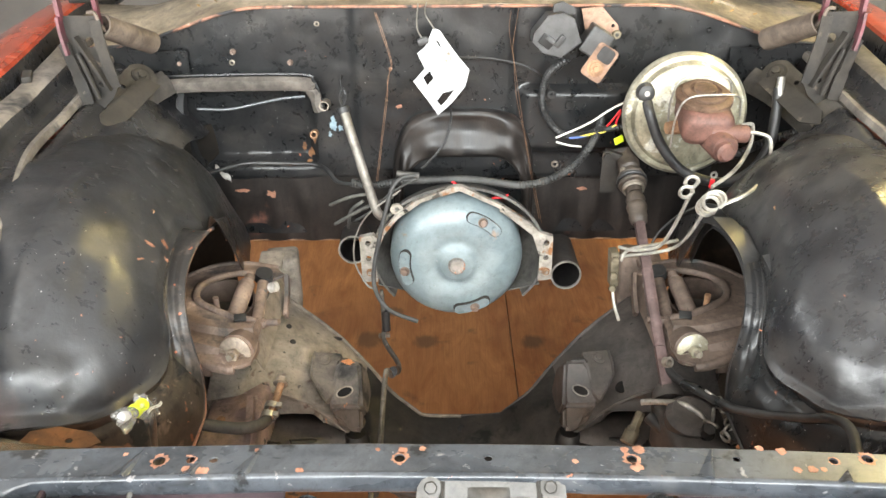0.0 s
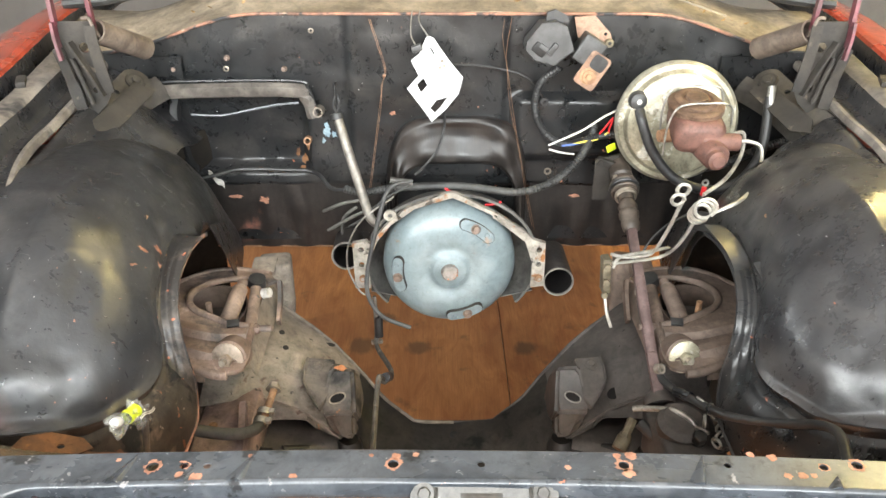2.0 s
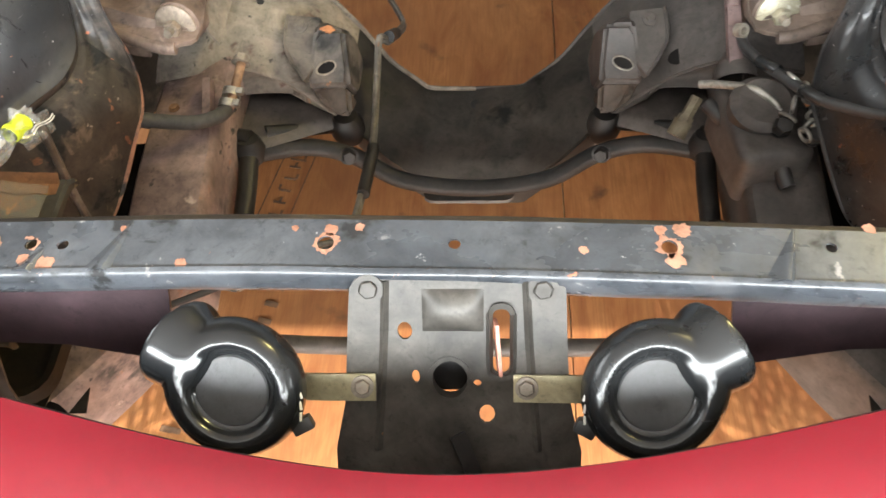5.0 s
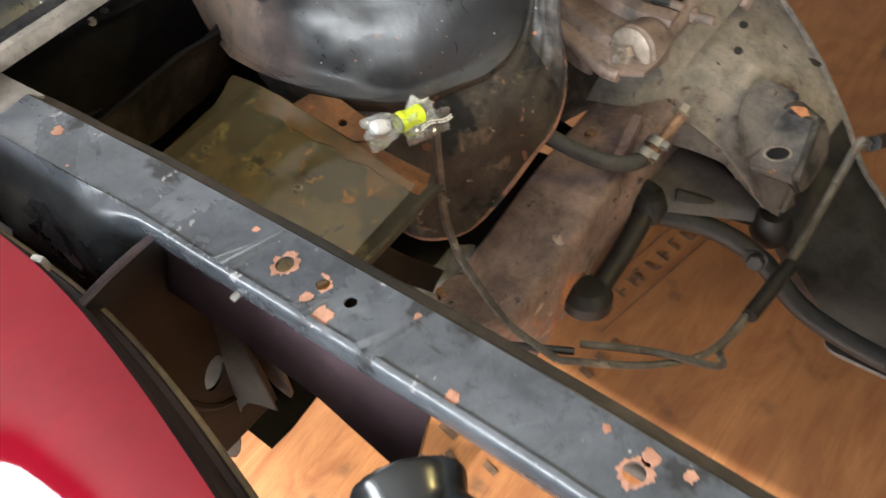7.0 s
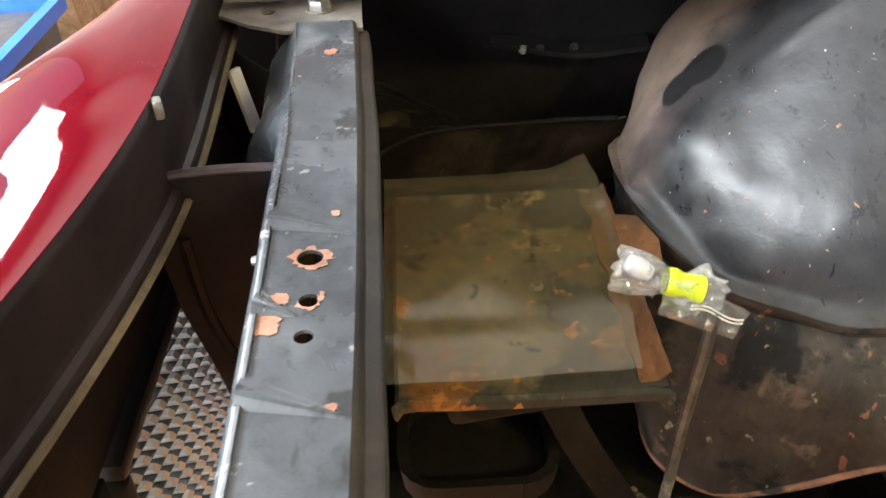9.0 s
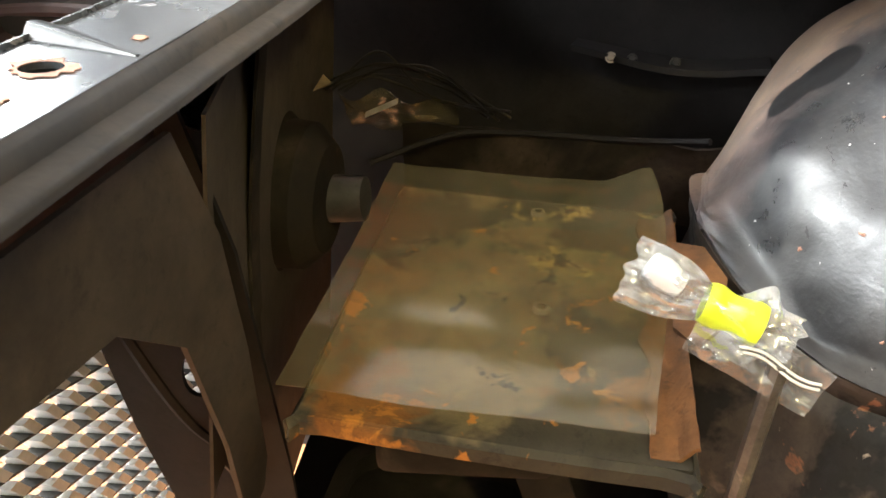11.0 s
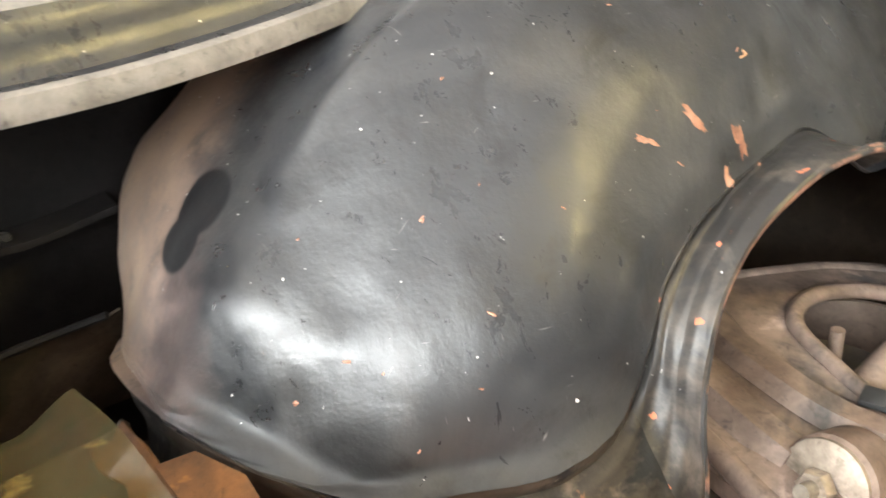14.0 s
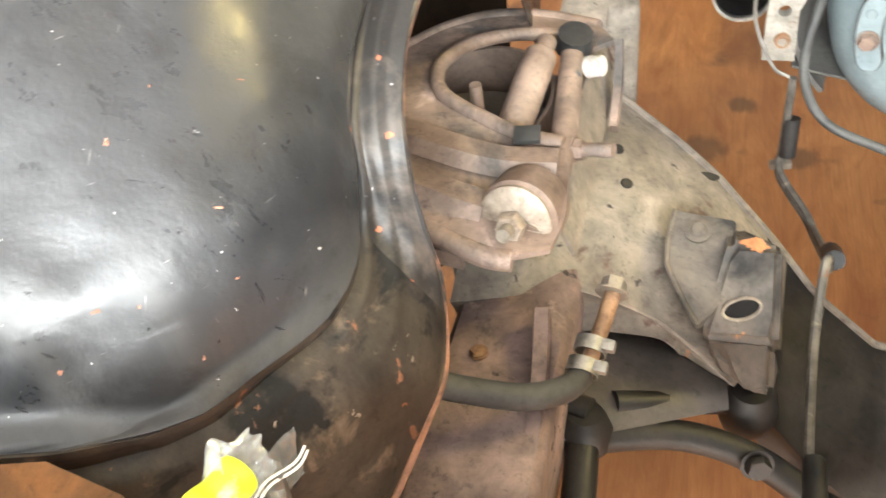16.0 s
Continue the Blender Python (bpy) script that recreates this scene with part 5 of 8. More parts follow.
        part("tower_bracket", join(box(0.072, 0.07, 0.14, pose(-0.400, 1.69, 0.566, 0, 0, 8), 0.014, 4), box(0.055, 0.06, 0.02, pose(-0.42, 1.665, 0.628, 8, 0, 0), 0.008)), mt, t, flip=f)

        def shaft_plate(u, v):
            # plate that carries the arm's pivot shaft, along the inner side
            y = 1.33 + 0.31 * u
            return (-0.404 + 0.022 * v, y, 0.632 - 0.015 * u - 0.05 * v + 0.006 * math.sin(math.pi * u))
        part("shaft_plate", sheet(shaft_plate, 18, 6, 0.004), mt, t, flip=f)
    # large oval hole in the greasy half, a dark plate for its shade
    part("oval_hole_disc", plate(oval(0.038, 0.024, 18), (), 0.002, axis(xm_top(0.325, 0.90) + Vector((0, -0.002, 0.003)), (0.15, -0.45, 1), 10)), M_MATT, t)
    # skid flange hanging under the middle
    part("skid_flange", plate(rounded(0.16, 0.07, 0.02), (), 0.006, Matrix.Translation((-0.012, 1.305, 0.262)) @ Euler((radians(-15), 0, 0)).to_matrix().to_4x4()), M_FDARK, t)
    # dark disc in place of the shade in the middle hole
    part("centre_hole_disc", lathe([(0, 0.001), (0.007, 0.001), (0.009, 0)], axis(xm_top(0, 0.22) + Vector((0, 0, 0.002)), (0, -0.4, 1)), 14), M_GREASE, t)
    return t


chassis()


def hull(pts, bevel=0.004, seg=2):
    """A solid, slightly rounded block with the given corners."""
    bm = bmesh.new()
    vs = [bm.verts.new(p) for p in pts]
    bmesh.ops.convex_hull(bm, input=vs)
    bmesh.ops.dissolve_limit(bm, angle_limit=radians(4), verts=bm.verts[:], edges=bm.edges[:])
    bmesh.ops.bevel(bm, geom=bm.edges[:], offset=bevel, segments=seg, affect="EDGES", clamp_overlap=True)
    return bm


def motor_mount(flip, label, mat):
    """Bracket on the crossmember: a folded foot plate and a block with an oblong bolt hole."""
    t = thing("motor_mount_stand", label, "engine mount", "motor mount stands")
    part("block", hull([(-0.252, 1.402, 0.546), (-0.207, 1.408, 0.541), (-0.268, 1.346, 0.476), (-0.200, 1.352, 0.472), (-0.252, 1.44, 0.535), (-0.196, 1.44, 0.505),
                        (-0.262, 1.36, 0.445), (-0.192, 1.37, 0.43), (-0.262, 1.45, 0.46), (-0.190, 1.45, 0.43)], 0.006, 3), mat, t, flip=flip)
    part("tail", hull([(-0.262, 1.352, 0.474), (-0.203, 1.358, 0.470), (-0.255, 1.345, 0.44), (-0.228, 1.322, 0.430), (-0.200, 1.318, 0.432), (-0.192, 1.36, 0.425), (-0.26, 1.38, 0.43)], 0.006, 3), M_GREASE2, t, "greasy pointed tail", flip=flip)
    # foot plate with its folded wing
    wing = [(-0.302, 1.452, 0.534), (-0.305, 1.400, 0.512), (-0.272, 1.352, 0.484), (-0.250, 1.372, 0.505), (-0.246, 1.440, 0.538)]
    part("foot_plate", hull([Vector(p) + Vector((-0.1, -0.3, 0.95)) * d for p in wing for d in (-0.012, 0.003)], 0.0016, 2), mat, t, "dull grey-brown folded foot plate", flip=flip)
    part("foot_edge", tube([Vector(p) + Vector((-0.1, -0.3, 0.95)) * 0.003 for p in (wing[0], wing[1], wing[2])], 0.0028, 8, 2), mat, t, flip=flip)
    part("bolt", lathe([(0, 0.006), (0.006, 0.006), (0.008, 0.003), (0.013, 0.002), (0.013, 0)], axis((-0.279, 1.428, 0.533), (-0.1, -0.3, 0.95)), 16), mat, t, flip=flip)
    m = axis((-0.235, 1.3655, 0.500), (-0.06, -0.78, 0.62))
    ring = [m @ Vector((*q, 0.002)) for q in oval(0.034, 0.019, 16, 0, 0, 25)]
    # dark plate on the block stands in for the shade in its hole
    part("bolt_hole_disc", plate(oval(0.034, 0.019, 16, 0, 0, 25), (), 0.002, m @ Matrix.Translation((0, 0, 0.0016))), M_MATT, t, flip=flip)
    part("hole_rim", tube(ring + ring[:1], 0.0017, 6, 1), M_BOLT if not flip else M_STEEL, t, "bright worn hole rim", flip=flip)
    if not flip:
        part("rust_scab", blob(0.030, 0.016, 3.1, axis((-0.229, 1.4035, 0.5465), (0, -0.35, 0.94)), 0.001), M_SCAB, t, "orange rust scab")
    return t


M_SCAB = surf("bright orange rust", (0.20, 0.075, 0.03), (0.46, 0.19, 0.08), 60, (0.7, 0.9), bump=0.4, bscale=200)
motor_mount(False, "dark greasy motor mount stand with rust at its top edge", surf("greasy mount steel", (0.03, 0.027, 0.025), (0.14, 0.118, 0.098), 14, (0.4, 0.7), bump=0.3, chips=(((0.018, 0.017, 0.016), 11, 0.50, 0.10), ((0.45, 0.2, 0.09), 16, 0.69, 0.03))))
motor_mount(True, "black greasy motor mount stand with a bright worn hole", M_FDARK)


# ---- front of the car ----
def edge_y(x):
    return 0.545 + 0.076 * ease(abs(x) / 0.49) - 0.012 * ease((abs(x) - 0.5) / 0.3)


M_TANLIP = surf("dusty tan edge", (0.06, 0.045, 0.03), (0.19, 0.145, 0.09), 14, (0.6, 0.85), bump=0.1)


def edge_z(x):
    return 0.949 + 0.021 * ease((abs(x) - 0.2) / 0.42)


def header_panel():
    t = thing("header_panel", "glossy red painted front header panel with a dark folded rear flange", "body panel")

    def skin(u, v):
        x = -0.95 + 1.9 * u
        d = 0.32 * v ** 1.3
        # crowned nose: nearly flat at the rear edge, then rolling down to the front
        # roll and slope are set so the reflections fit the camera's view
        w = 0.042 + 0.13 * ease((abs(x) - 0.10) / 0.5)
        drop = 0.62 * (d * d / (2 * w) if d < w else d - w / 2) * (1 + 2.5 * ease((abs(x) - 0.52) / 0.3))
        # body crease that runs forward and inward from the corner of the rear edge
        ridge = 0.0022 * ease((abs(x) - 0.45 + 0.9 * d) / 0.07) * ease(d / 0.04)
        return (x, edge_y(x) - d, edge_z(x) - drop + ridge)
    part("skin", sheet(skin, 150, 34, 0.002), M_RED, t)

    def flange(u, v):
        x = -0.80 + 1.6 * u
        sec = ((0.0, 0.001), (0.0035, -0.003), (0.004, -0.010), (0.006, -0.048), (0.008, -0.052), (0.014, -0.054), (0.016, -0.057), (0.016, -0.064))
        k = v * (len(sec) - 1)
        i = min(int(k), len(sec) - 2)
        dy = sec[i][0] + (sec[i + 1][0] - sec[i][0]) * (k - i)
        dz = sec[i][1] + (sec[i + 1][1] - sec[i][1]) * (k - i)
        return (x, edge_y(x) + dy * 0.65, edge_z(x) + dz + 0.001 * noise.noise(Vector((x * 14, dz * 40, 0))))
    part("rear_flange", sheet(flange, 90, 21, 0.0016), M_MAROON, t, "dark maroon folded flange with a dusty lip")
    part("flange_lip", tube([(x / 20, edge_y(x / 20) + 0.0115, edge_z(x / 20) - 0.063) for x in range(-16, 17)], 0.0028, 6, 2), M_TANLIP, t, "dusty tan lower lip of the flange")
    for x in (-0.466, 0.466):
        part("edge_clip", box(0.010, 0.006, 0.012, pose(x, edge_y(x) + 0.003, edge_z(x) - 0.005, 0, 0, 20), 0.002), M_STEEL, t)
    return t


header_panel()


def grille(flip):
    t = thing("grille", "silver diamond-mesh plastic grille in a black surround", "grille", "grilles")
    # thin dark strands running across and deep slanted slats between them
    a0, a1, z0, z1, y = -0.95, -0.452, 0.25, 0.66, 0.525
    bm = bmesh.new()
    wires = bmesh.new()
    rise, gap = 0.30, 0.021
    j = 0
    z = z0 - rise * (a1 - a0)
    while z < z1:
        # one strand, cut to the opening
        xs = [x for x in (a0 + (a1 - a0) * q / 40 for q in range(41)) if z0 <= z + rise * (x - a0) <= z1]
        if len(xs) > 1:
            xa, xb = xs[0], xs[-1]
            q = [wires.verts.new((x, y + dy, z + rise * (x - a0) + dz)) for x in (xa, xb) for dy, dz in ((-0.007, -0.0011), (0.007, -0.0011), (0.007, 0.0011), (-0.007, 0.0011))]
            for k in range(4):
                wires.faces.new((q[k], q[(k + 1) % 4], q[4 + (k + 1) % 4], q[4 + k]))
            x = xa + 0.0125 * (j % 2)
            while x < xb:
                zz = z + rise * (x - a0)
                if zz + gap < z1:
                    p = [bm.verts.new((x + dx + sx, y + dy, zz + dz)) for sx in (0.0, 0.0085) for dx, dy, dz in ((0.002, -0.009, 0.002), (0, 0.009, 0.0035), (0.0105, 0.009, gap - 0.0015), (0.0105, -0.009, gap - 0.003))]
                    for f in ((0, 1, 2, 3), (7, 6, 5, 4), (0, 4, 5, 1), (1, 5, 6, 2), (2, 6, 7, 3), (3, 7, 4, 0)):
                        bm.faces.new([p[k] for k in f])
                x += 0.0250
        z += gap
        j += 1
    tagged(part("mesh", bm, M_MESH, t, "silver slanted mesh slats", flip=flip), kind="stuff")
    part("strand_net", wires, M_RUBBER, t, "thin black crossing strands", flip=flip)
    for z in (z0 - 0.012, z1 + 0.012):
        part("rim", box(a1 - a0 + 0.03, 0.03, 0.018, pose((a0 + a1) / 2, y, z), 0.004), M_GREASE, t, flip=flip)
    # panels added behind the nose to hold sun and daylight off the floor
    part("centre_light_block", box(0.427, 0.02, 0.29, pose(-0.2145, y - 0.004, 0.537), 0.004), M_MATT, t, "matt black centre panel added to block light", flip=flip)
    part("upper_light_block", box(0.96, 0.02, 0.19, pose(-0.481, y - 0.004, 0.783), 0.004), M_MATT, t, "matt black upper panel added to block light", flip=flip)
    for x in (a0 - 0.012, a1 + 0.012):
        part("rim", box(0.018, 0.03, z1 - z0, pose(x, y, (z0 + z1) / 2), 0.004), M_GREASE, t, flip=flip)
    return t


grille(False)
grille(True)


def headlight_housing(flip):
    t = thing("headlight_housing", "dusty dark brown pressed headlight housing", "headlight housing", "headlight housings")

    def shell(u, v):
        a = radians(-100 + 290 * u)
        r = 0.105 - 0.045 * v * v
        return (-0.71 + r * math.cos(a), 0.555 + 0.10 * v, 0.72 + r * math.sin(a))
    part("shell", sheet(shell, 36, 10, 0.002), M_CAVE, t, flip=flip)
    part("back_can", lathe([(0, 0.05), (0.045, 0.045), (0.06, 0.03), (0.062, 0)], axis((-0.71, 0.645, 0.72), (0, 1, 0)), 28), M_CAVE, t, flip=flip)
    part("socket", lathe([(0, 0.03), (0.018, 0.03), (0.02, 0.0)], axis((-0.71, 0.69, 0.72), (0, 1, 0.1)), 18), M_DGREY, t, flip=flip)

    def side(u, v):
        # curved panel between bar and housing
        return (-0.56 - 0.20 * u, 0.70 - 0.02 * math.sin(3 * v) - 0.10 * ease(u), 0.90 - 0.42 * v)
    part("side_panel", sheet(side, 14, 18, 0.002, keep=lambda u, v: not (((u - 0.25) / 0.2) ** 2 + ((v - 0.62) / 0.2) ** 2 < 1)), M_CAVE, t, flip=flip)
    part("marker_lens", sheet(lambda u, v: (-0.640 - 0.010 * u, 0.640 + 0.006 * u - 0.010 * v, 0.850 + 0.055 * v), 3, 6, 0.004), M_LENS, t, "white marker lamp lens", flip=flip)
    return t


headlight_housing(False)
headlight_housing(True)


def latch_bracket():
    t = thing("latch_bracket", "grey-brown pressed hood latch bracket bolted to the support", "latch bracket")
    hl = [oval(0.011, 0.014, 10, -0.037, -0.034), rounded(0.012, 0.050, 0.005, 3, 0.0325, -0.042), oval(0.028, 0.032, 20, -0.005, -0.072), oval(0.006, 0.006, 10, 0.015, -0.075), oval(0.012, 0.016, 10, 0.022, -0.100), oval(0.006, 0.011, 10, -0.030, -0.070)]
    pts = [(-0.076, -0.002), (-0.070, 0.008), (0.070, 0.008), (0.078, -0.002), (0.080, -0.05), (0.083, -0.09), (0.092, -0.13), (0.092, -0.19), (-0.092, -0.19), (-0.092, -0.13), (-0.083, -0.09), (-0.080, -0.05)]
    m = Matrix.Translation((0.009, 0.690, BZ - 0.008)) @ Euler((radians(51), 0, 0)).to_matrix().to_4x4()
    part("plate", plate(pts, hl, 0.003, m), M_LATCH, t)
    # pressed boss, raised slot border and long folds
    part("boss", sheet(lambda u, v: m @ Vector((-0.024 + 0.044 * u, -0.034 + 0.032 * v, 0.0004 + 0.0085 * (math.sin(math.pi * u) * math.sin(math.pi * v)) ** 0.7)), 16, 14, 0.001), M_LATCH, t)
    part("slot_border", sweep([m @ Vector((*q, 0.001)) for q in rounded(0.017, 0.056, 0.007, 3, 0.0325, -0.042) + rounded(0.017, 0.056, 0.007, 3, 0.0325, -0.042)[:1]], [(-0.0025, -0.001), (0.0025, -0.001), (0, 0.003)], n=1), M_LATCH, t)
    part("hole_collar", sweep([m @ Vector((*q, -0.001)) for q in oval(0.029, 0.033, 20, -0.005, -0.072) + oval(0.029, 0.033, 20, -0.005, -0.072)[:1]], [(-0.0012, -0.010), (0.0012, -0.010), (0.0018, 0.002), (-0.0016, 0.002)], up=m.to_3x3() @ Vector((0, 0, 1)), n=1), M_LATCH, t)
    part("striker_pocket", box(0.030, 0.034, 0.03, m @ pose(-0.005, -0.072, -0.030), 0.004), M_GREASE, t, "dark striker pocket")
    for sx in (-1, 1):
        part("fold", sweep([m @ Vector((sx * 0.050, 0.004, 0.0)), m @ Vector((sx * 0.053, -0.05, 0.0)), m @ Vector((sx * 0.060, -0.13, 0.0))], [(-0.004, -0.001), (0, 0.0035), (0.004, -0.001)], up=m.to_3x3() @ Vector((0, 0, 1))), M_LATCH, t)
        part("bolt", hexbolt(m @ Vector((sx * 0.062, -0.002, 0.0)), m.to_3x3() @ Vector((0, 0, 1)), 0.007, 0.004, 1.6), M_LATCH, t)
    part("catch_blade", box(0.003, 0.040, 0.016, m @ pose(0.030, -0.046, 0.001, 0, 6, 4), 0.001), M_PINKP, t, "worn orange latch blade")
    part("release_lever", sweep([m @ Vector((0.0, -0.115, 0.004)), m @ Vector((0.012, -0.145, 0.008)), m @ Vector((0.022, -0.175, 0.008))], [(-0.006, -0.002), (0.006, -0.002), (0.006, 0.002), (-0.006, 0.002)]), M_GREASE, t)
    part("support_leg", box(0.13, 0.02, 0.30, pose(0.009, 0.66, 0.545), 0.004), M_FDARK, t)
    return t


M_LATCH = surf("grey-brown bracket steel", (0.035, 0.032, 0.028), (0.105, 0.095, 0.083), 12, (0.38, 0.62), metal=0.1, bump=0.15, bscale=80, chips=(((0.45, 0.22, 0.10), 20, 0.71, 0.03), ((0.06, 0.055, 0.05), 9, 0.62, 0.1)))
M_PINKP = surf("orange worn latch paint", (0.50, 0.18, 0.11), (0.58, 0.30, 0.24), 30, (0.5, 0.7))
latch_bracket()


def horn(flip, label):
    t = thing("horn", label, "horn", "horns")
    c = Vector((-0.145, 0.622, 0.900))
    face = Vector((0.12, -0.62, 0.78)).normalized()
    m = Matrix.Translation(c) @ Matrix(((1, 0, 0.12), (0, 0.78, -0.62), (-0.12, 0.62, 0.78))).to_4x4()
    # shell, and the trumpet that grows out of its side and ends in a rounded bell facing away
    tm = m @ axis((-0.042, 0.027, -0.020), (-0.78, 0.46, -0.42))
    body = part("shell", join(lathe([(0, 0.006), (0.026, 0.006), (0.0285, 0.008), (0.030, 0.013), (0.0335, 0.016), (0.038, 0.0155), (0.044, 0.011), (0.048, 0.003), (0.050, -0.006), (0.049, -0.014), (0.045, -0.024), (0.035, -0.031), (0.02, -0.034), (0, -0.034)], m, 56),
                              lathe([(0, -0.040), (0.022, -0.036), (0.029, -0.024), (0.033, -0.011), (0.0355, -0.002), (0.034, 0.003), (0.028, 0.0), (0.02, -0.008), (0, -0.012)], tm, 48)), M_GLOSSB, t, flip=flip)
    md = body.modifiers.new("fuse", 'REMESH')
    md.mode, md.voxel_size, md.use_smooth_shade = 'VOXEL', 0.0017, True
    md = body.modifiers.new("fair", 'SMOOTH')
    md.factor, md.iterations = 0.6, 10
    part("face_disc", lathe([(0, 0.0075), (0.024, 0.0075), (0.0255, 0.006)], m, 36), M_DGREY, t, "matt black centre disc", flip=flip)
    part("bracket", sweep([m @ Vector((0.030, -0.004, -0.034)), m @ Vector((0.060, -0.002, -0.030)), m @ Vector((0.098, 0.001, -0.027))], [(-0.010, 0), (0.010, 0), (0.010, 0.003), (-0.010, 0.003)], up=face), M_ZBR, t, "dull yellow zinc bracket", flip=flip)
    part("bracket_bolt", hexbolt(m @ Vector((0.088, 0.001, -0.024)), face, 0.006, 0.005, 1.4), M_BOLT, t, flip=flip)
    part("terminal", box(0.016, 0.01, 0.012, m @ pose(0.046, -0.026, -0.010, 0, 0, 30), 0.002), M_DGREY, t, flip=flip)
    for k in range(3):
        part("marking", box(0.002, 0.006, 0.0008, m @ pose(0.0465, -0.016 + 0.008 * k, 0.0055, 0, 50, 10 * k), 0), M_WHITEW, t, flip=flip)
    return t


M_ZBR = surf("dull yellow zinc", (0.30, 0.26, 0.15), (0.42, 0.37, 0.24), 20, (0.35, 0.55), metal=0.5, bump=0.05)
horn(False, "gloss black snail horn on a zinc bracket")
horn(True, "gloss black snail horn on a zinc bracket")

# ---- battery tray corner ----
def battery_tray():
    t = thing("battery_tray", "corroded brown steel battery tray with rusty corners", "battery tray")

    def top(u, v):
        x, y = -0.705 + 0.262 * u, 0.752 + 0.200 * v
        z = 0.722 + 0.004 * (1 - ease(u * 12) * ease((1 - u) * 12) * ease(v * 12) * ease((1 - v) * 12)) + 0.005 * math.exp(-((u - 0.86) / 0.06) ** 2 - ((v - 0.80) / 0.10) ** 2) + 0.004 * noise.noise(Vector((x * 9, y * 9, 0))) + 0.012 * (1 - u)
        return (x, y, z)
    part("plate", sheet(top, 50, 44, 0.003), M_TRAY, t)
    # edge turned down all round
    loop = [(-0.705, 0.752, 0.734), (-0.460, 0.752, 0.722), (-0.446, 0.766, 0.722), (-0.443, 0.938, 0.722), (-0.455, 0.953, 0.722), (-0.69, 0.954, 0.734), (-0.705, 0.940, 0.734), (-0.705, 0.752, 0.734)]
    part("rim", sweep(loop, [(-0.0022, -0.008), (0.0022, -0.008), (0.003, 0.001), (0.0, 0.0045), (-0.003, 0.001)], n=5), M_TRAY, t)
    # rusty cup below, which the tray is bolted to
    cup = Matrix.Translation((-0.515, 0.815, 0.600))
    part("cup", sweep([cup @ Vector((x, y, 0)) for x, y in rounded(0.10, 0.13, 0.03) + rounded(0.10, 0.13, 0.03)[:1]], [(-0.003, -0.022), (0.003, -0.022), (0.006, 0.004), (-0.004, 0.002)], n=1), M_CAVE, t, "dark rusty support cup")
    part("cup_floor", plate(rounded(0.096, 0.126, 0.028), (), 0.003, cup @ Matrix.Translation((0, 0, -0.014))), M_CAVE, t)
    part("ear", plate([(0, 0), (0.10, -0.005), (0.12, 0.012), (0.10, 0.035), (0.05, 0.045), (0.01, 0.03)], ((0.072, 0.012, 0.006),), 0.003, Matrix.Translation((-0.640, 0.950, 0.750)) @ Euler((radians(12), radians(4), 0)).to_matrix().to_4x4() @ Matrix.Diagonal((0.95, 0.7, 1, 1))), M_RUST, t, "rusty ear against the wheelhouse")
    part("rusty_edge", sheet(lambda u, v: (-0.695 + 0.247 * u, 0.932 + 0.022 * v + 0.006 * noise.noise(Vector((u * 9, 0, 4))) * (1 - v), 0.727 + 0.012 * (1 - u) + 0.010 * ease((v - 0.5) * 2) + 0.003 * noise.noise(Vector((u * 12, v * 3, 8)))), 40, 8, 0.002), M_RUST, t, "orange rusted tray edge")
    part("bracket", box(0.13, 0.10, 0.03, pose(-0.53, 0.83, 0.69, 0, 0, 8), 0.010, 3), M_CAVE, t)
    part("stay", sweep([(-0.50, 0.86, 0.715), (-0.49, 0.90, 0.62), (-0.48, 0.95, 0.53)], [(-0.015, 0), (0.015, 0), (0.015, 0.003), (-0.015, 0.003)], up=(1, 0, 0)), M_CAVE, t)
    for x, y in ((-0.694, 0.858), (-0.56, 0.87), (-0.70, 0.80)):
        part("eyelet", lathe([(0.003, 0.003), (0.005, 0.003), (0.006, 0)], axis((x, y, 0.7335), (0, 0, 1)), 12), M_BOLT, t)
    return t


battery_tray()
sheet_t = thing("plastic_sheet", "yellowed translucent plastic sheet lying on the battery tray", "plastic sheet")


def film_f(u, v):
    x, y = -0.712 + 0.268 * u, 0.742 + (0.196 + 0.008 * math.sin(4 * u)) * v
    w = 0.003 * noise.noise(Vector((x * 14, y * 14, 5))) + 0.0015 * noise.noise(Vector((x * 40, y * 18, 1)))
    curl = 0.016 * ease((v - 0.8) * 5) * ease((0.45 - u) * 3)
    return (x - 0.004 * v, y, 0.742 + 0.013 * (1 - u) + w + curl)


part("sheet", sheet(film_f, 60, 56, 0.0006), M_SHEET, sheet_t).visible_shadow = False


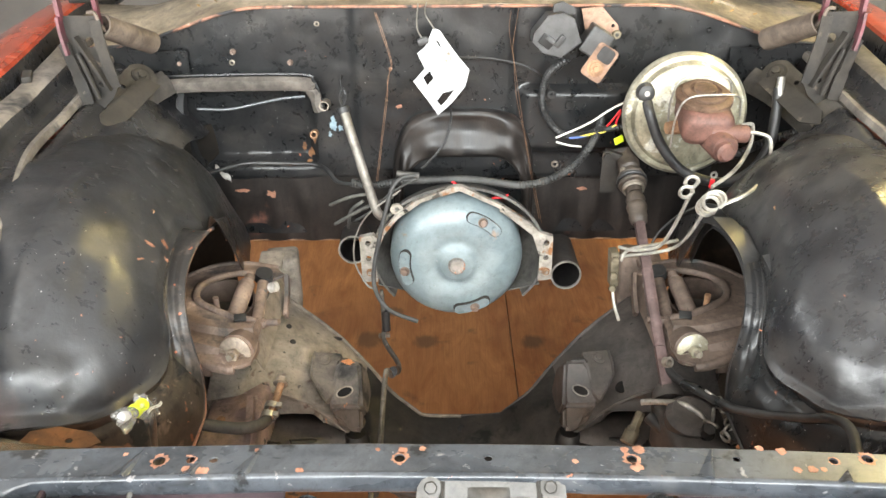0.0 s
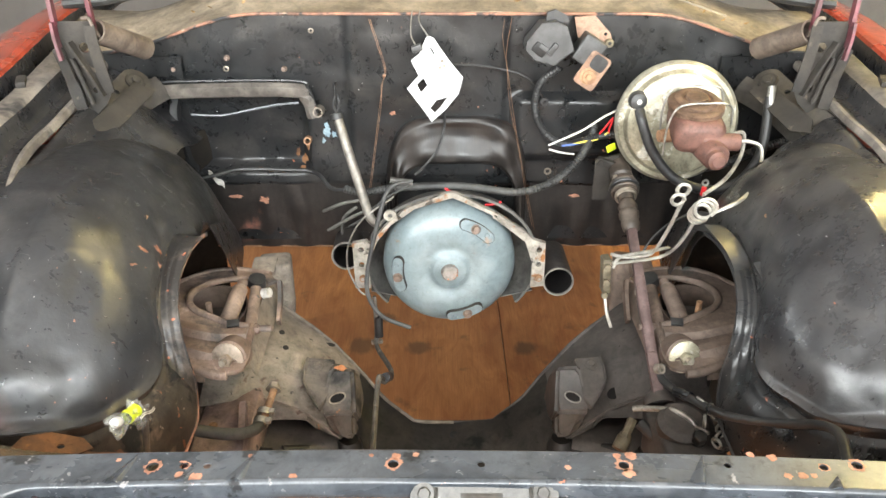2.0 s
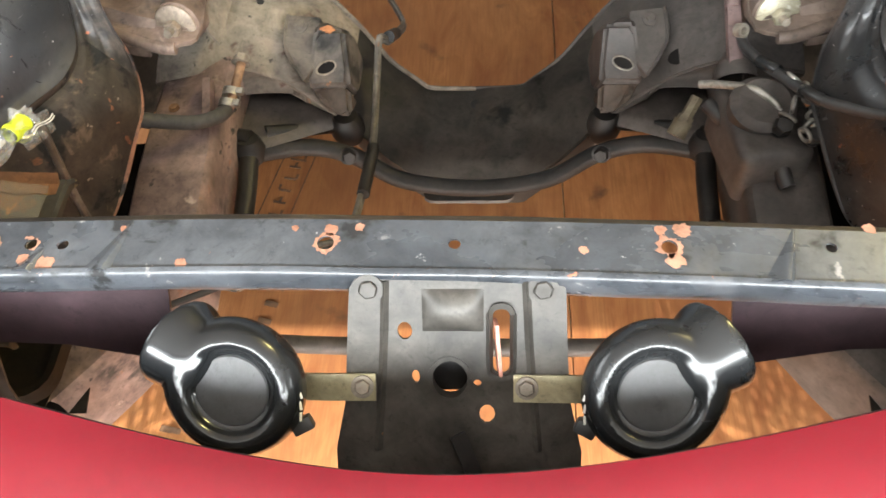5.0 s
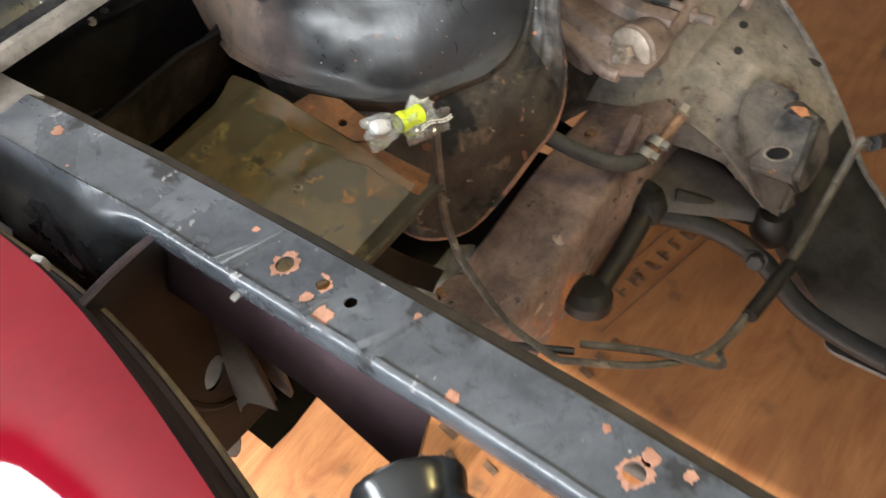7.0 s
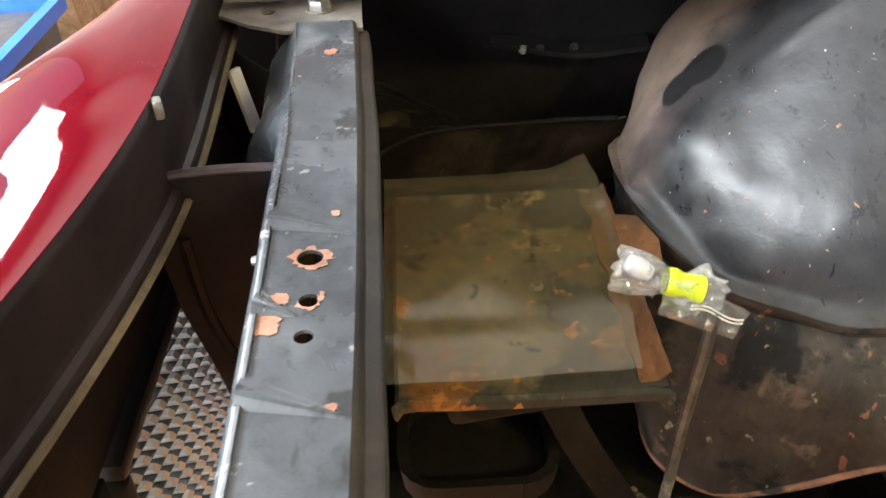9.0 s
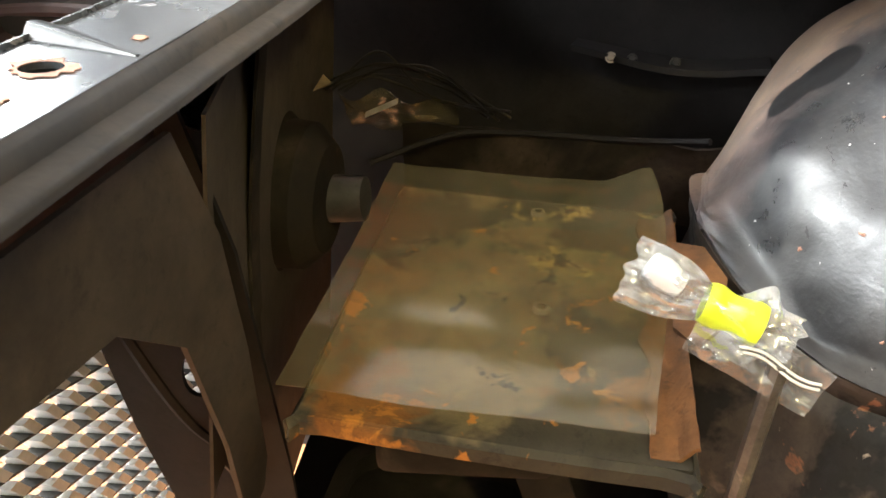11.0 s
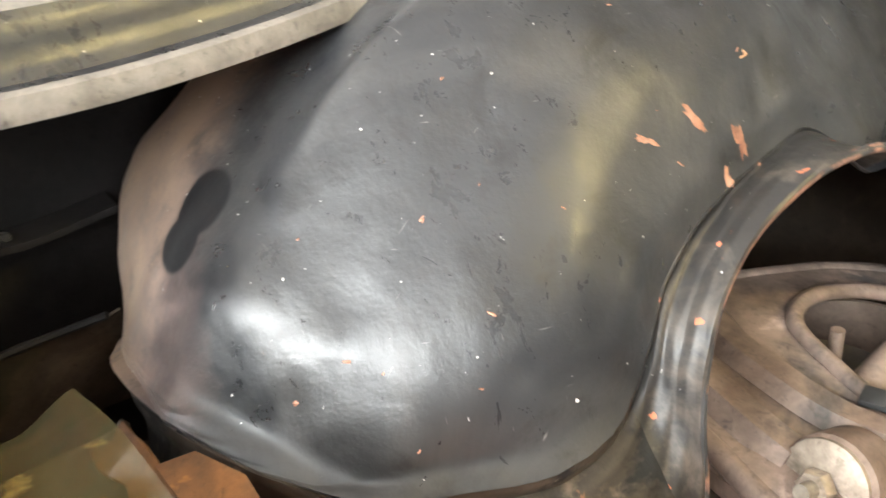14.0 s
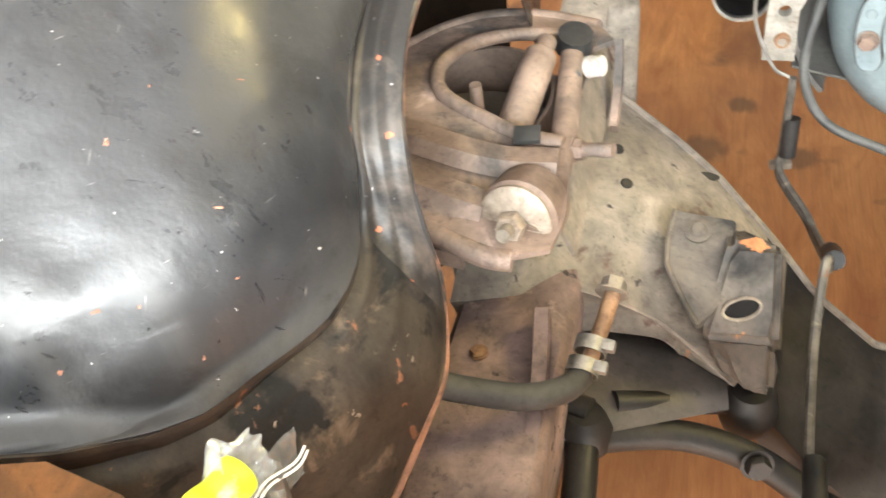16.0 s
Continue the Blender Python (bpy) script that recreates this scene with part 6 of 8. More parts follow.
def parts_bag(name, label, c, ang, size, tape, lens):
    """A clear zip bag, crumpled, with something small in it."""
    t = thing(name, label, "plastic bag", "plastic bags")
    m = Matrix.Translation(c) @ ang.to_matrix().to_4x4()
    w, h = size

    def skin(side):
        def f(u, v):
            x, y = (u - 0.5) * w, (v - 0.5) * h
            puff = math.sin(math.pi * u) * math.sin(math.pi * v)
            flat = 1 - 0.55 * ease((u - 0.5) * 5) if tape else 1
            if tape:
                neck = math.exp(-((u - 0.46) / 0.17) ** 2)
                y *= (1 - 0.60 * neck) * (0.66 + 0.34 * ease((u - 0.45) * 4))
                x += 0.006 * noise.noise(Vector((v * 5, u * 3, 2))) - 0.020 * ease((u - 0.5) * 2)
                y *= 1 - 0.55 * ease((u - 0.58) * 3)
            z = flat * side * (0.011 * puff if tape else 0.006 * puff) + flat * 0.005 * noise.noise(Vector((u * 5, v * 4, 3 * side))) + flat * 0.003 * noise.noise(Vector((u * 14, v * 12, side)))
            return m @ Vector((x, y, z))
        return f
    for sd in (1, -1):
        part("film", sheet(skin(sd), 40, 26, 0.0004), M_BAG, t).visible_shadow = False
    for k, vv in ((0, 0.20), (1, 0.25)) if tape else ():
        part("zip_line", tube([m @ Vector(((u / 10 - 0.5) * w * 0.38 + w * 0.27, (vv - 0.5) * h + 0.002 * math.sin(u * 0.6), 0.0022 + 0.0006 * math.sin(u))) for u in range(11)], 0.0007, 6, 2), M_WHITEW, t)
    if tape:
        def tail(u, v):
            x, y = -0.012 + 0.066 * u - 0.003 * v, 0.004 - 0.010 * u - 0.028 * v * (1 - 0.2 * u)
            z = 0.006 * math.sin(2.6 * u + 2 * v) - 0.010 * u + 0.005 * noise.noise(Vector((u * 4, v * 3, 7))) + 0.002 * noise.noise(Vector((u * 13, v * 9, 3)))
            return m @ Vector((x, y, z))
        part("tail", sheet(tail, 40, 20, 0.0004), M_BAG, t, "flat clear tail of the bag").visible_shadow = False
        part("tape", sheet(lambda u, v: m @ Vector(((u - 0.5) * 0.027, 0.0090 * math.cos(v * 6.3) * (1 + 0.1 * math.sin(9 * u)), 0.0088 * math.sin(v * 6.3) + 0.002 * noise.noise(Vector((u * 4, v * 4, 0))))), 12, 20, 0.0006), M_TAPE, t, "bright yellow-green tape band")
        part("bulb", lathe([(0, 0.03), (0.010, 0.028), (0.013, 0.018), (0.010, 0.0), (0, 0)], m @ axis((-0.026, 0.002, 0.0), (-1, 0.2, 0.2)) @ Matrix.Scale(0.62, 4), 16), M_LENS, t, "small white plastic part")
    else:
        for x, y, r in ((-0.03, -0.01, 8), (0.0, 0.012, 40), (0.025, -0.012, 75), (-0.01, -0.02, 110)):
            part("screw", hexbolt(m @ Vector((x, y, -0.002)), (math.cos(r), math.sin(r), 0.3), 0.006, 0.014, 1.4), M_RUSTB, t)
    return t


parts_bag("parts_bag", "clear plastic bag of small parts bound with yellow-green tape", (-0.462, 0.957, 0.806), Matrix(((0.17, -0.55, 0.82), (0.95, 0.30, 0.0), (-0.27, 0.78, 0.57))).to_quaternion(), (0.102, 0.050), True, True)
parts_bag("hardware_bag", "clear zip bag of bolts lying on the frame rail", (-0.52, 0.955, 0.486), Euler((0.05, 0.05, radians(35))).to_quaternion(), (0.14, 0.12), False, False)


def cavity_bits():
    t = thing("wiring_bundle", "dusty wiring bundle hanging behind the headlight housing", "wiring")
    part("strap", sweep([(-0.70, 0.60, 0.765), (-0.77, 0.62, 0.775), (-0.86, 0.64, 0.772)], [(-0.010, 0), (0.010, 0), (0.010, 0.002), (-0.010, 0.002)], up=(0, 0.6, 0.8)), M_CARDD, t, "tan cloth strap")
    for k in range(6):
        part("wire", tube([(-0.86, 0.63 + 0.006 * k, 0.76), (-0.87 - 0.01 * math.sin(k * 2.3), 0.69, 0.785 - 0.012 * math.sin(k * 1.7)), (-0.86 + 0.012 * math.sin(k * 3.1), 0.75 + 0.01 * math.cos(k), 0.775 - 0.016 * math.sin(k * 2.9)), (-0.845 + 0.006 * k, 0.81 + 0.012 * math.sin(k * 4.1), 0.75 + 0.004 * k)], 0.0014, 6), M_CAVE, t)
    part("loop_wire", tube([(-0.72, 0.62, 0.70), (-0.80, 0.64, 0.69), (-0.83, 0.63, 0.66), (-0.76, 0.61, 0.65), (-0.68, 0.60, 0.68)], 0.002, 6), M_RUBBER, t)
    part("long_wire", tube([(-0.80, 0.70, 0.715), (-0.83, 0.77, 0.738), (-0.84, 0.83, 0.742), (-0.84, 0.90, 0.744), (-0.83, 0.95, 0.75), (-0.80, 0.99, 0.765)], 0.003, 6), M_MATT, t)
    b = thing("small_bag", "clear plastic bag tucked behind the wiring", "plastic bag")
    part("film", sheet(lambda u, v: (-0.84 - 0.05 * v, 0.66 + 0.11 * u, 0.765 - 0.05 * v + 0.012 * noise.noise(Vector((u * 4, v * 4, 9)))), 16, 12, 0.0005), M_SHEET, b).visible_shadow = False
    part("label_strip", box(0.008, 0.035, 0.0006, pose(-0.845, 0.700, 0.752, 30, 20, 10), 0), M_FOAM, b, "pale strip")
    c = thing("fender_brace", "dark bolted brace inside the fender", "brace")
    part("bar", sweep([(-0.95, 0.87, 0.80), (-0.93, 0.97, 0.79), (-0.92, 1.05, 0.80)], [(-0.02, -0.003), (0.02, -0.003), (0.02, 0.003), (-0.02, 0.003)]), M_MATT, c)
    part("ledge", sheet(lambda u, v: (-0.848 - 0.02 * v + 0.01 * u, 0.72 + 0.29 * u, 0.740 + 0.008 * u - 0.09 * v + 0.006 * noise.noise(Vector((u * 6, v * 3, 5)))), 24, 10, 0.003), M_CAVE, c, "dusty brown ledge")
    for y in (0.905, 0.925, 0.965):
        part("bolt", hexbolt((-0.925, y, 0.795), (1, 0, 0.4), 0.0038, 0.006, 1.4), M_GREASE if y > 0.91 else M_BOLT, c)


M_CARDD = surf("tan strap", (0.12, 0.085, 0.055), (0.2, 0.15, 0.10), 20, (0.7, 0.9))
cavity_bits()


# ---- suspension and steering ----
def control_arm(flip, label, mat, bright):
    t = thing("upper_control_arm", label, "control arm", "upper control arms")
    out = [(-0.385, 1.315), (-0.392, 1.286), (-0.42, 1.274), (-0.444, 1.275), (-0.49, 1.289), (-0.53, 1.303), (-0.60, 1.36), (-0.63, 1.44), (-0.605, 1.51), (-0.585, 1.55), (-0.567, 1.58), (-0.545, 1.60), (-0.52, 1.617), (-0.49, 1.629), (-0.463, 1.635), (-0.43, 1.632), (-0.40, 1.622), (-0.380, 1.59),
           (-0.40, 1.572), (-0.436, 1.592), (-0.476, 1.586), (-0.505, 1.566), (-0.524, 1.545), (-0.535, 1.52), (-0.538, 1.497), (-0.533, 1.47), (-0.52, 1.448), (-0.50, 1.434), (-0.48, 1.425), (-0.439, 1.408), (-0.40, 1.40), (-0.388, 1.36)]

    def lift(x, y):
        return 0.634 + 0.014 * ease((y - 1.28) / 0.08) - 0.010 * ease((y - 1.45) / 0.15) + 0.012 * ease((-0.42 - x) / 0.12)
    bm = plate(out, (), 0.006)
    for v in bm.verts:
        v.co.z += lift(v.co.x, v.co.y)
    part("pressing", bm, mat, t, flip=flip)
    part("outer_rim", tube([(x, y, lift(x, y) - 0.006) for x, y in out[2:17]], 0.0095, 10, 3), mat, t, flip=flip)
    part("inner_rim", tube([(x, y, lift(x, y) + 0.001) for x, y in out[18:31]], 0.0075, 10, 3), mat, t, flip=flip)
    part("rib", sweep([(x, y, lift(x, y) + 0.001) for x, y in ((-0.40, 1.375), (-0.45, 1.372), (-0.50, 1.378), (-0.55, 1.395), (-0.60, 1.43))], [(-0.020, -0.004), (-0.010, 0.007), (0.010, 0.007), (0.020, -0.004)]), mat, t, flip=flip)
    part("rib", sweep([(x, y, lift(x, y) - 0.001) for x, y in ((-0.45, 1.318), (-0.49, 1.325), (-0.55, 1.345), (-0.60, 1.39))], [(-0.020, -0.004), (-0.010, 0.010), (0.010, 0.010), (0.020, -0.004)]), mat, t, flip=flip)
    part("lower_skirt", sweep([(-0.462, 1.276, 0.620), (-0.48, 1.279, 0.620), (-0.50, 1.285, 0.622), (-0.56, 1.315, 0.626)], [(-0.0025, -0.008), (0.0025, -0.008), (0.0025, 0.008), (-0.0025, 0.008)]), mat, t, flip=flip)
    part("end_pad", box(0.024, 0.018, 0.006, pose(-0.432, 1.402, 0.655, 10, 0, 10), 0.001), M_RUBBER, t, flip=flip)
    part("rear_web", sweep([(-0.375, 1.60, 0.63), (-0.372, 1.57, 0.60), (-0.372, 1.53, 0.57)], [(-0.012, -0.004), (0.012, -0.004), (0.012, 0.004), (-0.012, 0.004)], up=(1, 0, 0)), mat, t, flip=flip)
    part("pivot_shaft", tube([(-0.412, 1.30, 0.632), (-0.402, 1.38, 0.636), (-0.408, 1.47, 0.640), (-0.418, 1.565, 0.640), (-0.42, 1.60, 0.632)], 0.012, 12), M_ARM if not flip else mat, t, flip=flip)
    part("bushing", lathe([(0, 0.018), (0.030, 0.018), (0.034, 0.014), (0.034, -0.02), (0, -0.02)], axis((-0.421, 1.325, 0.635), (-0.12, -0.95, 0.28)), 28), mat, t, flip=flip)
    part("washer", lathe([(0, 0.004), (0.026, 0.004), (0.031, 0.001), (0.031, -0.003), (0, -0.003)], axis((-0.424, 1.306, 0.641), (-0.12, -0.95, 0.28)), 32), bright, t, "dirty pale washer", flip=flip)
    part("nut", hexbolt((-0.4245, 1.302, 0.642), (-0.12, -0.95, 0.28), 0.013, 0.012, 0), bright, t, flip=flip)
    part("stud_end", lathe([(0, 0.024), (0.006, 0.024), (0.0065, 0.0)], axis((-0.4245, 1.302, 0.642), (-0.12, -0.95, 0.28)), 12), M_BOLT, t, flip=flip)
    part("cap_nut", lathe([(0, 0.016), (0.010, 0.016), (0.011, 0.0), (0, 0)], axis((-0.398, 1.535, 0.640), (0.9, -0.3, 0.35)), 12), M_FOAM if not flip else M_BOLT, t, "pale nut", flip=flip)
    part("adjusting_bolt", join(lathe([(0, 0.03), (0.0065, 0.03), (0.0065, 0)], axis((-0.385, 1.405, 0.640), (0.95, -0.2, 0.2)), 12), hexbolt((-0.392, 1.407, 0.638), (0.95, -0.2, 0.2), 0.010, 0.010, 1.2)), mat, t, flip=flip)
    part("bump_rod", sweep([(-0.455, 1.425, 0.628), (-0.447, 1.49, 0.648), (-0.440, 1.545, 0.662)], [(0.017 * math.cos(i * math.pi / 6), 0.017 * math.sin(i * math.pi / 6)) for i in range(12)], scale=[1.0, 1.0, 1.0, 0.95, 0.6]), mat, t, flip=flip)
    part("rubber_end", lathe([(0, 0.02), (0.018, 0.018), (0.020, 0.0), (0, 0)], axis((-0.418, 1.568, 0.642), (0.2, -0.2, 1)), 16), M_RUBBER, t, flip=flip)
    return t


control_arm(False, "dirty brown pressed-steel upper control arm with a large pale washer", M_ARM, M_WASH := surf("dirty pale zinc", (0.19, 0.14, 0.105), (0.34, 0.28, 0.225), 24, (0.4, 0.65), metal=0.3, bump=0.1, chips=(((0.45, 0.25, 0.18), 26, 0.6, 0.06),)))
control_arm(True, "brown upper control arm in a shaded tone, with a zinc washer", M_ARM_SHADED, M_ZINC)


def shock_stud(flip, mat):
    t = thing("shock_absorber", "shock absorber top with a threaded stud inside the arm", "shock absorber", "shock absorbers")
    part("stud", lathe([(0, 0.05), (0.006, 0.05), (0.007, 0.0), (0, 0)], axis((-0.497, 1.475, 0.605), (0, 0, 1)), 12), mat, t, flip=flip)
    part("nut", hexbolt((-0.497, 1.475, 0.603), (0, 0, 1), 0.011, 0.010, 1.5), mat, t, flip=flip)
    part("top_plate", plate(oval(0.15, 0.13, 24), (), 0.004, Matrix.Translation((-0.50, 1.48, 0.60))), M_FDARK, t, flip=flip)
    part("body", lathe([(0, 0), (0.05, 0), (0.05, -0.30), (0, -0.30)], pose(-0.50, 1.48, 0.59), 24), M_GREASE, t, flip=flip)
    return t


shock_stud(False, M_ARM)
shock_stud(True, M_RUSTB)


def sway_link():
    t = thing("brake_hose", "black rubber hose with two steel clamps and a steel pipe end", "hose")
    part("hose", tube([(-0.475, 1.175, 0.590), (-0.44, 1.185, 0.572), (-0.40, 1.197, 0.556), (-0.372, 1.215, 0.548), (-0.360, 1.235, 0.545)], 0.011, 12), M_DIRTR, t)
    part("pipe", tube([(-0.358, 1.235, 0.545), (-0.350, 1.27, 0.560), (-0.343, 1.305, 0.575)], 0.007, 10), M_RUSTB, t)
    d = (0.1, 0.95, 0.3)
    for p in ((-0.360, 1.240, 0.547), (-0.356, 1.258, 0.553)):
        part("clamp", lathe([(0.0125, -0.006), (0.0138, -0.006), (0.0138, 0.006), (0.0125, 0.006), (0.0125, -0.006)], axis(p, d), 20), M_STEEL, t)
        part("clamp_screw", box(0.012, 0.009, 0.010, axis(Vector(p) + Vector((0.014, -0.002, 0.006)), d), 0.002), M_STEEL, t)
    part("fitting", hexbolt((-0.345, 1.300, 0.573), d, 0.011, 0.014, 1.3), M_BOLT, t)


sway_link()


def steering_linkage():
    t = thing("steering_linkage", "black greasy steering rods with ball joints under the crossmember", "steering linkage")
    for sx in (-1, 1):
        f = sx > 0
        part("tie_rod", tube([(-0.365, 1.268, 0.415), (-0.36, 1.20, 0.405), (-0.357, 1.12, 0.397)], 0.016, 12), M_GREASE, t, flip=f)
        part("tie_rod_end", lathe([(0, 0.026), (0.018, 0.024), (0.027, 0.010), (0.027, -0.012), (0.015, -0.024), (0, -0.026)], axis((-0.365, 1.268, 0.412), (0, 0.2, 1)), 20), M_GREASE, t, flip=f)
        part("tie_rod_end", lathe([(0, 0.024), (0.022, 0.020), (0.034, 0.006), (0.034, -0.012), (0.018, -0.024), (0, -0.026)], axis((-0.362, 1.100, 0.397), (0, 0.2, 1)), 20), M_GREASE, t, flip=f)
        part("outer_rod", tube([(-0.36, 1.275, 0.435), (-0.45, 1.30, 0.43), (-0.60, 1.34, 0.42)], 0.013, 10), M_GREASE, t, flip=f)
        part("link_nut", hexbolt((-0.207, 1.278, 0.385), (0.2, -0.8, 0.4), 0.012, 0.012, 1.3), M_GREASE, t, flip=f)
        part("steering_arm", sweep([(-0.425, 1.150, 0.430), (-0.410, 1.120, 0.420), (-0.385, 1.105, 0.412)], [(-0.016, -0.006), (0.016, -0.006), (0.016, 0.006), (-0.016, 0.006)]), M_RUST, t, "rusty steering arm end", flip=f)
        part("ball_socket", lathe([(0, 0.035), (0.020, 0.034), (0.026, 0.020), (0.030, 0.0), (0.024, -0.02), (0, -0.022)], axis((-0.216, 1.345, 0.378), (0, 0, 1)), 20), M_GREASE, t, flip=f)
    part("centre_link", tube([(-0.365, 1.262, 0.408), (-0.28, 1.292, 0.392), (-0.205, 1.292, 0.370), (-0.12, 1.27, 0.33), (0.0, 1.262, 0.318), (0.12, 1.27, 0.33), (0.205, 1.292, 0.370), (0.28, 1.292, 0.392), (0.365, 1.262, 0.408)], 0.015, 12), M_GREASE, t)
    part("relay_rod", tube([(-0.34, 1.295, 0.425), (-0.27, 1.325, 0.402), (-0.216, 1.345, 0.388)], 0.012, 12), M_GREASE, t)
    part("relay_rod", tube([(0.34, 1.295, 0.425), (0.27, 1.325, 0.402), (0.216, 1.345, 0.388)], 0.012, 12), M_GREASE, t)
    s = thing("sway_bar", "dark steel sway bar running across under the radiator support", "sway bar")
    part("bar", tube([(-0.44, 1.13, 0.36), (-0.42, 1.02, 0.345), (-0.36, 0.96, 0.34), (0.0, 0.95, 0.335), (0.36, 0.96, 0.34), (0.42, 1.02, 0.345), (0.44, 1.13, 0.36)], 0.0135, 12), M_FDARK, s)


steering_linkage()


M_PIPE = surf("dirty dark steel line", (0.05, 0.046, 0.04), (0.17, 0.155, 0.135), 25, (0.4, 0.65), metal=0.2, bump=0.1, chips=(((0.30, 0.27, 0.22), 30, 0.62, 0.06), ((0.22, 0.09, 0.04), 36, 0.66, 0.05)))


def cooler_lines():
    t = thing("cooler_lines", "pair of bent steel transmission cooler lines with wrapped ends", "pipe")
    for k in (0, 1):
        part("line", tube([Vector(p) + (Vector((0.001, 0.0, -0.0095)) if q < 13 else Vector((0.011, 0.006, 0.003))) * k for q, p in enumerate(((-0.185, 1.745, 0.50), (-0.183, 1.74, 0.40), (-0.182, 1.72, 0.375), (-0.150, 1.66, 0.36), (-0.142, 1.63, 0.36), (-0.146, 1.53, 0.425), (-0.150, 1.475, 0.462), (-0.156, 1.455, 0.485), (-0.160, 1.440, 0.482), (-0.164, 1.38, 0.44), (-0.166, 1.28, 0.41), (-0.172, 1.15, 0.43), (-0.176, 1.10, 0.442), (-0.190 + 0.02 * k, 1.055, 0.46), (-0.235, 1.005 + 0.02 * k, 0.475), (-0.31, 0.955 + 0.025 * k, 0.49)))], 0.0048, 8, 6), M_PIPE, t)
    part("line", tube([(-0.31, 0.955, 0.49), (-0.38, 0.955, 0.515), (-0.44, 0.965, 0.575), (-0.462, 0.975, 0.60), (-0.470, 0.980, 0.64), (-0.455, 0.980, 0.77), (-0.452, 0.980, 0.79)], 0.0050, 8, 6), M_PIPE, t, "upright grey end of the line")
    part("line", tube([(-0.30, 0.975, 0.49), (-0.40, 0.92, 0.50), (-0.47, 0.90, 0.485), (-0.50, 0.93, 0.478)], 0.005, 8, 6), M_RUBBER, t)
    for p, q in (((-0.147, 1.52, 0.430), (-0.152, 1.47, 0.466)), ((-0.168, 1.27, 0.411), (-0.173, 1.16, 0.428)), ((-0.183, 1.742, 0.44), (-0.182, 1.73, 0.39))):
        part("wrap", tube([Vector(p) + Vector((0.006, 0.003, 0.001)), Vector(q) + Vector((0.006, 0.003, 0.001))], 0.0105, 10, 0), M_GREASE, t, "black tape wrap")
    part("clip", box(0.028, 0.012, 0.01, pose(-0.182, 1.735, 0.375, 0, 0, 10), 0.003), M_BOLT, t)


cooler_lines()


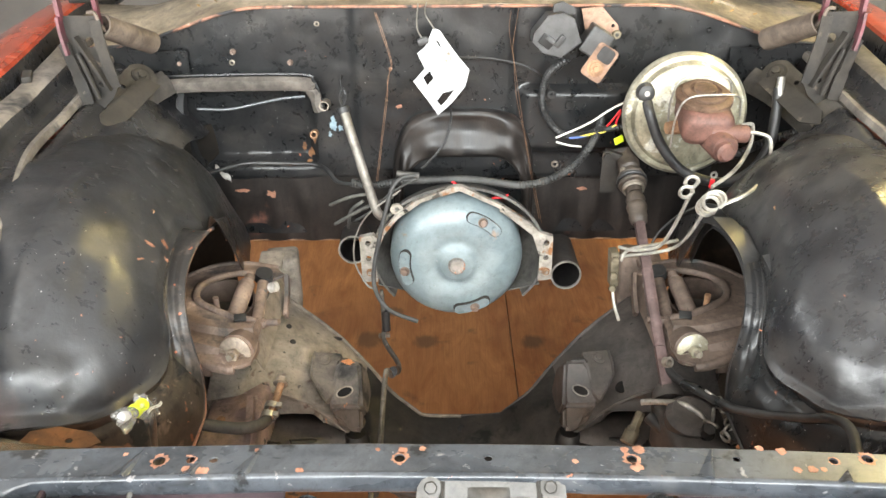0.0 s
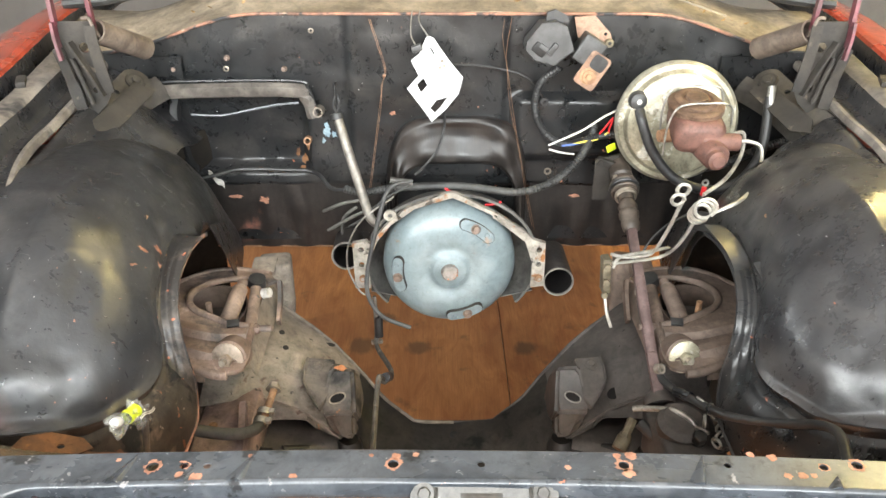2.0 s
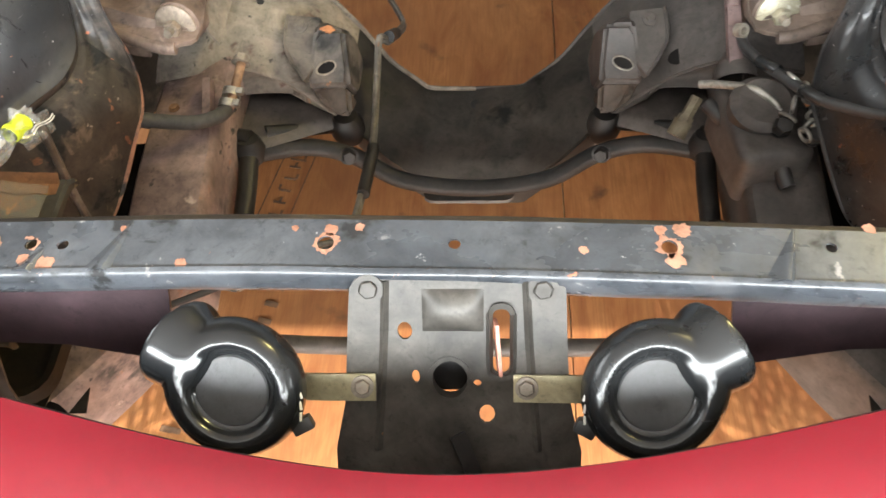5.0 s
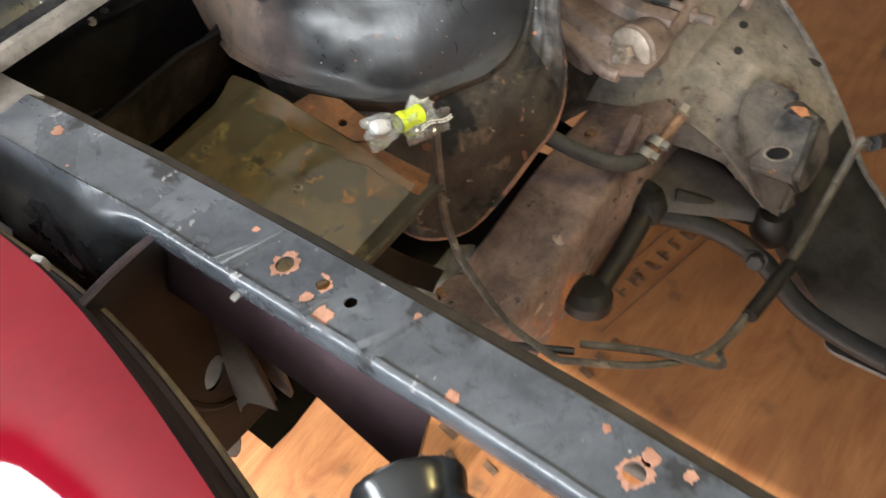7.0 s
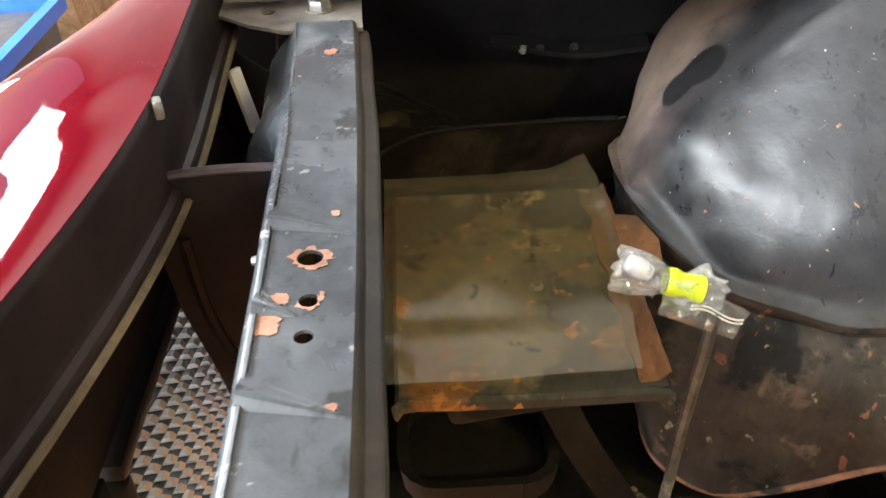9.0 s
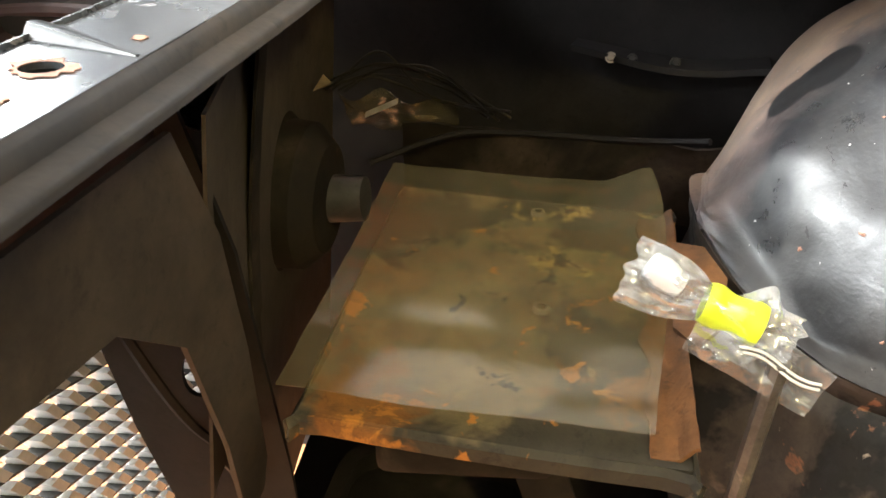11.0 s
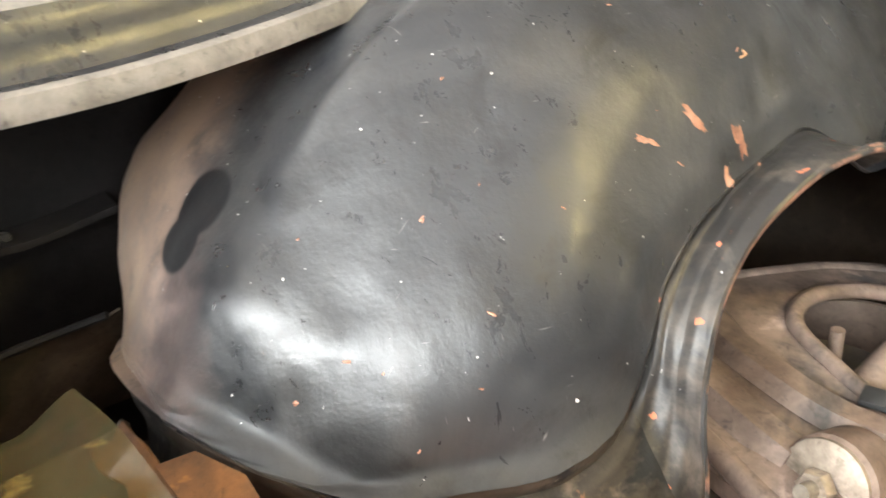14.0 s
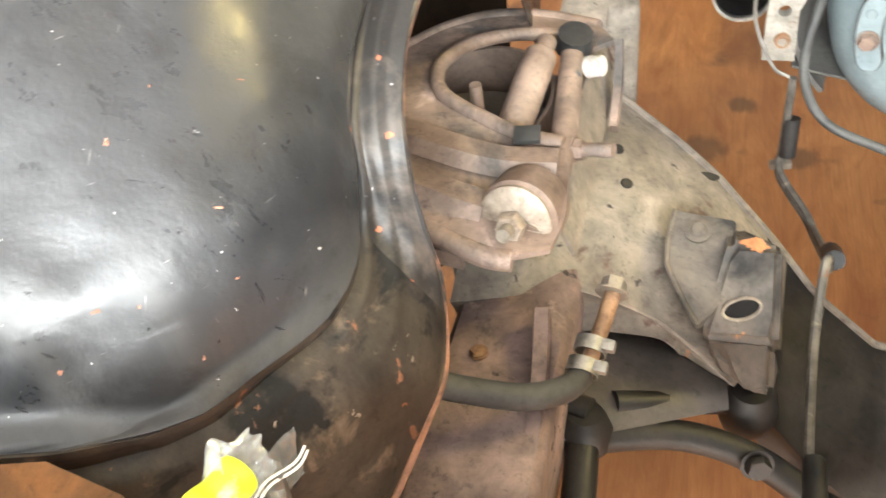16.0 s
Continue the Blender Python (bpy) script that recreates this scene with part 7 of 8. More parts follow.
# ---- gearbox ----
def transmission():
    t = thing("transmission", "dirty aluminium automatic transmission with an open bell housing", "transmission")
    # bell housing rim: ears, straight sloping flanges and a peak, around the converter
    Y = 1.722
    rim = [(-0.226, 0.537), (-0.228, 0.655), (-0.196, 0.662), (-0.190, 0.655), (-0.143, 0.710), (-0.10, 0.746), (-0.085, 0.752), (-0.012, 0.782), (0.006, 0.782), (0.085, 0.738), (0.105, 0.728), (0.160, 0.690), (0.185, 0.664), (0.214, 0.655), (0.216, 0.542), (0.185, 0.537), (0.186, 0.60), (0.167, 0.659), (0.10, 0.720), (0.085, 0.730), (0.0, 0.771), (-0.085, 0.743), (-0.139, 0.702), (-0.171, 0.661), (-0.194, 0.60), (-0.190, 0.537)]
    m = Matrix.Translation((0, Y, 0)) @ Matrix.Rotation(radians(90), 4, 'X')
    part("bell_rim", plate(rim, ((-0.209, 0.640, 0.007), (-0.209, 0.60, 0.007), (0.200, 0.638, 0.007), (0.200, 0.60, 0.007), (-0.120, 0.722, 0.0055), (0.096, 0.722, 0.0055)), 0.014, m), M_ALU, t, "oxidised bright bell housing rim")

    def bell(u, v):
        a = radians(-40 + 260 * u)
        k = 1 - 0.42 * ease(v)
        return (0.0 + 0.196 * k * math.cos(a), Y + 0.012 + 0.20 * v, 0.60 - 0.01 * v + (0.170 * k) * math.sin(a))
    part("bell", sheet(bell, 48, 12, 0.006), M_ALUD, t)
    part("case", lathe([(0.115, 0), (0.115, 0.18), (0.09, 0.45), (0.05, 0.5), (0, 0.5)], axis((0, Y + 0.20, 0.585), (0, 1, -0.05)), 28), M_ALUD, t)
    part("dust_pan", sheet(lambda u, v: (-0.19 + 0.38 * u, Y + 0.01 + 0.12 * v, 0.525 - 0.03 * math.sin(math.pi * u)), 20, 6, 0.003), M_ALUD, t)
    for x, z in ((-0.207, 0.565), (0.202, 0.565)):
        part("dowel", lathe([(0.005, 0.006), (0.008, 0.006), (0.009, 0)], axis((x, Y - 0.001, z), (0, -1, 0)), 14), M_RUSTB, t)
    part("ear_tab", join(plate(oval(0.030, 0.026, 16), ((0, 0, 0.006),), 0.008, Matrix.Translation((-0.140, Y + 0.004, 0.724)) @ Matrix.Rotation(radians(90), 4, 'X'))), M_ALU, t)
    # torque converter
    c = thing("torque_converter", "blue-grey painted torque converter with three bolt pads and a centre hub", "torque converter")
    cm = axis((-0.006, 1.735, 0.598), (0.0, -0.998, 0.055))
    part("shell", lathe([(0.0, 0.046), (0.036, 0.046), (0.040, 0.043), (0.046, 0.038), (0.052, 0.036), (0.060, 0.0375), (0.068, 0.040), (0.080, 0.041), (0.100, 0.038), (0.125, 0.029), (0.142, 0.016), (0.1515, 0.0), (0.154, -0.012), (0.154, -0.06), (0.14, -0.08)], cm, 96), M_CONV, c)
    part("hub", lathe([(0, 0.060), (0.015, 0.060), (0.0185, 0.057), (0.0195, 0.050), (0.0195, 0.044), (0.026, 0.043)], cm, 36), M_HUB, c, "rust-stained centre hub")
    for ang in (185, 58, -72):
        a = radians(ang)
        r = 0.117
        z = 0.034
        pm = cm @ Matrix.Rotation(a, 4, 'Z') @ Matrix.Translation((r, 0, z)) @ Euler((0, radians(14), 0)).to_matrix().to_4x4()
        # kidney pad with rounded ends
        def kidney(g):
            out = [((0.130 + g) * math.cos(radians(q)), (0.130 + g) * math.sin(radians(q))) for q in range(-15, 16, 3)]
            cap = [(0.118 * math.cos(radians(15)) + (0.012 + g) * math.cos(radians(15 + q)), 0.118 * math.sin(radians(15)) + (0.012 + g) * math.sin(radians(15 + q))) for q in range(20, 180, 20)]
            inn = [((0.106 - g) * math.cos(radians(-q)), (0.106 - g) * math.sin(radians(-q))) for q in range(-15, 16, 3)]
            cap2 = [(x, -y) for x, y in reversed(cap)]
            return [(x - r, y) for x, y in out + cap + inn + cap2]
        pts = kidney(0.0)
        part("weld_line", plate(kidney(0.0016), (), 0.010, pm @ Matrix.Translation((0, 0, 0.0058))), M_HINGE, c, "dark weld line")
        pad = part("pad", plate(pts, (), 0.010, pm @ Matrix.Translation((0, 0, 0.0080))), M_CONV, c)
        part("nut", hexbolt(pm @ Vector((0, 0.006, 0.0085)), (pm.to_3x3() @ Vector((0, 0, 1))), 0.0095, 0.010, 1.2), M_ARM, pad, "rusty weld nut")
        part("rivet", lathe([(0, 0.002), (0.0045, 0.002), (0.006, 0)], pm @ Matrix.Translation((0, -0.024, 0.0085)), 12), M_CONV, pad)
    # dipstick tube
    d = thing("dipstick_tube", "grey-brown steel transmission dipstick tube with a black handle", "dipstick tube")
    part("tube", tube([(-0.254, 1.80, 0.933), (-0.225, 1.76, 0.849), (-0.192, 1.73, 0.742), (-0.182, 1.725, 0.716), (-0.168, 1.735, 0.700)], 0.0105, 14), M_TUBE, d)
    part("collar", lathe([(0.011, 0.008), (0.014, 0.006), (0.014, -0.006), (0.011, -0.008)], axis((-0.2545, 1.801, 0.932), (-0.2, 0.3, 0.8)), 18), M_RUBBER, d)
    part("handle", tube([(-0.256, 1.803, 0.938), (-0.262, 1.815, 0.955), (-0.256, 1.825, 0.972), (-0.249, 1.82, 0.958), (-0.255, 1.806, 0.940)], 0.0035, 8), M_RUBBER, d)
    part("finger_loop", tube([(-0.257, 1.82, 0.97), (-0.259, 1.83, 0.99), (-0.256, 1.83, 1.0)], 0.003, 8), M_GREASE, d)
    # bare cable over the converter
    e = thing("kickdown_cable", "grey plastic-sheathed cable curling over the converter", "cable")
    part("sheath", tube([(-0.088, 1.70, 0.822), (-0.125, 1.69, 0.818), (-0.145, 1.68, 0.80), (-0.158, 1.667, 0.760), (-0.175, 1.65, 0.696), (-0.190, 1.635, 0.620), (-0.186, 1.625, 0.570), (-0.157, 1.617, 0.527), (-0.094, 1.605, 0.504)], 0.005, 10), M_DIRTR, e)
    part("end_clip", box(0.05, 0.012, 0.010, pose(-0.112, 1.70, 0.822, 0, 8, 0), 0.003), M_ALUD, e)
    part("thin_wire", tube([(-0.13, 1.72, 0.775), (-0.20, 1.72, 0.72), (-0.235, 1.72, 0.66), (-0.24, 1.71, 0.60), (-0.215, 1.70, 0.545), (-0.195, 1.70, 0.53)], 0.0022, 6), M_TUBE, e)
    part("thin_wire", tube([(-0.235, 1.74, 0.69), (-0.20, 1.735, 0.715), (-0.15, 1.73, 0.765), (-0.09, 1.73, 0.80)], 0.003, 6), M_DIRTR, e)
    # linkage rods behind the dipstick tube
    g = thing("shift_linkage", "tangle of dirty rods and wires beside the gearbox", "linkage")
    for pts in (((-0.30, 1.80, 0.70), (-0.25, 1.78, 0.73), (-0.19, 1.77, 0.745)), ((-0.29, 1.79, 0.655), (-0.22, 1.77, 0.705), (-0.15, 1.76, 0.74)), ((-0.26, 1.80, 0.64), (-0.25, 1.79, 0.69), (-0.22, 1.78, 0.72))):
        part("rod", tube(pts, 0.004, 8), M_ALUD, g)
    for sx, p in ((-1, (-0.252, 1.80, 0.580)), (1, (0.252, 1.735, 0.545))):
        x = thing("exhaust_pipe", "dark open exhaust pipe end with a pale cut rim", "exhaust pipe", "exhaust pipes")
        q = Vector(p)
        part("pipe", hollow([q, q + Vector((0.01 * sx, 0.60, -0.06))], 0.036, 0.003, 30), M_FDARK, x)
        # black lining put in to darken the pipe's inside as shade would
        part("dark_lining", hollow([q + Vector((0, 0.006, -0.0006)), q + Vector((0.01 * sx, 0.5, -0.05))], 0.0325, 0.001, 30), M_MATT, x, "black lining, shade inside the pipe")
        part("rim", lathe([(0.0325, 0.0015), (0.0365, 0.0015), (0.0365, -0.003), (0.0325, -0.003), (0.0325, 0.0015)], axis(q, (0, -1, 0.1)), 30), M_STEEL, x)


M_HUB = surf("rust-stained steel", (0.20, 0.18, 0.165), (0.33, 0.30, 0.27), 60, (0.4, 0.6), metal=0.3, chips=(((0.5, 0.16, 0.06), 70, 0.58, 0.05),))
transmission()


# ---- brakes ----
def brake_booster():
    t = thing("brake_booster", "tarnished yellow-zinc brake booster with a stepped round shell", "brake booster")
    m = axis((0.478, 1.745, 0.940), (-0.03, -0.99, 0.12))
    part("shell", lathe([(0.0, 0.034), (0.060, 0.034), (0.100, 0.030), (0.108, 0.026), (0.111, 0.018), (0.115, 0.014), (0.124, 0.013), (0.1275, 0.009), (0.129, 0.002), (0.127, -0.006), (0.118, -0.010), (0.112, -0.03), (0.10, -0.07), (0.06, -0.09), (0, -0.09)], m, 96), M_ZINC, t)
    part("rolled_edge", lathe([(0.1265, 0.011), (0.1305, 0.006), (0.1315, 0.0), (0.1305, -0.006), (0.1265, -0.008)], m, 96), M_BAR2, t, "grey rolled edge")
    part("mount_plate", plate([(-0.052, 0.0), (-0.040, 0.022), (0.0, 0.03), (0.040, 0.022), (0.052, 0.0), (0.040, -0.022), (0, -0.03), (-0.040, -0.022)], (), 0.004, m @ Matrix.Translation((0.03, 0.012, 0.039))), M_RUSTB, t)
    v = part("check_valve", lathe([(0, 0.022), (0.010, 0.022), (0.0165, 0.018), (0.018, 0.010), (0.018, 0.002), (0.020, 0.0)], m @ Matrix.Translation((-0.092, 0.052, 0.028)), 28), M_DGREY, t, "grey plastic check valve")
    part("valve_mark", lathe([(0, 0.0015), (0.006, 0.0015), (0.006, 0), (0, 0)], m @ Matrix.Translation((-0.092, 0.052, 0.050)), 6), M_FOAM, v)
    # master cylinder
    c = thing("master_cylinder", "rusty red-brown cast iron master cylinder with a wire bail", "master cylinder")
    mm = Matrix.Translation((0.482, 1.60, 0.968))
    part("body", box(0.098, 0.140, 0.066, mm @ pose(-0.002, 0.02, 0.010, 4, 0, -6), 0.026, 5), M_CAST, c)
    part("bore", lathe([(0, 0.10), (0.024, 0.10), (0.027, 0.094), (0.027, -0.06), (0, -0.06)], mm @ axis((0.006, 0.02, -0.018), (0.1, -1, 0)), 28), M_CAST, c)
    part("end_boss", lathe([(0, 0.024), (0.012, 0.024), (0.014, 0.020), (0.018, 0.018), (0.020, 0.0)], mm @ axis((0.012, -0.075, -0.020), (0.1, -1, 0.05)), 24), M_CAST, c)
    part("port_boss", lathe([(0, 0.05), (0.014, 0.05), (0.017, 0.046), (0.017, -0.02), (0, -0.02)], mm @ axis((0.018, -0.04, 0.000), (1, -0.15, 0.02)), 20), M_CAST, c)
    part("side_lug", lathe([(0, 0.016), (0.012, 0.016), (0.014, 0.0), (0.014, -0.02)], mm @ axis((-0.055, 0.03, -0.015), (-1, -0.2, 0)), 16), M_RUSTB, c)
    lm_ = mm @ pose(-0.004, 0.030, 0.046, 6, 0, -6) @ Matrix.Diagonal((1.0, 1.22, 1, 1))
    lid = part("lid", lathe([(0.053, -0.006), (0.055, 0.0), (0.055, 0.007), (0.051, 0.010), (0.047, 0.011), (0, 0.011)], lm_, 40), M_LIDB, c, "brown rusty ribbed lid")
    part("lid_rib", lathe([(0.043, 0.010), (0.043, 0.017), (0.038, 0.020), (0.030, 0.020), (0.027, 0.016), (0, 0.016)], lm_, 36), M_LIDB, lid)
    part("lid_rib", lathe([(0.022, 0.015), (0.021, 0.023), (0.016, 0.025), (0, 0.025)], lm_, 28), M_LIDB, lid)
    part("bail", tube([mm @ Vector(p) for p in ((-0.066, 0.0, -0.045), (-0.066, -0.01, 0.02), (-0.050, -0.015, 0.060), (0.0, -0.010, 0.066), (0.052, -0.005, 0.060), (0.062, 0.0, 0.02))], 0.0022, 8), M_STEEL, c)
    part("bail", tube([mm @ Vector(p) for p in ((-0.060, 0.055, -0.03), (-0.062, 0.055, 0.03), (-0.045, 0.055, 0.075), (0.0, 0.055, 0.083), (0.048, 0.055, 0.075), (0.060, 0.055, 0.03))], 0.0022, 8), M_STEEL, c)
    # vacuum hose
    h = thing("vacuum_hose", "black rubber vacuum hose looping down from the booster", "hose")
    part("hose", tube([(0.383, 1.690, 0.985), (0.387, 1.672, 0.965), (0.413, 1.66, 0.905), (0.465, 1.65, 0.848), (0.544, 1.65, 0.822), (0.605, 1.66, 0.838), (0.645, 1.68, 0.886), (0.660, 1.71, 0.95), (0.664, 1.73, 1.0)], 0.0105, 14), M_RUBBER, h)
    part("pipe_end", tube([(0.663, 1.722, 0.985), (0.666, 1.732, 1.015), (0.666, 1.735, 1.022)], 0.0085, 12), M_STEEL, h)
    # brake lines; their coil is moved towards the camera to show past the wheelhouse
    b = thing("brake_lines", "bare steel brake lines with a coil", "brake line", "")
    part("line", tube([(0.554, 1.590, 0.956), (0.580, 1.593, 0.955), (0.606, 1.59, 0.945), (0.606, 1.57, 0.918), (0.578, 1.51, 0.900), (0.528, 1.45, 0.893), (0.482, 1.435, 0.878)], 0.0038, 8), M_LINE, b)
    part("line", tube([(0.545, 1.59, 0.972), (0.572, 1.60, 0.968), (0.566, 1.58, 0.93), (0.515, 1.50, 0.918), (0.459, 1.45, 0.906)], 0.0038, 8), M_LINE, b)
    for k, (cx, cz, r) in enumerate(((0.461, 0.886, 0.020), (0.458, 0.878, 0.021), (0.455, 0.870, 0.020), (0.412, 0.897, 0.0115), (0.421, 0.915, 0.0115))):
        pts = [(cx + r * math.cos(a / 16 * 2 * math.pi), 1.430 + 0.005 * k + 0.005 * a / 16, cz + r * math.sin(a / 16 * 2 * math.pi)) for a in range(17)]
        part("coil", tube(pts, 0.0036, 8, 2), M_LINE, b)
    part("line", tube([(0.448, 1.445, 0.852), (0.440, 1.47, 0.800), (0.430, 1.50, 0.757), (0.42, 1.52, 0.735), (0.387, 1.52, 0.727), (0.318, 1.505, 0.728)], 0.0036, 8), M_LINE, b)
    part("line", tube([(0.420, 1.45, 0.888), (0.410, 1.47, 0.825), (0.400, 1.505, 0.758), (0.385, 1.515, 0.740), (0.345, 1.51, 0.739), (0.312, 1.50, 0.752)], 0.0036, 8), M_LINE, b)
    part("line", tube([(0.318, 1.50, 0.72), (0.335, 1.51, 0.74), (0.40, 1.53, 0.742), (0.44, 1.54, 0.745)], 0.0036, 8), M_LINE, b)
    p = thing("brake_valve", "small dirty brass brake valve block on the frame", "brake valve")
    part("block", box(0.017, 0.026, 0.080, pose(0.305, 1.50, 0.706, 0, -4, 6), 0.003), M_VALVE, p)
    for z in (0.67, 0.70, 0.735):
        part("fitting", hexbolt((0.303, 1.481, z), (-0.1, -1, 0.1), 0.008, 0.010, 0), M_VALVE, p)
    part("lower_pipe", tube([(0.306, 1.49, 0.660), (0.310, 1.475, 0.630), (0.320, 1.465, 0.600)], 0.0036, 8), M_LINE, p)


M_BAR2 = surf("grey zinc edge", (0.30, 0.285, 0.23), (0.45, 0.43, 0.35), 20, (0.3, 0.5), metal=0.5, bump=0.05)
M_LIDB = surf("brown rusty lid", (0.09, 0.052, 0.035), (0.19, 0.12, 0.08), 25, (0.5, 0.75), metal=0.2, bump=0.2, bscale=140)
M_LINE = surf("pale steel brake line", (0.30, 0.285, 0.25), (0.46, 0.44, 0.39), 30, (0.3, 0.5), metal=0.45, bump=0.03)
M_VALVE = surf("dirty brass", (0.09, 0.076, 0.052), (0.21, 0.18, 0.125), 30, (0.4, 0.65), metal=0.4, bump=0.15)
brake_booster()


# ---- steering column ----
M_SHAFT = surf("purple-brown steering shaft", (0.060, 0.038, 0.036), (0.15, 0.10, 0.095), 14, (0.4, 0.7), bump=0.2)




def steering_shaft():
    t = thing("steering_shaft", "dirty brown steering shaft with a flexible coupling and boot", "steering shaft")
    p0, p1, p2 = Vector((0.372, 1.78, 0.835)), Vector((0.372, 1.66, 0.79)), Vector((0.375, 1.27, 0.575))
    ax = (p0 - p1).normalized()
    part("upper_tube", lathe([(0, 0), (0.017, 0), (0.019, 0.02), (0.019, 0.07), (0.024, 0.075), (0.024, 0.10), (0.018, 0.105), (0.018, 0.13), (0, 0.13)], axis(p1, ax), 24), M_GREASE2, t)
    # flexible coupling: two flanges with a rubber disc between them and bolts through all three
    for q, r, mat in ((0.030, 0.030, M_GREASE2), (0.040, 0.033, M_RUBBER), (0.050, 0.030, M_GREASE2)):
        part("coupling_disc", lathe([(0, 0.004), (r - 0.002, 0.004), (r, 0.002), (r, -0.002), (r - 0.002, -0.004), (0, -0.004)], axis(p1 + ax * q, ax), 28), mat, t)
    side = ax.cross(Vector((1, 0, 0))).normalized()
    for k in range(4):
        g = radians(35 + 90 * k)
        part("coupling_bolt", hexbolt(p1 + ax * 0.055 + (Vector((1, 0, 0)) * math.cos(g) + side * math.sin(g)) * 0.022, -ax if k % 2 else ax, 0.006, 0.012, 1.3), M_BOLT, t)
    part("boot", lathe([(0.013, 0), (0.018, 0.006), (0.020, 0.018), (0.0185, 0.030), (0.0215, 0.036), (0.0215, 0.046), (0.019, 0.050), (0.021, 0.062), (0.016, 0.075), (0, 0.075)], axis(p1 + (p2 - p1).normalized() * 0.075, p1 - p2), 24), M_GREASE2, t)
    part("clamp_ring", lathe([(0.0195, 0), (0.0235, 0.002), (0.0235, 0.010), (0.0195, 0.012)], axis(p1 + ax * 0.012, ax), 24), M_BOLT, t)
    part("shaft", sweep([p1, p1.lerp(p2, 0.45), p2], [(-0.0095, -0.007), (0.0095, -0.007), (0.0095, 0.007), (-0.0095, 0.007)], n=2), M_SHAFT, t)
    part("lower_sleeve", tube([p1.lerp(p2, 0.42), p1.lerp(p2, 0.80)], 0.0115, 14, 0), M_SHAFT, t)
    part("side_bracket", join(plate([(0, 0), (0.05, 0.01), (0.06, -0.02), (0.03, -0.10), (0.0, -0.10)], ((0.012, -0.012, 0.006),), 0.004, Matrix.Translation((0.318, 1.765, 0.845)) @ Matrix.Rotation(radians(90), 4, 'X'))), M_HINGE, t)
    part("clevis", join(box(0.05, 0.02, 0.016, pose(0.345, 1.76, 0.838, 0, 18, 0), 0.004), hexbolt((0.325, 1.748, 0.843), (0, -1, 0), 0.008, 0.006, 1.4)), M_HINGE, t)
    part("tag", box(0.022, 0.004, 0.016, pose(0.352, 1.775, 0.868, 0, -20, 20), 0.001), M_TAPE, t, "yellow-green tag")
    part("ring", lathe([(0.006, 0.012), (0.010, 0.012), (0.010, 0), (0.006, 0), (0.006, 0.012)], axis((0.375, 1.305, 0.615), (0.5, -0.7, 0.5)), 18), M_BOLT, t)
    g = thing("steering_gear", "black greasy steering gear on the frame rail with hose fittings", "steering gear")
    part("housing", join(box(0.10, 0.15, 0.10, pose(0.405, 1.19, 0.515, 0, 0, 8), 0.02, 4), lathe([(0, 0.03), (0.035, 0.03), (0.045, 0.02), (0.045, 0)], axis((0.40, 1.20, 0.56), (0, -0.2, 1)), 24)), M_FDARK, g)
    part("cover_bolt", hexbolt((0.475, 1.165, 0.585), (0, -0.3, 1), 0.012, 0.016, 1.3), M_ARM, g)
    part("input_boss", lathe([(0.0, 0.03), (0.02, 0.03), (0.028, 0.02), (0.03, 0)], axis((0.38, 1.265, 0.555), (0, 1, 0.4)), 20), M_FDARK, g)
    part("fitting", hexbolt((0.418, 1.16, 0.57), (0, -0.5, 1), 0.013, 0.022, 1.1), M_GREASE, g)
    part("fitting", hexbolt((0.455, 1.14, 0.575), (0, -0.5, 1), 0.012, 0.018, 1.1), M_GREASE, g)
    h = thing("power_steering_hose", "power steering pressure line with a brass-coloured fitting", "hose")
    part("pipe", tube([(0.325, 1.25, 0.565), (0.345, 1.24, 0.575), (0.385, 1.215, 0.590), (0.412, 1.19, 0.588), (0.420, 1.175, 0.575)], 0.006, 10), M_STEEL, h)
    part("fitting", join(lathe([(0, 0.06), (0.009, 0.06), (0.009, 0.03), (0.012, 0.03), (0.012, 0.0), (0, 0)], axis((0.296, 1.205, 0.51), (0.45, 0.6, 0.6)), 6), lathe([(0.014, 0.022), (0.014, -0.002), (0, -0.002)], axis((0.296, 1.205, 0.51), (0.45, 0.6, 0.6)), 16)), M_VALVE, h)
    part("hose", tube([(0.335, 1.235, 0.545), (0.37, 1.20, 0.53), (0.41, 1.15, 0.545), (0.43, 1.10, 0.52)], 0.011, 12), M_RUBBER, h)
    part("clamp", lathe([(0.0115, 0), (0.013, 0), (0.013, 0.008), (0.0115, 0.008), (0.0115, 0)], axis((0.405, 1.157, 0.545), (0.6, -0.8, 0.2)), 20), M_STEEL, h)
    c = thing("chain", "short loop of dull steel chain on the steering gear", "chain")
    for i, (x, y, z, r) in enumerate(((0.428, 1.195, 0.628, 20), (0.440, 1.185, 0.618, 95), (0.450, 1.172, 0.610, 35), (0.455, 1.158, 0.600, 110), (0.448, 1.145, 0.592, 60), (0.440, 1.132, 0.588, 140), (0.430, 1.175, 0.600, 80), (0.422, 1.16, 0.592, 30), (0.462, 1.14, 0.582, 10))):
        mm = Matrix.Translation((x, y, z)) @ Euler((radians(r), radians(r * 2), radians(r * 3))).to_matrix().to_4x4()
        pts = [mm @ Vector((0.007 * math.cos(a * math.pi / 6), 0.011 * math.sin(a * math.pi / 6), 0)) for a in range(13)]
        part("link", tube(pts, 0.0026, 6, 2), M_STEEL, c)


steering_shaft()

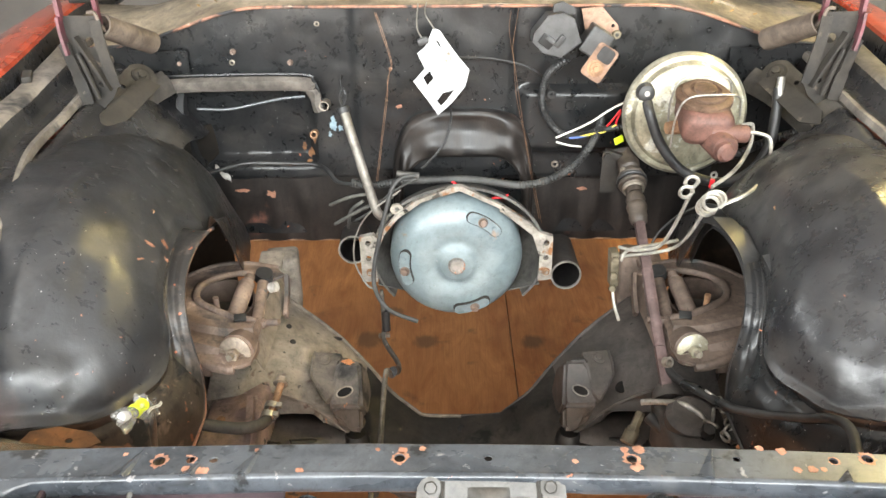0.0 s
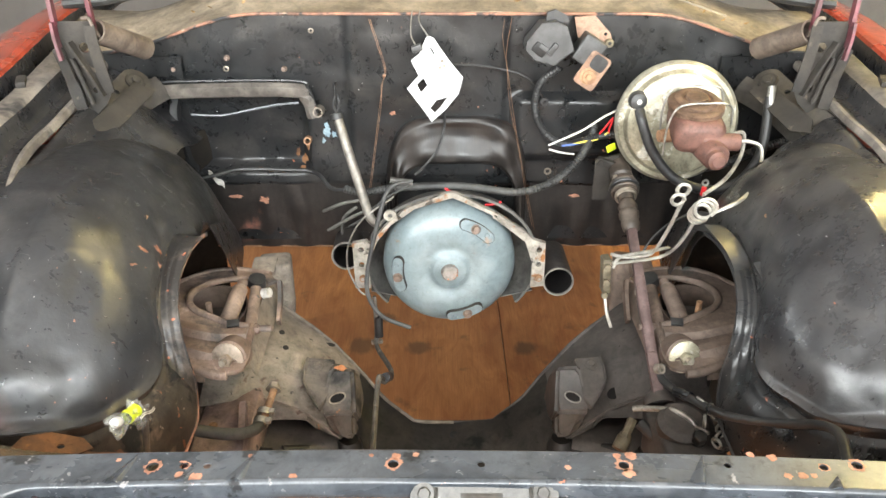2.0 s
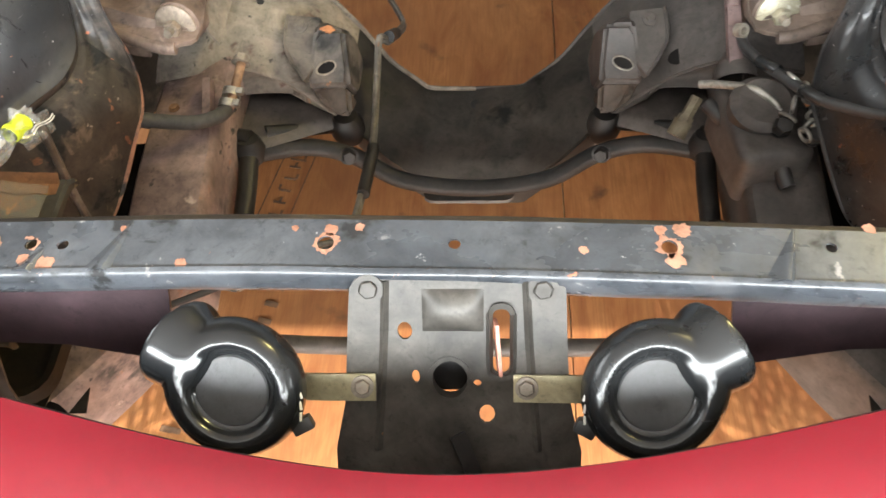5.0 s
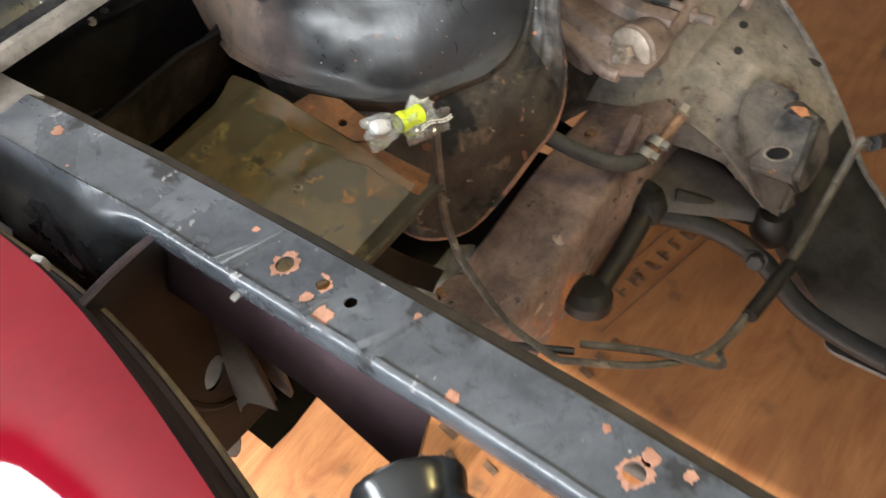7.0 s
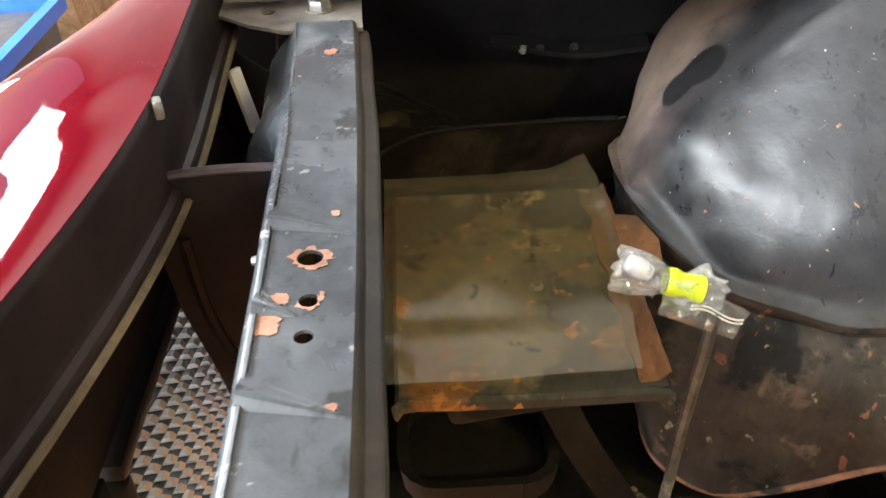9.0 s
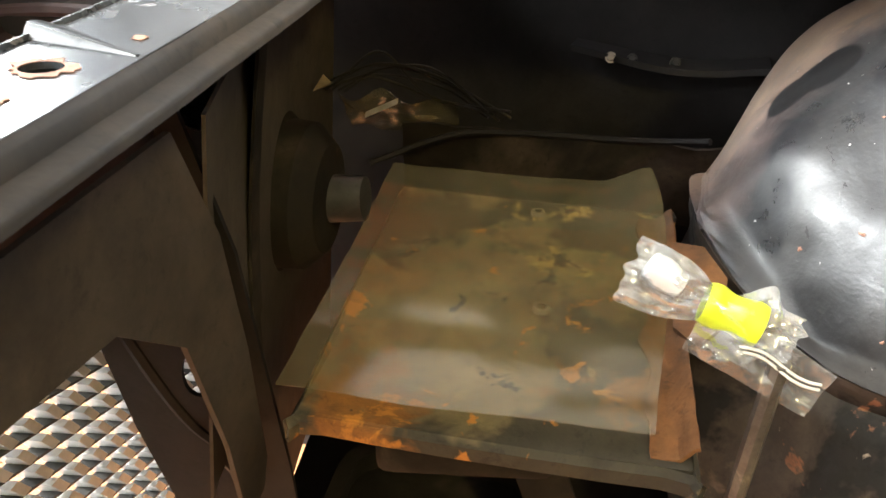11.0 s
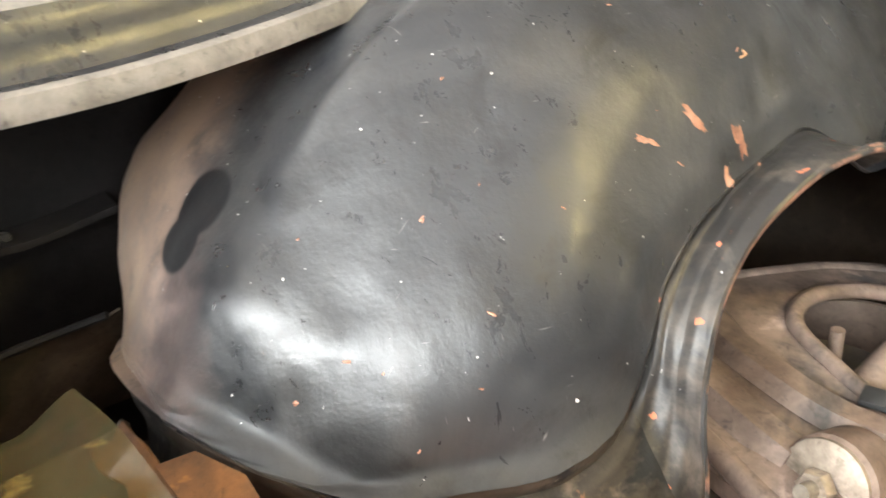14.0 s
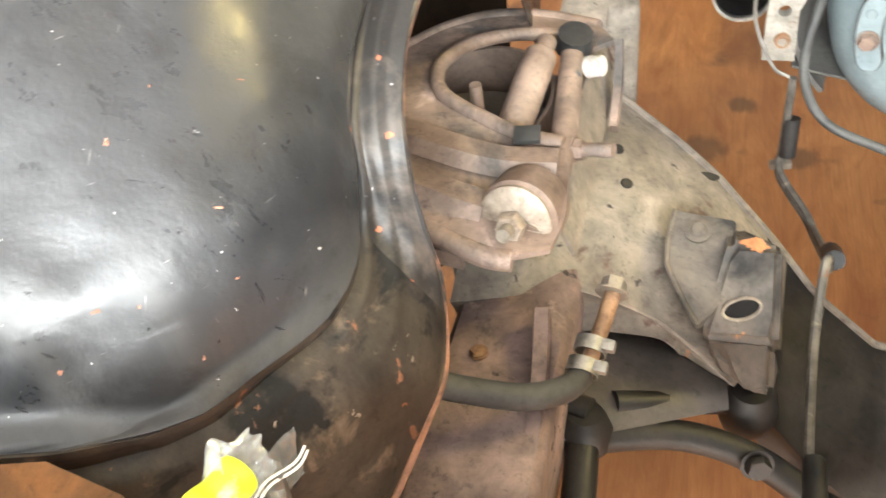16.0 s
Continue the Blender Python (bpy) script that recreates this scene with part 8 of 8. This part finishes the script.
# ---- wiring ----
def wiring():
    t = thing("engine_harness", "grey corrugated conduit crossing above the gearbox", "wiring harness")
    part("conduit", ribbed([(-0.245, 1.785, 0.764), (-0.20, 1.78, 0.758), (-0.118, 1.77, 0.775), (0.022, 1.76, 0.782), (0.148, 1.75, 0.772), (0.233, 1.755, 0.800), (0.285, 1.77, 0.850), (0.312, 1.80, 0.890), (0.318, 1.82, 0.905)], 0.0095, 0.0045, 12), M_DIRTR, t)
    part("black_tail", tube([(-0.70, 1.835, 0.742), (-0.644, 1.845, 0.745), (-0.547, 1.858, 0.769), (-0.492, 1.862, 0.780), (-0.40, 1.868, 0.776), (-0.333, 1.86, 0.776), (-0.305, 1.84, 0.770), (-0.28, 1.81, 0.755), (-0.245, 1.785, 0.760)], 0.005, 8), M_RUBBER, t)
    part("red_wire", tube([(-0.02, 1.76, 0.78), (0.0, 1.745, 0.772), (0.03, 1.74, 0.760)], 0.003, 6), M_REDW, t)
    part("red_wire", tube([(0.075, 1.76, 0.735), (0.10, 1.75, 0.742), (0.108, 1.74, 0.752)], 0.003, 6), M_REDW, t)
    u = thing("firewall_harness", "black corrugated conduit dropping from the wiring block", "wiring harness")
    part("conduit", ribbed([(0.228, 1.815, 1.037), (0.199, 1.83, 1.006), (0.188, 1.845, 0.968), (0.190, 1.85, 0.916), (0.220, 1.83, 0.872), (0.262, 1.80, 0.868), (0.32, 1.79, 0.888), (0.37, 1.79, 0.895)], 0.0085, 0.0045, 12), M_RUBBER, u)
    for i, (mat, pts) in enumerate(((M_WHITEW, ((0.215, 1.79, 0.868), (0.24, 1.785, 0.882), (0.284, 1.78, 0.906), (0.33, 1.78, 0.938), (0.365, 1.785, 0.955))), (M_YELLW, ((0.262, 1.79, 0.868), (0.29, 1.785, 0.878), (0.32, 1.785, 0.884), (0.345, 1.785, 0.90))),
                                    (M_BLUEW, ((0.245, 1.792, 0.866), (0.275, 1.787, 0.872), (0.30, 1.787, 0.88))), (M_REDW, ((0.318, 1.79, 0.884), (0.335, 1.785, 0.91), (0.352, 1.785, 0.935))), (M_REDW, ((0.350, 1.79, 0.885), (0.345, 1.785, 0.905), (0.352, 1.785, 0.930))), (M_WHITEW, ((0.222, 1.83, 0.842), (0.25, 1.825, 0.836), (0.28, 1.825, 0.832))))):
        part("wire", tube(pts, 0.0024, 6), mat, u)
    part("side_conduit", ribbed([(0.56, 1.78, 0.815), (0.61, 1.77, 0.832), (0.663, 1.765, 0.861), (0.732, 1.765, 0.887), (0.80, 1.77, 0.895)], 0.010, 0.005, 12), M_RUBBER, u)
    v = thing("ground_wire", "black ground wire with a pink crimped ring terminal", "wire")
    part("wire", tube([(0.510, 1.60, 0.832), (0.500, 1.595, 0.802), (0.44, 1.58, 0.775), (0.392, 1.55, 0.735), (0.372, 1.50, 0.68), (0.372, 1.40, 0.62), (0.385, 1.33, 0.596)], 0.0028, 8), M_RUBBER, v)
    part("crimp", tube([(0.5105, 1.60, 0.834), (0.512, 1.60, 0.852)], 0.0052, 10, 0), M_REDW, v, "pink crimp sleeve")
    part("ring", lathe([(0.0035, 0.001), (0.0075, 0.001), (0.0075, -0.001), (0.0035, -0.001), (0.0035, 0.001)], axis((0.5125, 1.60, 0.862), (0, -1, 0.1)), 18), M_STEEL, v)
    w = thing("battery_cable", "taped black cable running over the driver's side frame rail", "cable")
    part("cable", tube([(0.385, 1.33, 0.600), (0.386, 1.279, 0.603), (0.417, 1.207, 0.620), (0.450, 1.136, 0.645), (0.506, 1.064, 0.690), (0.526, 0.993, 0.748), (0.518, 0.93, 0.785), (0.495, 0.86, 0.80), (0.48, 0.80, 0.79)], 0.0075, 10), M_RUBBER, w)
    for k in ((0.44, 1.155, 0.637), (0.405, 1.235, 0.613)):
        part("tape_wrap", lathe([(0.008, -0.02), (0.0088, -0.018), (0.0088, 0.018), (0.008, 0.02)], axis(k, (0.45, -0.85, 0.3)), 14), M_GLOSSB, w)
    x = thing("tie_wires", "long twisted copper tie wires hanging down the firewall", "wire")
    part("wire", tube([(-0.181, 1.86, 1.13), (-0.165, 1.85, 1.08), (-0.149, 1.84, 1.027), (-0.153, 1.84, 1.0), (-0.161, 1.83, 0.951), (-0.176, 1.82, 0.85), (-0.191, 1.80, 0.748), (-0.196, 1.79, 0.70)], 0.0006, 6), M_COPPER, x)
    part("wire", tube([(-0.178, 1.86, 1.13), (-0.158, 1.848, 1.07), (-0.146, 1.838, 1.022), (-0.157, 1.838, 0.99), (-0.158, 1.83, 0.951), (-0.173, 1.82, 0.85), (-0.188, 1.80, 0.748)], 0.0006, 6), M_COPPER, x)
    part("twist", lathe([(0, 0.004), (0.004, 0.002), (0.004, -0.002), (0, -0.004)], axis((-0.150, 1.838, 1.012), (0, -1, 0)), 10), M_COPPER, x)
    part("wire", tube([(0.112, 1.865, 1.13), (0.109, 1.86, 1.09), (0.120, 1.85, 1.026), (0.128, 1.84, 0.95), (0.149, 1.82, 0.857), (0.170, 1.81, 0.75), (0.190, 1.80, 0.66)], 0.0006, 6), M_COPPER, x)
    part("wire", tube([(0.128, 1.865, 1.135), (0.118, 1.855, 1.06), (0.122, 1.85, 1.02), (0.150, 1.82, 0.86), (0.196, 1.80, 0.65)], 0.0007, 6), M_COPPER, x)
    y = thing("bracket_plate", "white painted bracket plate with cut-outs hanging by two wires", "bracket")
    m = Matrix.Translation((-0.045, 1.80, 1.015)) @ Euler((radians(84), 0, 0)).to_matrix().to_4x4()
    part("plate", plate([(-0.010, 0.094), (0.004, 0.088), (0.034, 0.045), (0.067, 0.005), (0.058, -0.030), (0.030, -0.065), (-0.001, -0.093), (-0.027, -0.055), (-0.054, -0.019), (-0.029, 0.009), (-0.045, 0.041), (-0.028, 0.055)],
                        ([(-0.006, 0.070), (0.000, 0.066), (0.008, 0.052), (0.002, 0.056)], [(-0.033, -0.010), (-0.018, 0.004), (-0.010, -0.012), (-0.024, -0.028)], [(-0.004, -0.062), (0.010, -0.044), (0.034, -0.038), (0.018, -0.060), (0.006, -0.072)]), 0.0025, m), M_WHITE, y)
    for px, pz in ((0.022, 0.040), (0.018, 0.026), (0.026, 0.030)):
        part("rivet", lathe([(0, 0.002), (0.003, 0.0015), (0.004, 0)], m @ Matrix.Translation((px, pz, 0.0)), 10), M_BOLT, y)
    part("clip", box(0.022, 0.014, 0.020, m @ pose(-0.032, 0.068, 0.004, 0, 0, 20), 0.003), M_DGREY, y, "dark grey clip")
    part("hanger_wire", tube([(-0.076, 1.80, 1.085), (-0.090, 1.83, 1.105), (-0.088, 1.87, 1.145)], 0.0016, 6), M_STEEL, y)
    part("hanger_wire", tube([(-0.052, 1.80, 1.108), (-0.072, 1.84, 1.13), (-0.070, 1.87, 1.147)], 0.0016, 6), M_STEEL, y)
    z = thing("black_wire", "thin black wire looping across the firewall", "wire")
    part("wire", tube([(-0.005, 1.81, 1.045), (0.05, 1.84, 1.035), (0.10, 1.85, 1.025), (0.15, 1.855, 1.01), (0.185, 1.86, 0.985), (0.205, 1.865, 0.955), (0.208, 1.866, 0.945)], 0.003, 8), M_RUBBER, z)
    part("wire", tube([(-0.02, 1.815, 0.95), (-0.018, 1.82, 0.90), (-0.035, 1.80, 0.85), (-0.07, 1.79, 0.81), (-0.085, 1.78, 0.80)], 0.0028, 8), M_RUBBER, z)
    part("grommet", lathe([(0.004, 0.004), (0.009, 0.004), (0.011, 0)], axis((0.209, 1.864, 0.944), (0, -1, 0)), 16), M_RUBBER, z)


wiring()


def firewall_units():
    t = thing("wiring_block", "black plastic bulkhead wiring block with a moulded cover", "connector")
    m = Matrix.Translation((0.205, 1.845, 1.090)) @ Euler((radians(86), 0, 0)).to_matrix().to_4x4()
    part("cover", plate([(-0.052, -0.012), (-0.050, 0.004), (-0.020, 0.042), (0.012, 0.046), (0.036, 0.034), (0.052, -0.014), (0.010, -0.046), (-0.030, -0.034)], (), 0.05, m @ Matrix.Translation((0, 0, 0.045))), M_DGREY, t)
    part("rim", sweep([m @ Vector((x, y, 0.046)) for x, y in ((-0.052, -0.012), (-0.050, 0.004), (-0.020, 0.042), (0.012, 0.046), (0.036, 0.034), (0.052, -0.014), (0.010, -0.046), (-0.030, -0.034), (-0.052, -0.012))], [(-0.0015, -0.001), (0.0015, -0.001), (0.0015, 0.001), (-0.0015, 0.001)], n=0), M_RUBBER, t)
    part("latch", box(0.034, 0.010, 0.008, m @ pose(-0.008, -0.012, 0.048, 0, 0, -38), 0.002), M_DGREY, t)
    part("latch", box(0.012, 0.026, 0.010, m @ pose(0.006, -0.010, 0.049, 0, 0, -38), 0.002), M_RUBBER, t)
    part("fin", plate([(-0.02, 0), (0.03, 0), (0.024, 0.014), (0.0, 0.026), (-0.018, 0.02)], (), 0.012, m @ Matrix.Translation((0.012, 0.040, 0.02))), M_RUBBER, t)
    part("pocket", box(0.03, 0.022, 0.006, m @ pose(-0.022, -0.012, 0.047, 0, 0, -38), 0.002), M_GREASE, t)
    u = thing("wiper_motor_bracket", "rusty orange wiper motor bracket with a brass stud", "bracket")
    m = Matrix.Translation((0.300, 1.855, 1.075)) @ Euler((radians(86), 0, 0)).to_matrix().to_4x4()
    part("back_plate", plate([(-0.040, 0.062), (0.004, 0.066), (0.040, 0.028), (0.044, 0.014), (0.020, 0.0), (-0.03, 0.02)], ((0.030, 0.026, 0.004),), 0.004, m @ Matrix.Translation((0, 0, 0.012))), M_RUSTL, u)
    part("box", box(0.055, 0.062, 0.055, m @ pose(-0.008, -0.005, 0.022, 0, 0, -32), 0.006, 3), M_DGREY, u)
    f = m @ Matrix.Translation((0.0, -0.045, 0.050)) @ Matrix.Rotation(radians(-32), 4, 'Z')
    part("face_plate", plate(rounded(0.050, 0.078, 0.008), (), 0.004, f), M_RUSTL, u)
    part("black_pad", plate(rounded(0.034, 0.032, 0.008, 3, 0.002, 0.020), (), 0.002, f @ Matrix.Translation((0, 0, 0.0022))), M_RUBBER, u)
    part("stud", lathe([(0, 0.014), (0.006, 0.014), (0.007, 0.008), (0.013, 0.008), (0.014, 0.004), (0.018, 0.003), (0.018, 0)], f @ Matrix.Translation((-0.002, -0.014, 0.001)), 24), M_RUSTB, u)
    part("brass_collar", lathe([(0.004, 0.008), (0.008, 0.008), (0.010, 0.004), (0.010, 0)], m @ Matrix.Translation((0.038, 0.008, 0.014)), 18), M_VALVE, u)


M_RUSTL = surf("light orange rust", (0.19, 0.10, 0.06), (0.36, 0.235, 0.17), 22, (0.6, 0.85), metal=0.1, bump=0.25, bscale=100, chips=(((0.10, 0.08, 0.07), 18, 0.63, 0.06), ((0.6, 0.55, 0.48), 20, 0.64, 0.05)))
firewall_units()


# ---- hood hinges ----
M_HDUST = surf("dusty hinge steel", (0.022, 0.019, 0.016), (0.070, 0.061, 0.051), 14, (0.6, 0.85), bump=0.15, bscale=80)
M_TUBER = surf("dusty brown tube", (0.075, 0.056, 0.045), (0.17, 0.135, 0.11), 20, (0.5, 0.75), metal=0.1, bump=0.15, bscale=80)


def hood_hinge(flip, label):
    t = thing("hood_hinge", label, "hood hinge", "hood hinges")
    # dusty side plate: a round pivot end, then a long foot down towards the front
    u = Vector((-0.059, -0.18, -0.046)).normalized()
    v = Vector((-0.817, 0, 0.577))
    v = (v - u * v.dot(u)).normalized()
    w = u.cross(v)
    pm = Matrix(((u.x, v.x, w.x, -0.684), (u.y, v.y, w.y, 1.80), (u.z, v.z, w.z, 1.009), (0, 0, 0, 1)))
    end = [(0.033 * math.cos(radians(q)), 0.033 * math.sin(radians(q))) for q in range(100, 261, 16)]
    part("side_plate", plate(end + [(0.06, -0.030), (0.17, -0.034), (0.24, -0.026), (0.262, 0.0), (0.24, 0.026), (0.17, 0.034), (0.06, 0.030)], ((0.055, 0.010, 0.006), (0.198, 0.0, 0.006)), 0.004, pm), M_HDUST, t, flip=flip)
    part("inner_plate", plate([(0.01, -0.022), (0.16, -0.024), (0.195, 0.0), (0.17, 0.022), (0.02, 0.020)], (), 0.004, pm @ Matrix.Translation((0, -0.026, -0.022))), M_HINGE, t, flip=flip)
    pv = pm.translation
    out = w if w.y < 0 else -w
    part("pivot_washer", lathe([(0.008, 0.004), (0.020, 0.004), (0.022, 0.001), (0.022, 0)], axis(pv + out * 0.003, out), 24), M_HINGE, t, flip=flip)
    part("pivot_bolt", hexbolt(pv + out * 0.006, out, 0.010, 0.008, 1.5), M_HDUST, t, flip=flip)
    part("pivot_bolt", hexbolt(pm @ Vector((0.185, -0.008, 0)) + out * 0.002, out, 0.008, 0.007, 1.5), M_RUSTB, t, flip=flip)
    part("plate_rim", tube([pm @ Vector(q) for q in ((0.10, 0.037, 0), (0.18, 0.038, 0), (0.222, 0.026, 0), (0.236, 0.0, 0), (0.222, -0.028, 0))], 0.004, 8), M_HDUST, t, flip=flip)
    part("foot_channel", sweep([(-0.655, 1.865, 0.972), (-0.70, 1.80, 0.955), (-0.728, 1.72, 0.935), (-0.745, 1.62, 0.925)], [(-0.024, 0), (0.024, 0), (0.028, 0.018), (0.010, 0.026), (-0.010, 0.026), (-0.028, 0.018)], up=(0.6, -0.6, 0.5)), M_HDUST, t, flip=flip)
    # tapering lever with folded sides, which carries the hood arms
    # lever plate is turned across the car to face the camera
    lm = Matrix.Translation((0, 1.672, 0)) @ Matrix.Rotation(radians(90), 4, 'X')
    part("lever", plate([(-0.773, 1.171), (-0.703, 1.171), (-0.700, 1.13), (-0.683, 1.035), (-0.700, 1.005), (-0.722, 0.985), (-0.742, 0.998), (-0.752, 1.05), (-0.770, 1.12)], ((-0.716, 1.035, 0.006), (-0.722, 1.12, 0.010)), 0.003, lm), M_HINGE, t, flip=flip)
    part("lever_fold", sweep([(-0.772, 1.665, 1.12), (-0.754, 1.660, 1.05), (-0.744, 1.655, 1.0)], [(-0.002, -0.012), (0.002, -0.012), (0.002, 0.012), (-0.002, 0.012)]), M_HINGE, t, flip=flip)
    part("lever_fold", sweep([(-0.702, 1.664, 1.165), (-0.698, 1.660, 1.12), (-0.684, 1.655, 1.035)], [(-0.002, -0.011), (0.002, -0.011), (0.002, 0.011), (-0.002, 0.011)]), M_HINGE, t, flip=flip)
    part("lever_rib", tube([(-0.748, 1.664, 1.10), (-0.735, 1.660, 1.06), (-0.722, 1.658, 1.01)], 0.005, 8), M_HINGE, t, flip=flip)
    part("link_arm", sweep([(-0.742, 1.655, 1.135), (-0.716, 1.650, 1.085), (-0.692, 1.648, 1.03)], [(-0.008, -0.002), (0.008, -0.002), (0.008, 0.003), (-0.008, 0.003)]), M_HINGE, t, flip=flip)
    part("overspray_end", sweep([(-0.768, 1.660, 1.173), (-0.768, 1.660, 1.14), (-0.763, 1.658, 1.10)], [(-0.010, -0.003), (0.010, -0.003), (0.010, 0.003), (-0.010, 0.003)]), M_PINK, t, "lever end with red overspray", flip=flip)
    part("hood_arm", sweep([(-0.768, 1.668, 1.165), (-0.766, 1.66, 1.26), (-0.768, 1.64, 1.45)], [(-0.008, -0.004), (0.008, -0.004), (0.008, 0.004), (-0.008, 0.004)]), M_PINK, t, flip=flip)
    part("hood_arm", sweep([(-0.701, 1.685, 1.15), (-0.699, 1.67, 1.24), (-0.700, 1.65, 1.45)], [(-0.006, -0.004), (0.006, -0.004), (0.006, 0.004), (-0.006, 0.004)]), M_PINK, t, flip=flip)
    # spring tube across, seen from its open end
    part("spring_tube", hollow([(-0.698, 1.680, 1.150), (-0.650, 1.805, 1.082)], 0.0235, 0.004, 28), M_TUBER, t, "dusty brown steel tube", flip=flip)
    part("spring_hook", tube([(-0.690, 1.69, 1.13), (-0.694, 1.668, 1.155), (-0.700, 1.665, 1.178), (-0.715, 1.67, 1.178)], 0.0035, 8), M_TUBER, t, flip=flip)
    return t


hood_hinge(False, "dirty black hood hinge with a spring tube and red overspray")
hood_hinge(True, "dirty black hood hinge with a spring tube and pink overspray")


# ---- stamp on the plywood and things beside the car ----
def floor_marks():
    t = thing("plywood_stamp", "faded black mill stamp printed on the plywood", "stamp")
    # illegible letters as plain bars inside a ruled box
    m = Matrix.Translation((-0.44, 1.47, 0.0012)) @ Matrix.Rotation(radians(78), 4, 'Z')
    for w, h, x, y in ((0.40, 0.003, 0.0, 0.035), (0.40, 0.003, 0.0, -0.035), (0.003, 0.07, 0.20, 0.0)):
        part("rule", box(w, h, 0.0006, m @ pose(x, y, 0), 0), M_INK, t)
    rnd = random.Random(3)
    x = -0.18
    while x < 0.18:
        h = rnd.choice((0.035, 0.035, 0.048))
        part("bar", box(0.006, h * 0.8, 0.0006, m @ pose(x, 0.0, 0), 0), M_INK, t)
        part("bar", box(0.014, 0.006, 0.0006, m @ pose(x + 0.008, rnd.choice((-0.014, 0.014, 0.0)), 0), 0), M_INK, t)
        x += rnd.choice((0.018, 0.022, 0.034))
    for k in range(6):
        part("bar", box(0.012, 0.028, 0.0006, m @ pose(-0.30 + 0.02 * k, 0.075 - 0.15 * (k % 2), 0), 0), M_INK, t)
    u = thing("plywood_stamp", "faded black mill stamp printed on the plywood", "stamp")
    m = Matrix.Translation((-0.50, 0.98, 0.0012)) @ Matrix.Rotation(radians(70), 4, 'Z')
    for k in range(16):
        part("bar", box(0.012, rnd.choice((0.03, 0.04)), 0.0006, m @ pose(-0.16 + 0.022 * k, 0.05 * (k % 3) - 0.05, 0, 0, 0, rnd.uniform(-12, 12)), 0), M_INK, u)


floor_marks()


def garage_things():
    c = thing("cardboard_box", "plain brown cardboard box on the floor", "box")
    part("body", box(0.60, 0.45, 0.55, pose(-2.75, -0.42, 0.275), 0.006), M_CARD, c)
    part("flap", box(0.28, 0.44, 0.004, pose(-2.95, -0.42, 0.565, 0, -20, 0), 0), M_CARD, c)
    b = thing("storage_bin", "dark plastic bin with a bright blue rim", "bin")
    part("body", box(0.46, 0.40, 0.40, pose(-2.10, -0.40, 0.20), 0.03, 3), M_DGREY, b)
    part("rim", sweep([(-2.34, -0.61, 0.41), (-1.86, -0.61, 0.41), (-1.86, -0.19, 0.41), (-2.34, -0.19, 0.41), (-2.34, -0.61, 0.41)], [(-0.02, -0.02), (0.02, -0.02), (0.02, 0.02), (-0.02, 0.02)], n=0), M_BLUE, b, "bright blue rim")
    k = thing("cane_basket", "tan slatted cane basket on the floor", "basket")
    for i in range(16):
        part("slat", box(0.34, 0.012, 0.012, pose(-1.62, -0.62 + 0.026 * i, 0.30), 0.003), M_BASKET, k)
    part("body", box(0.36, 0.44, 0.28, pose(-1.62, -0.43, 0.145), 0.01), M_BASKET, k)


garage_things()
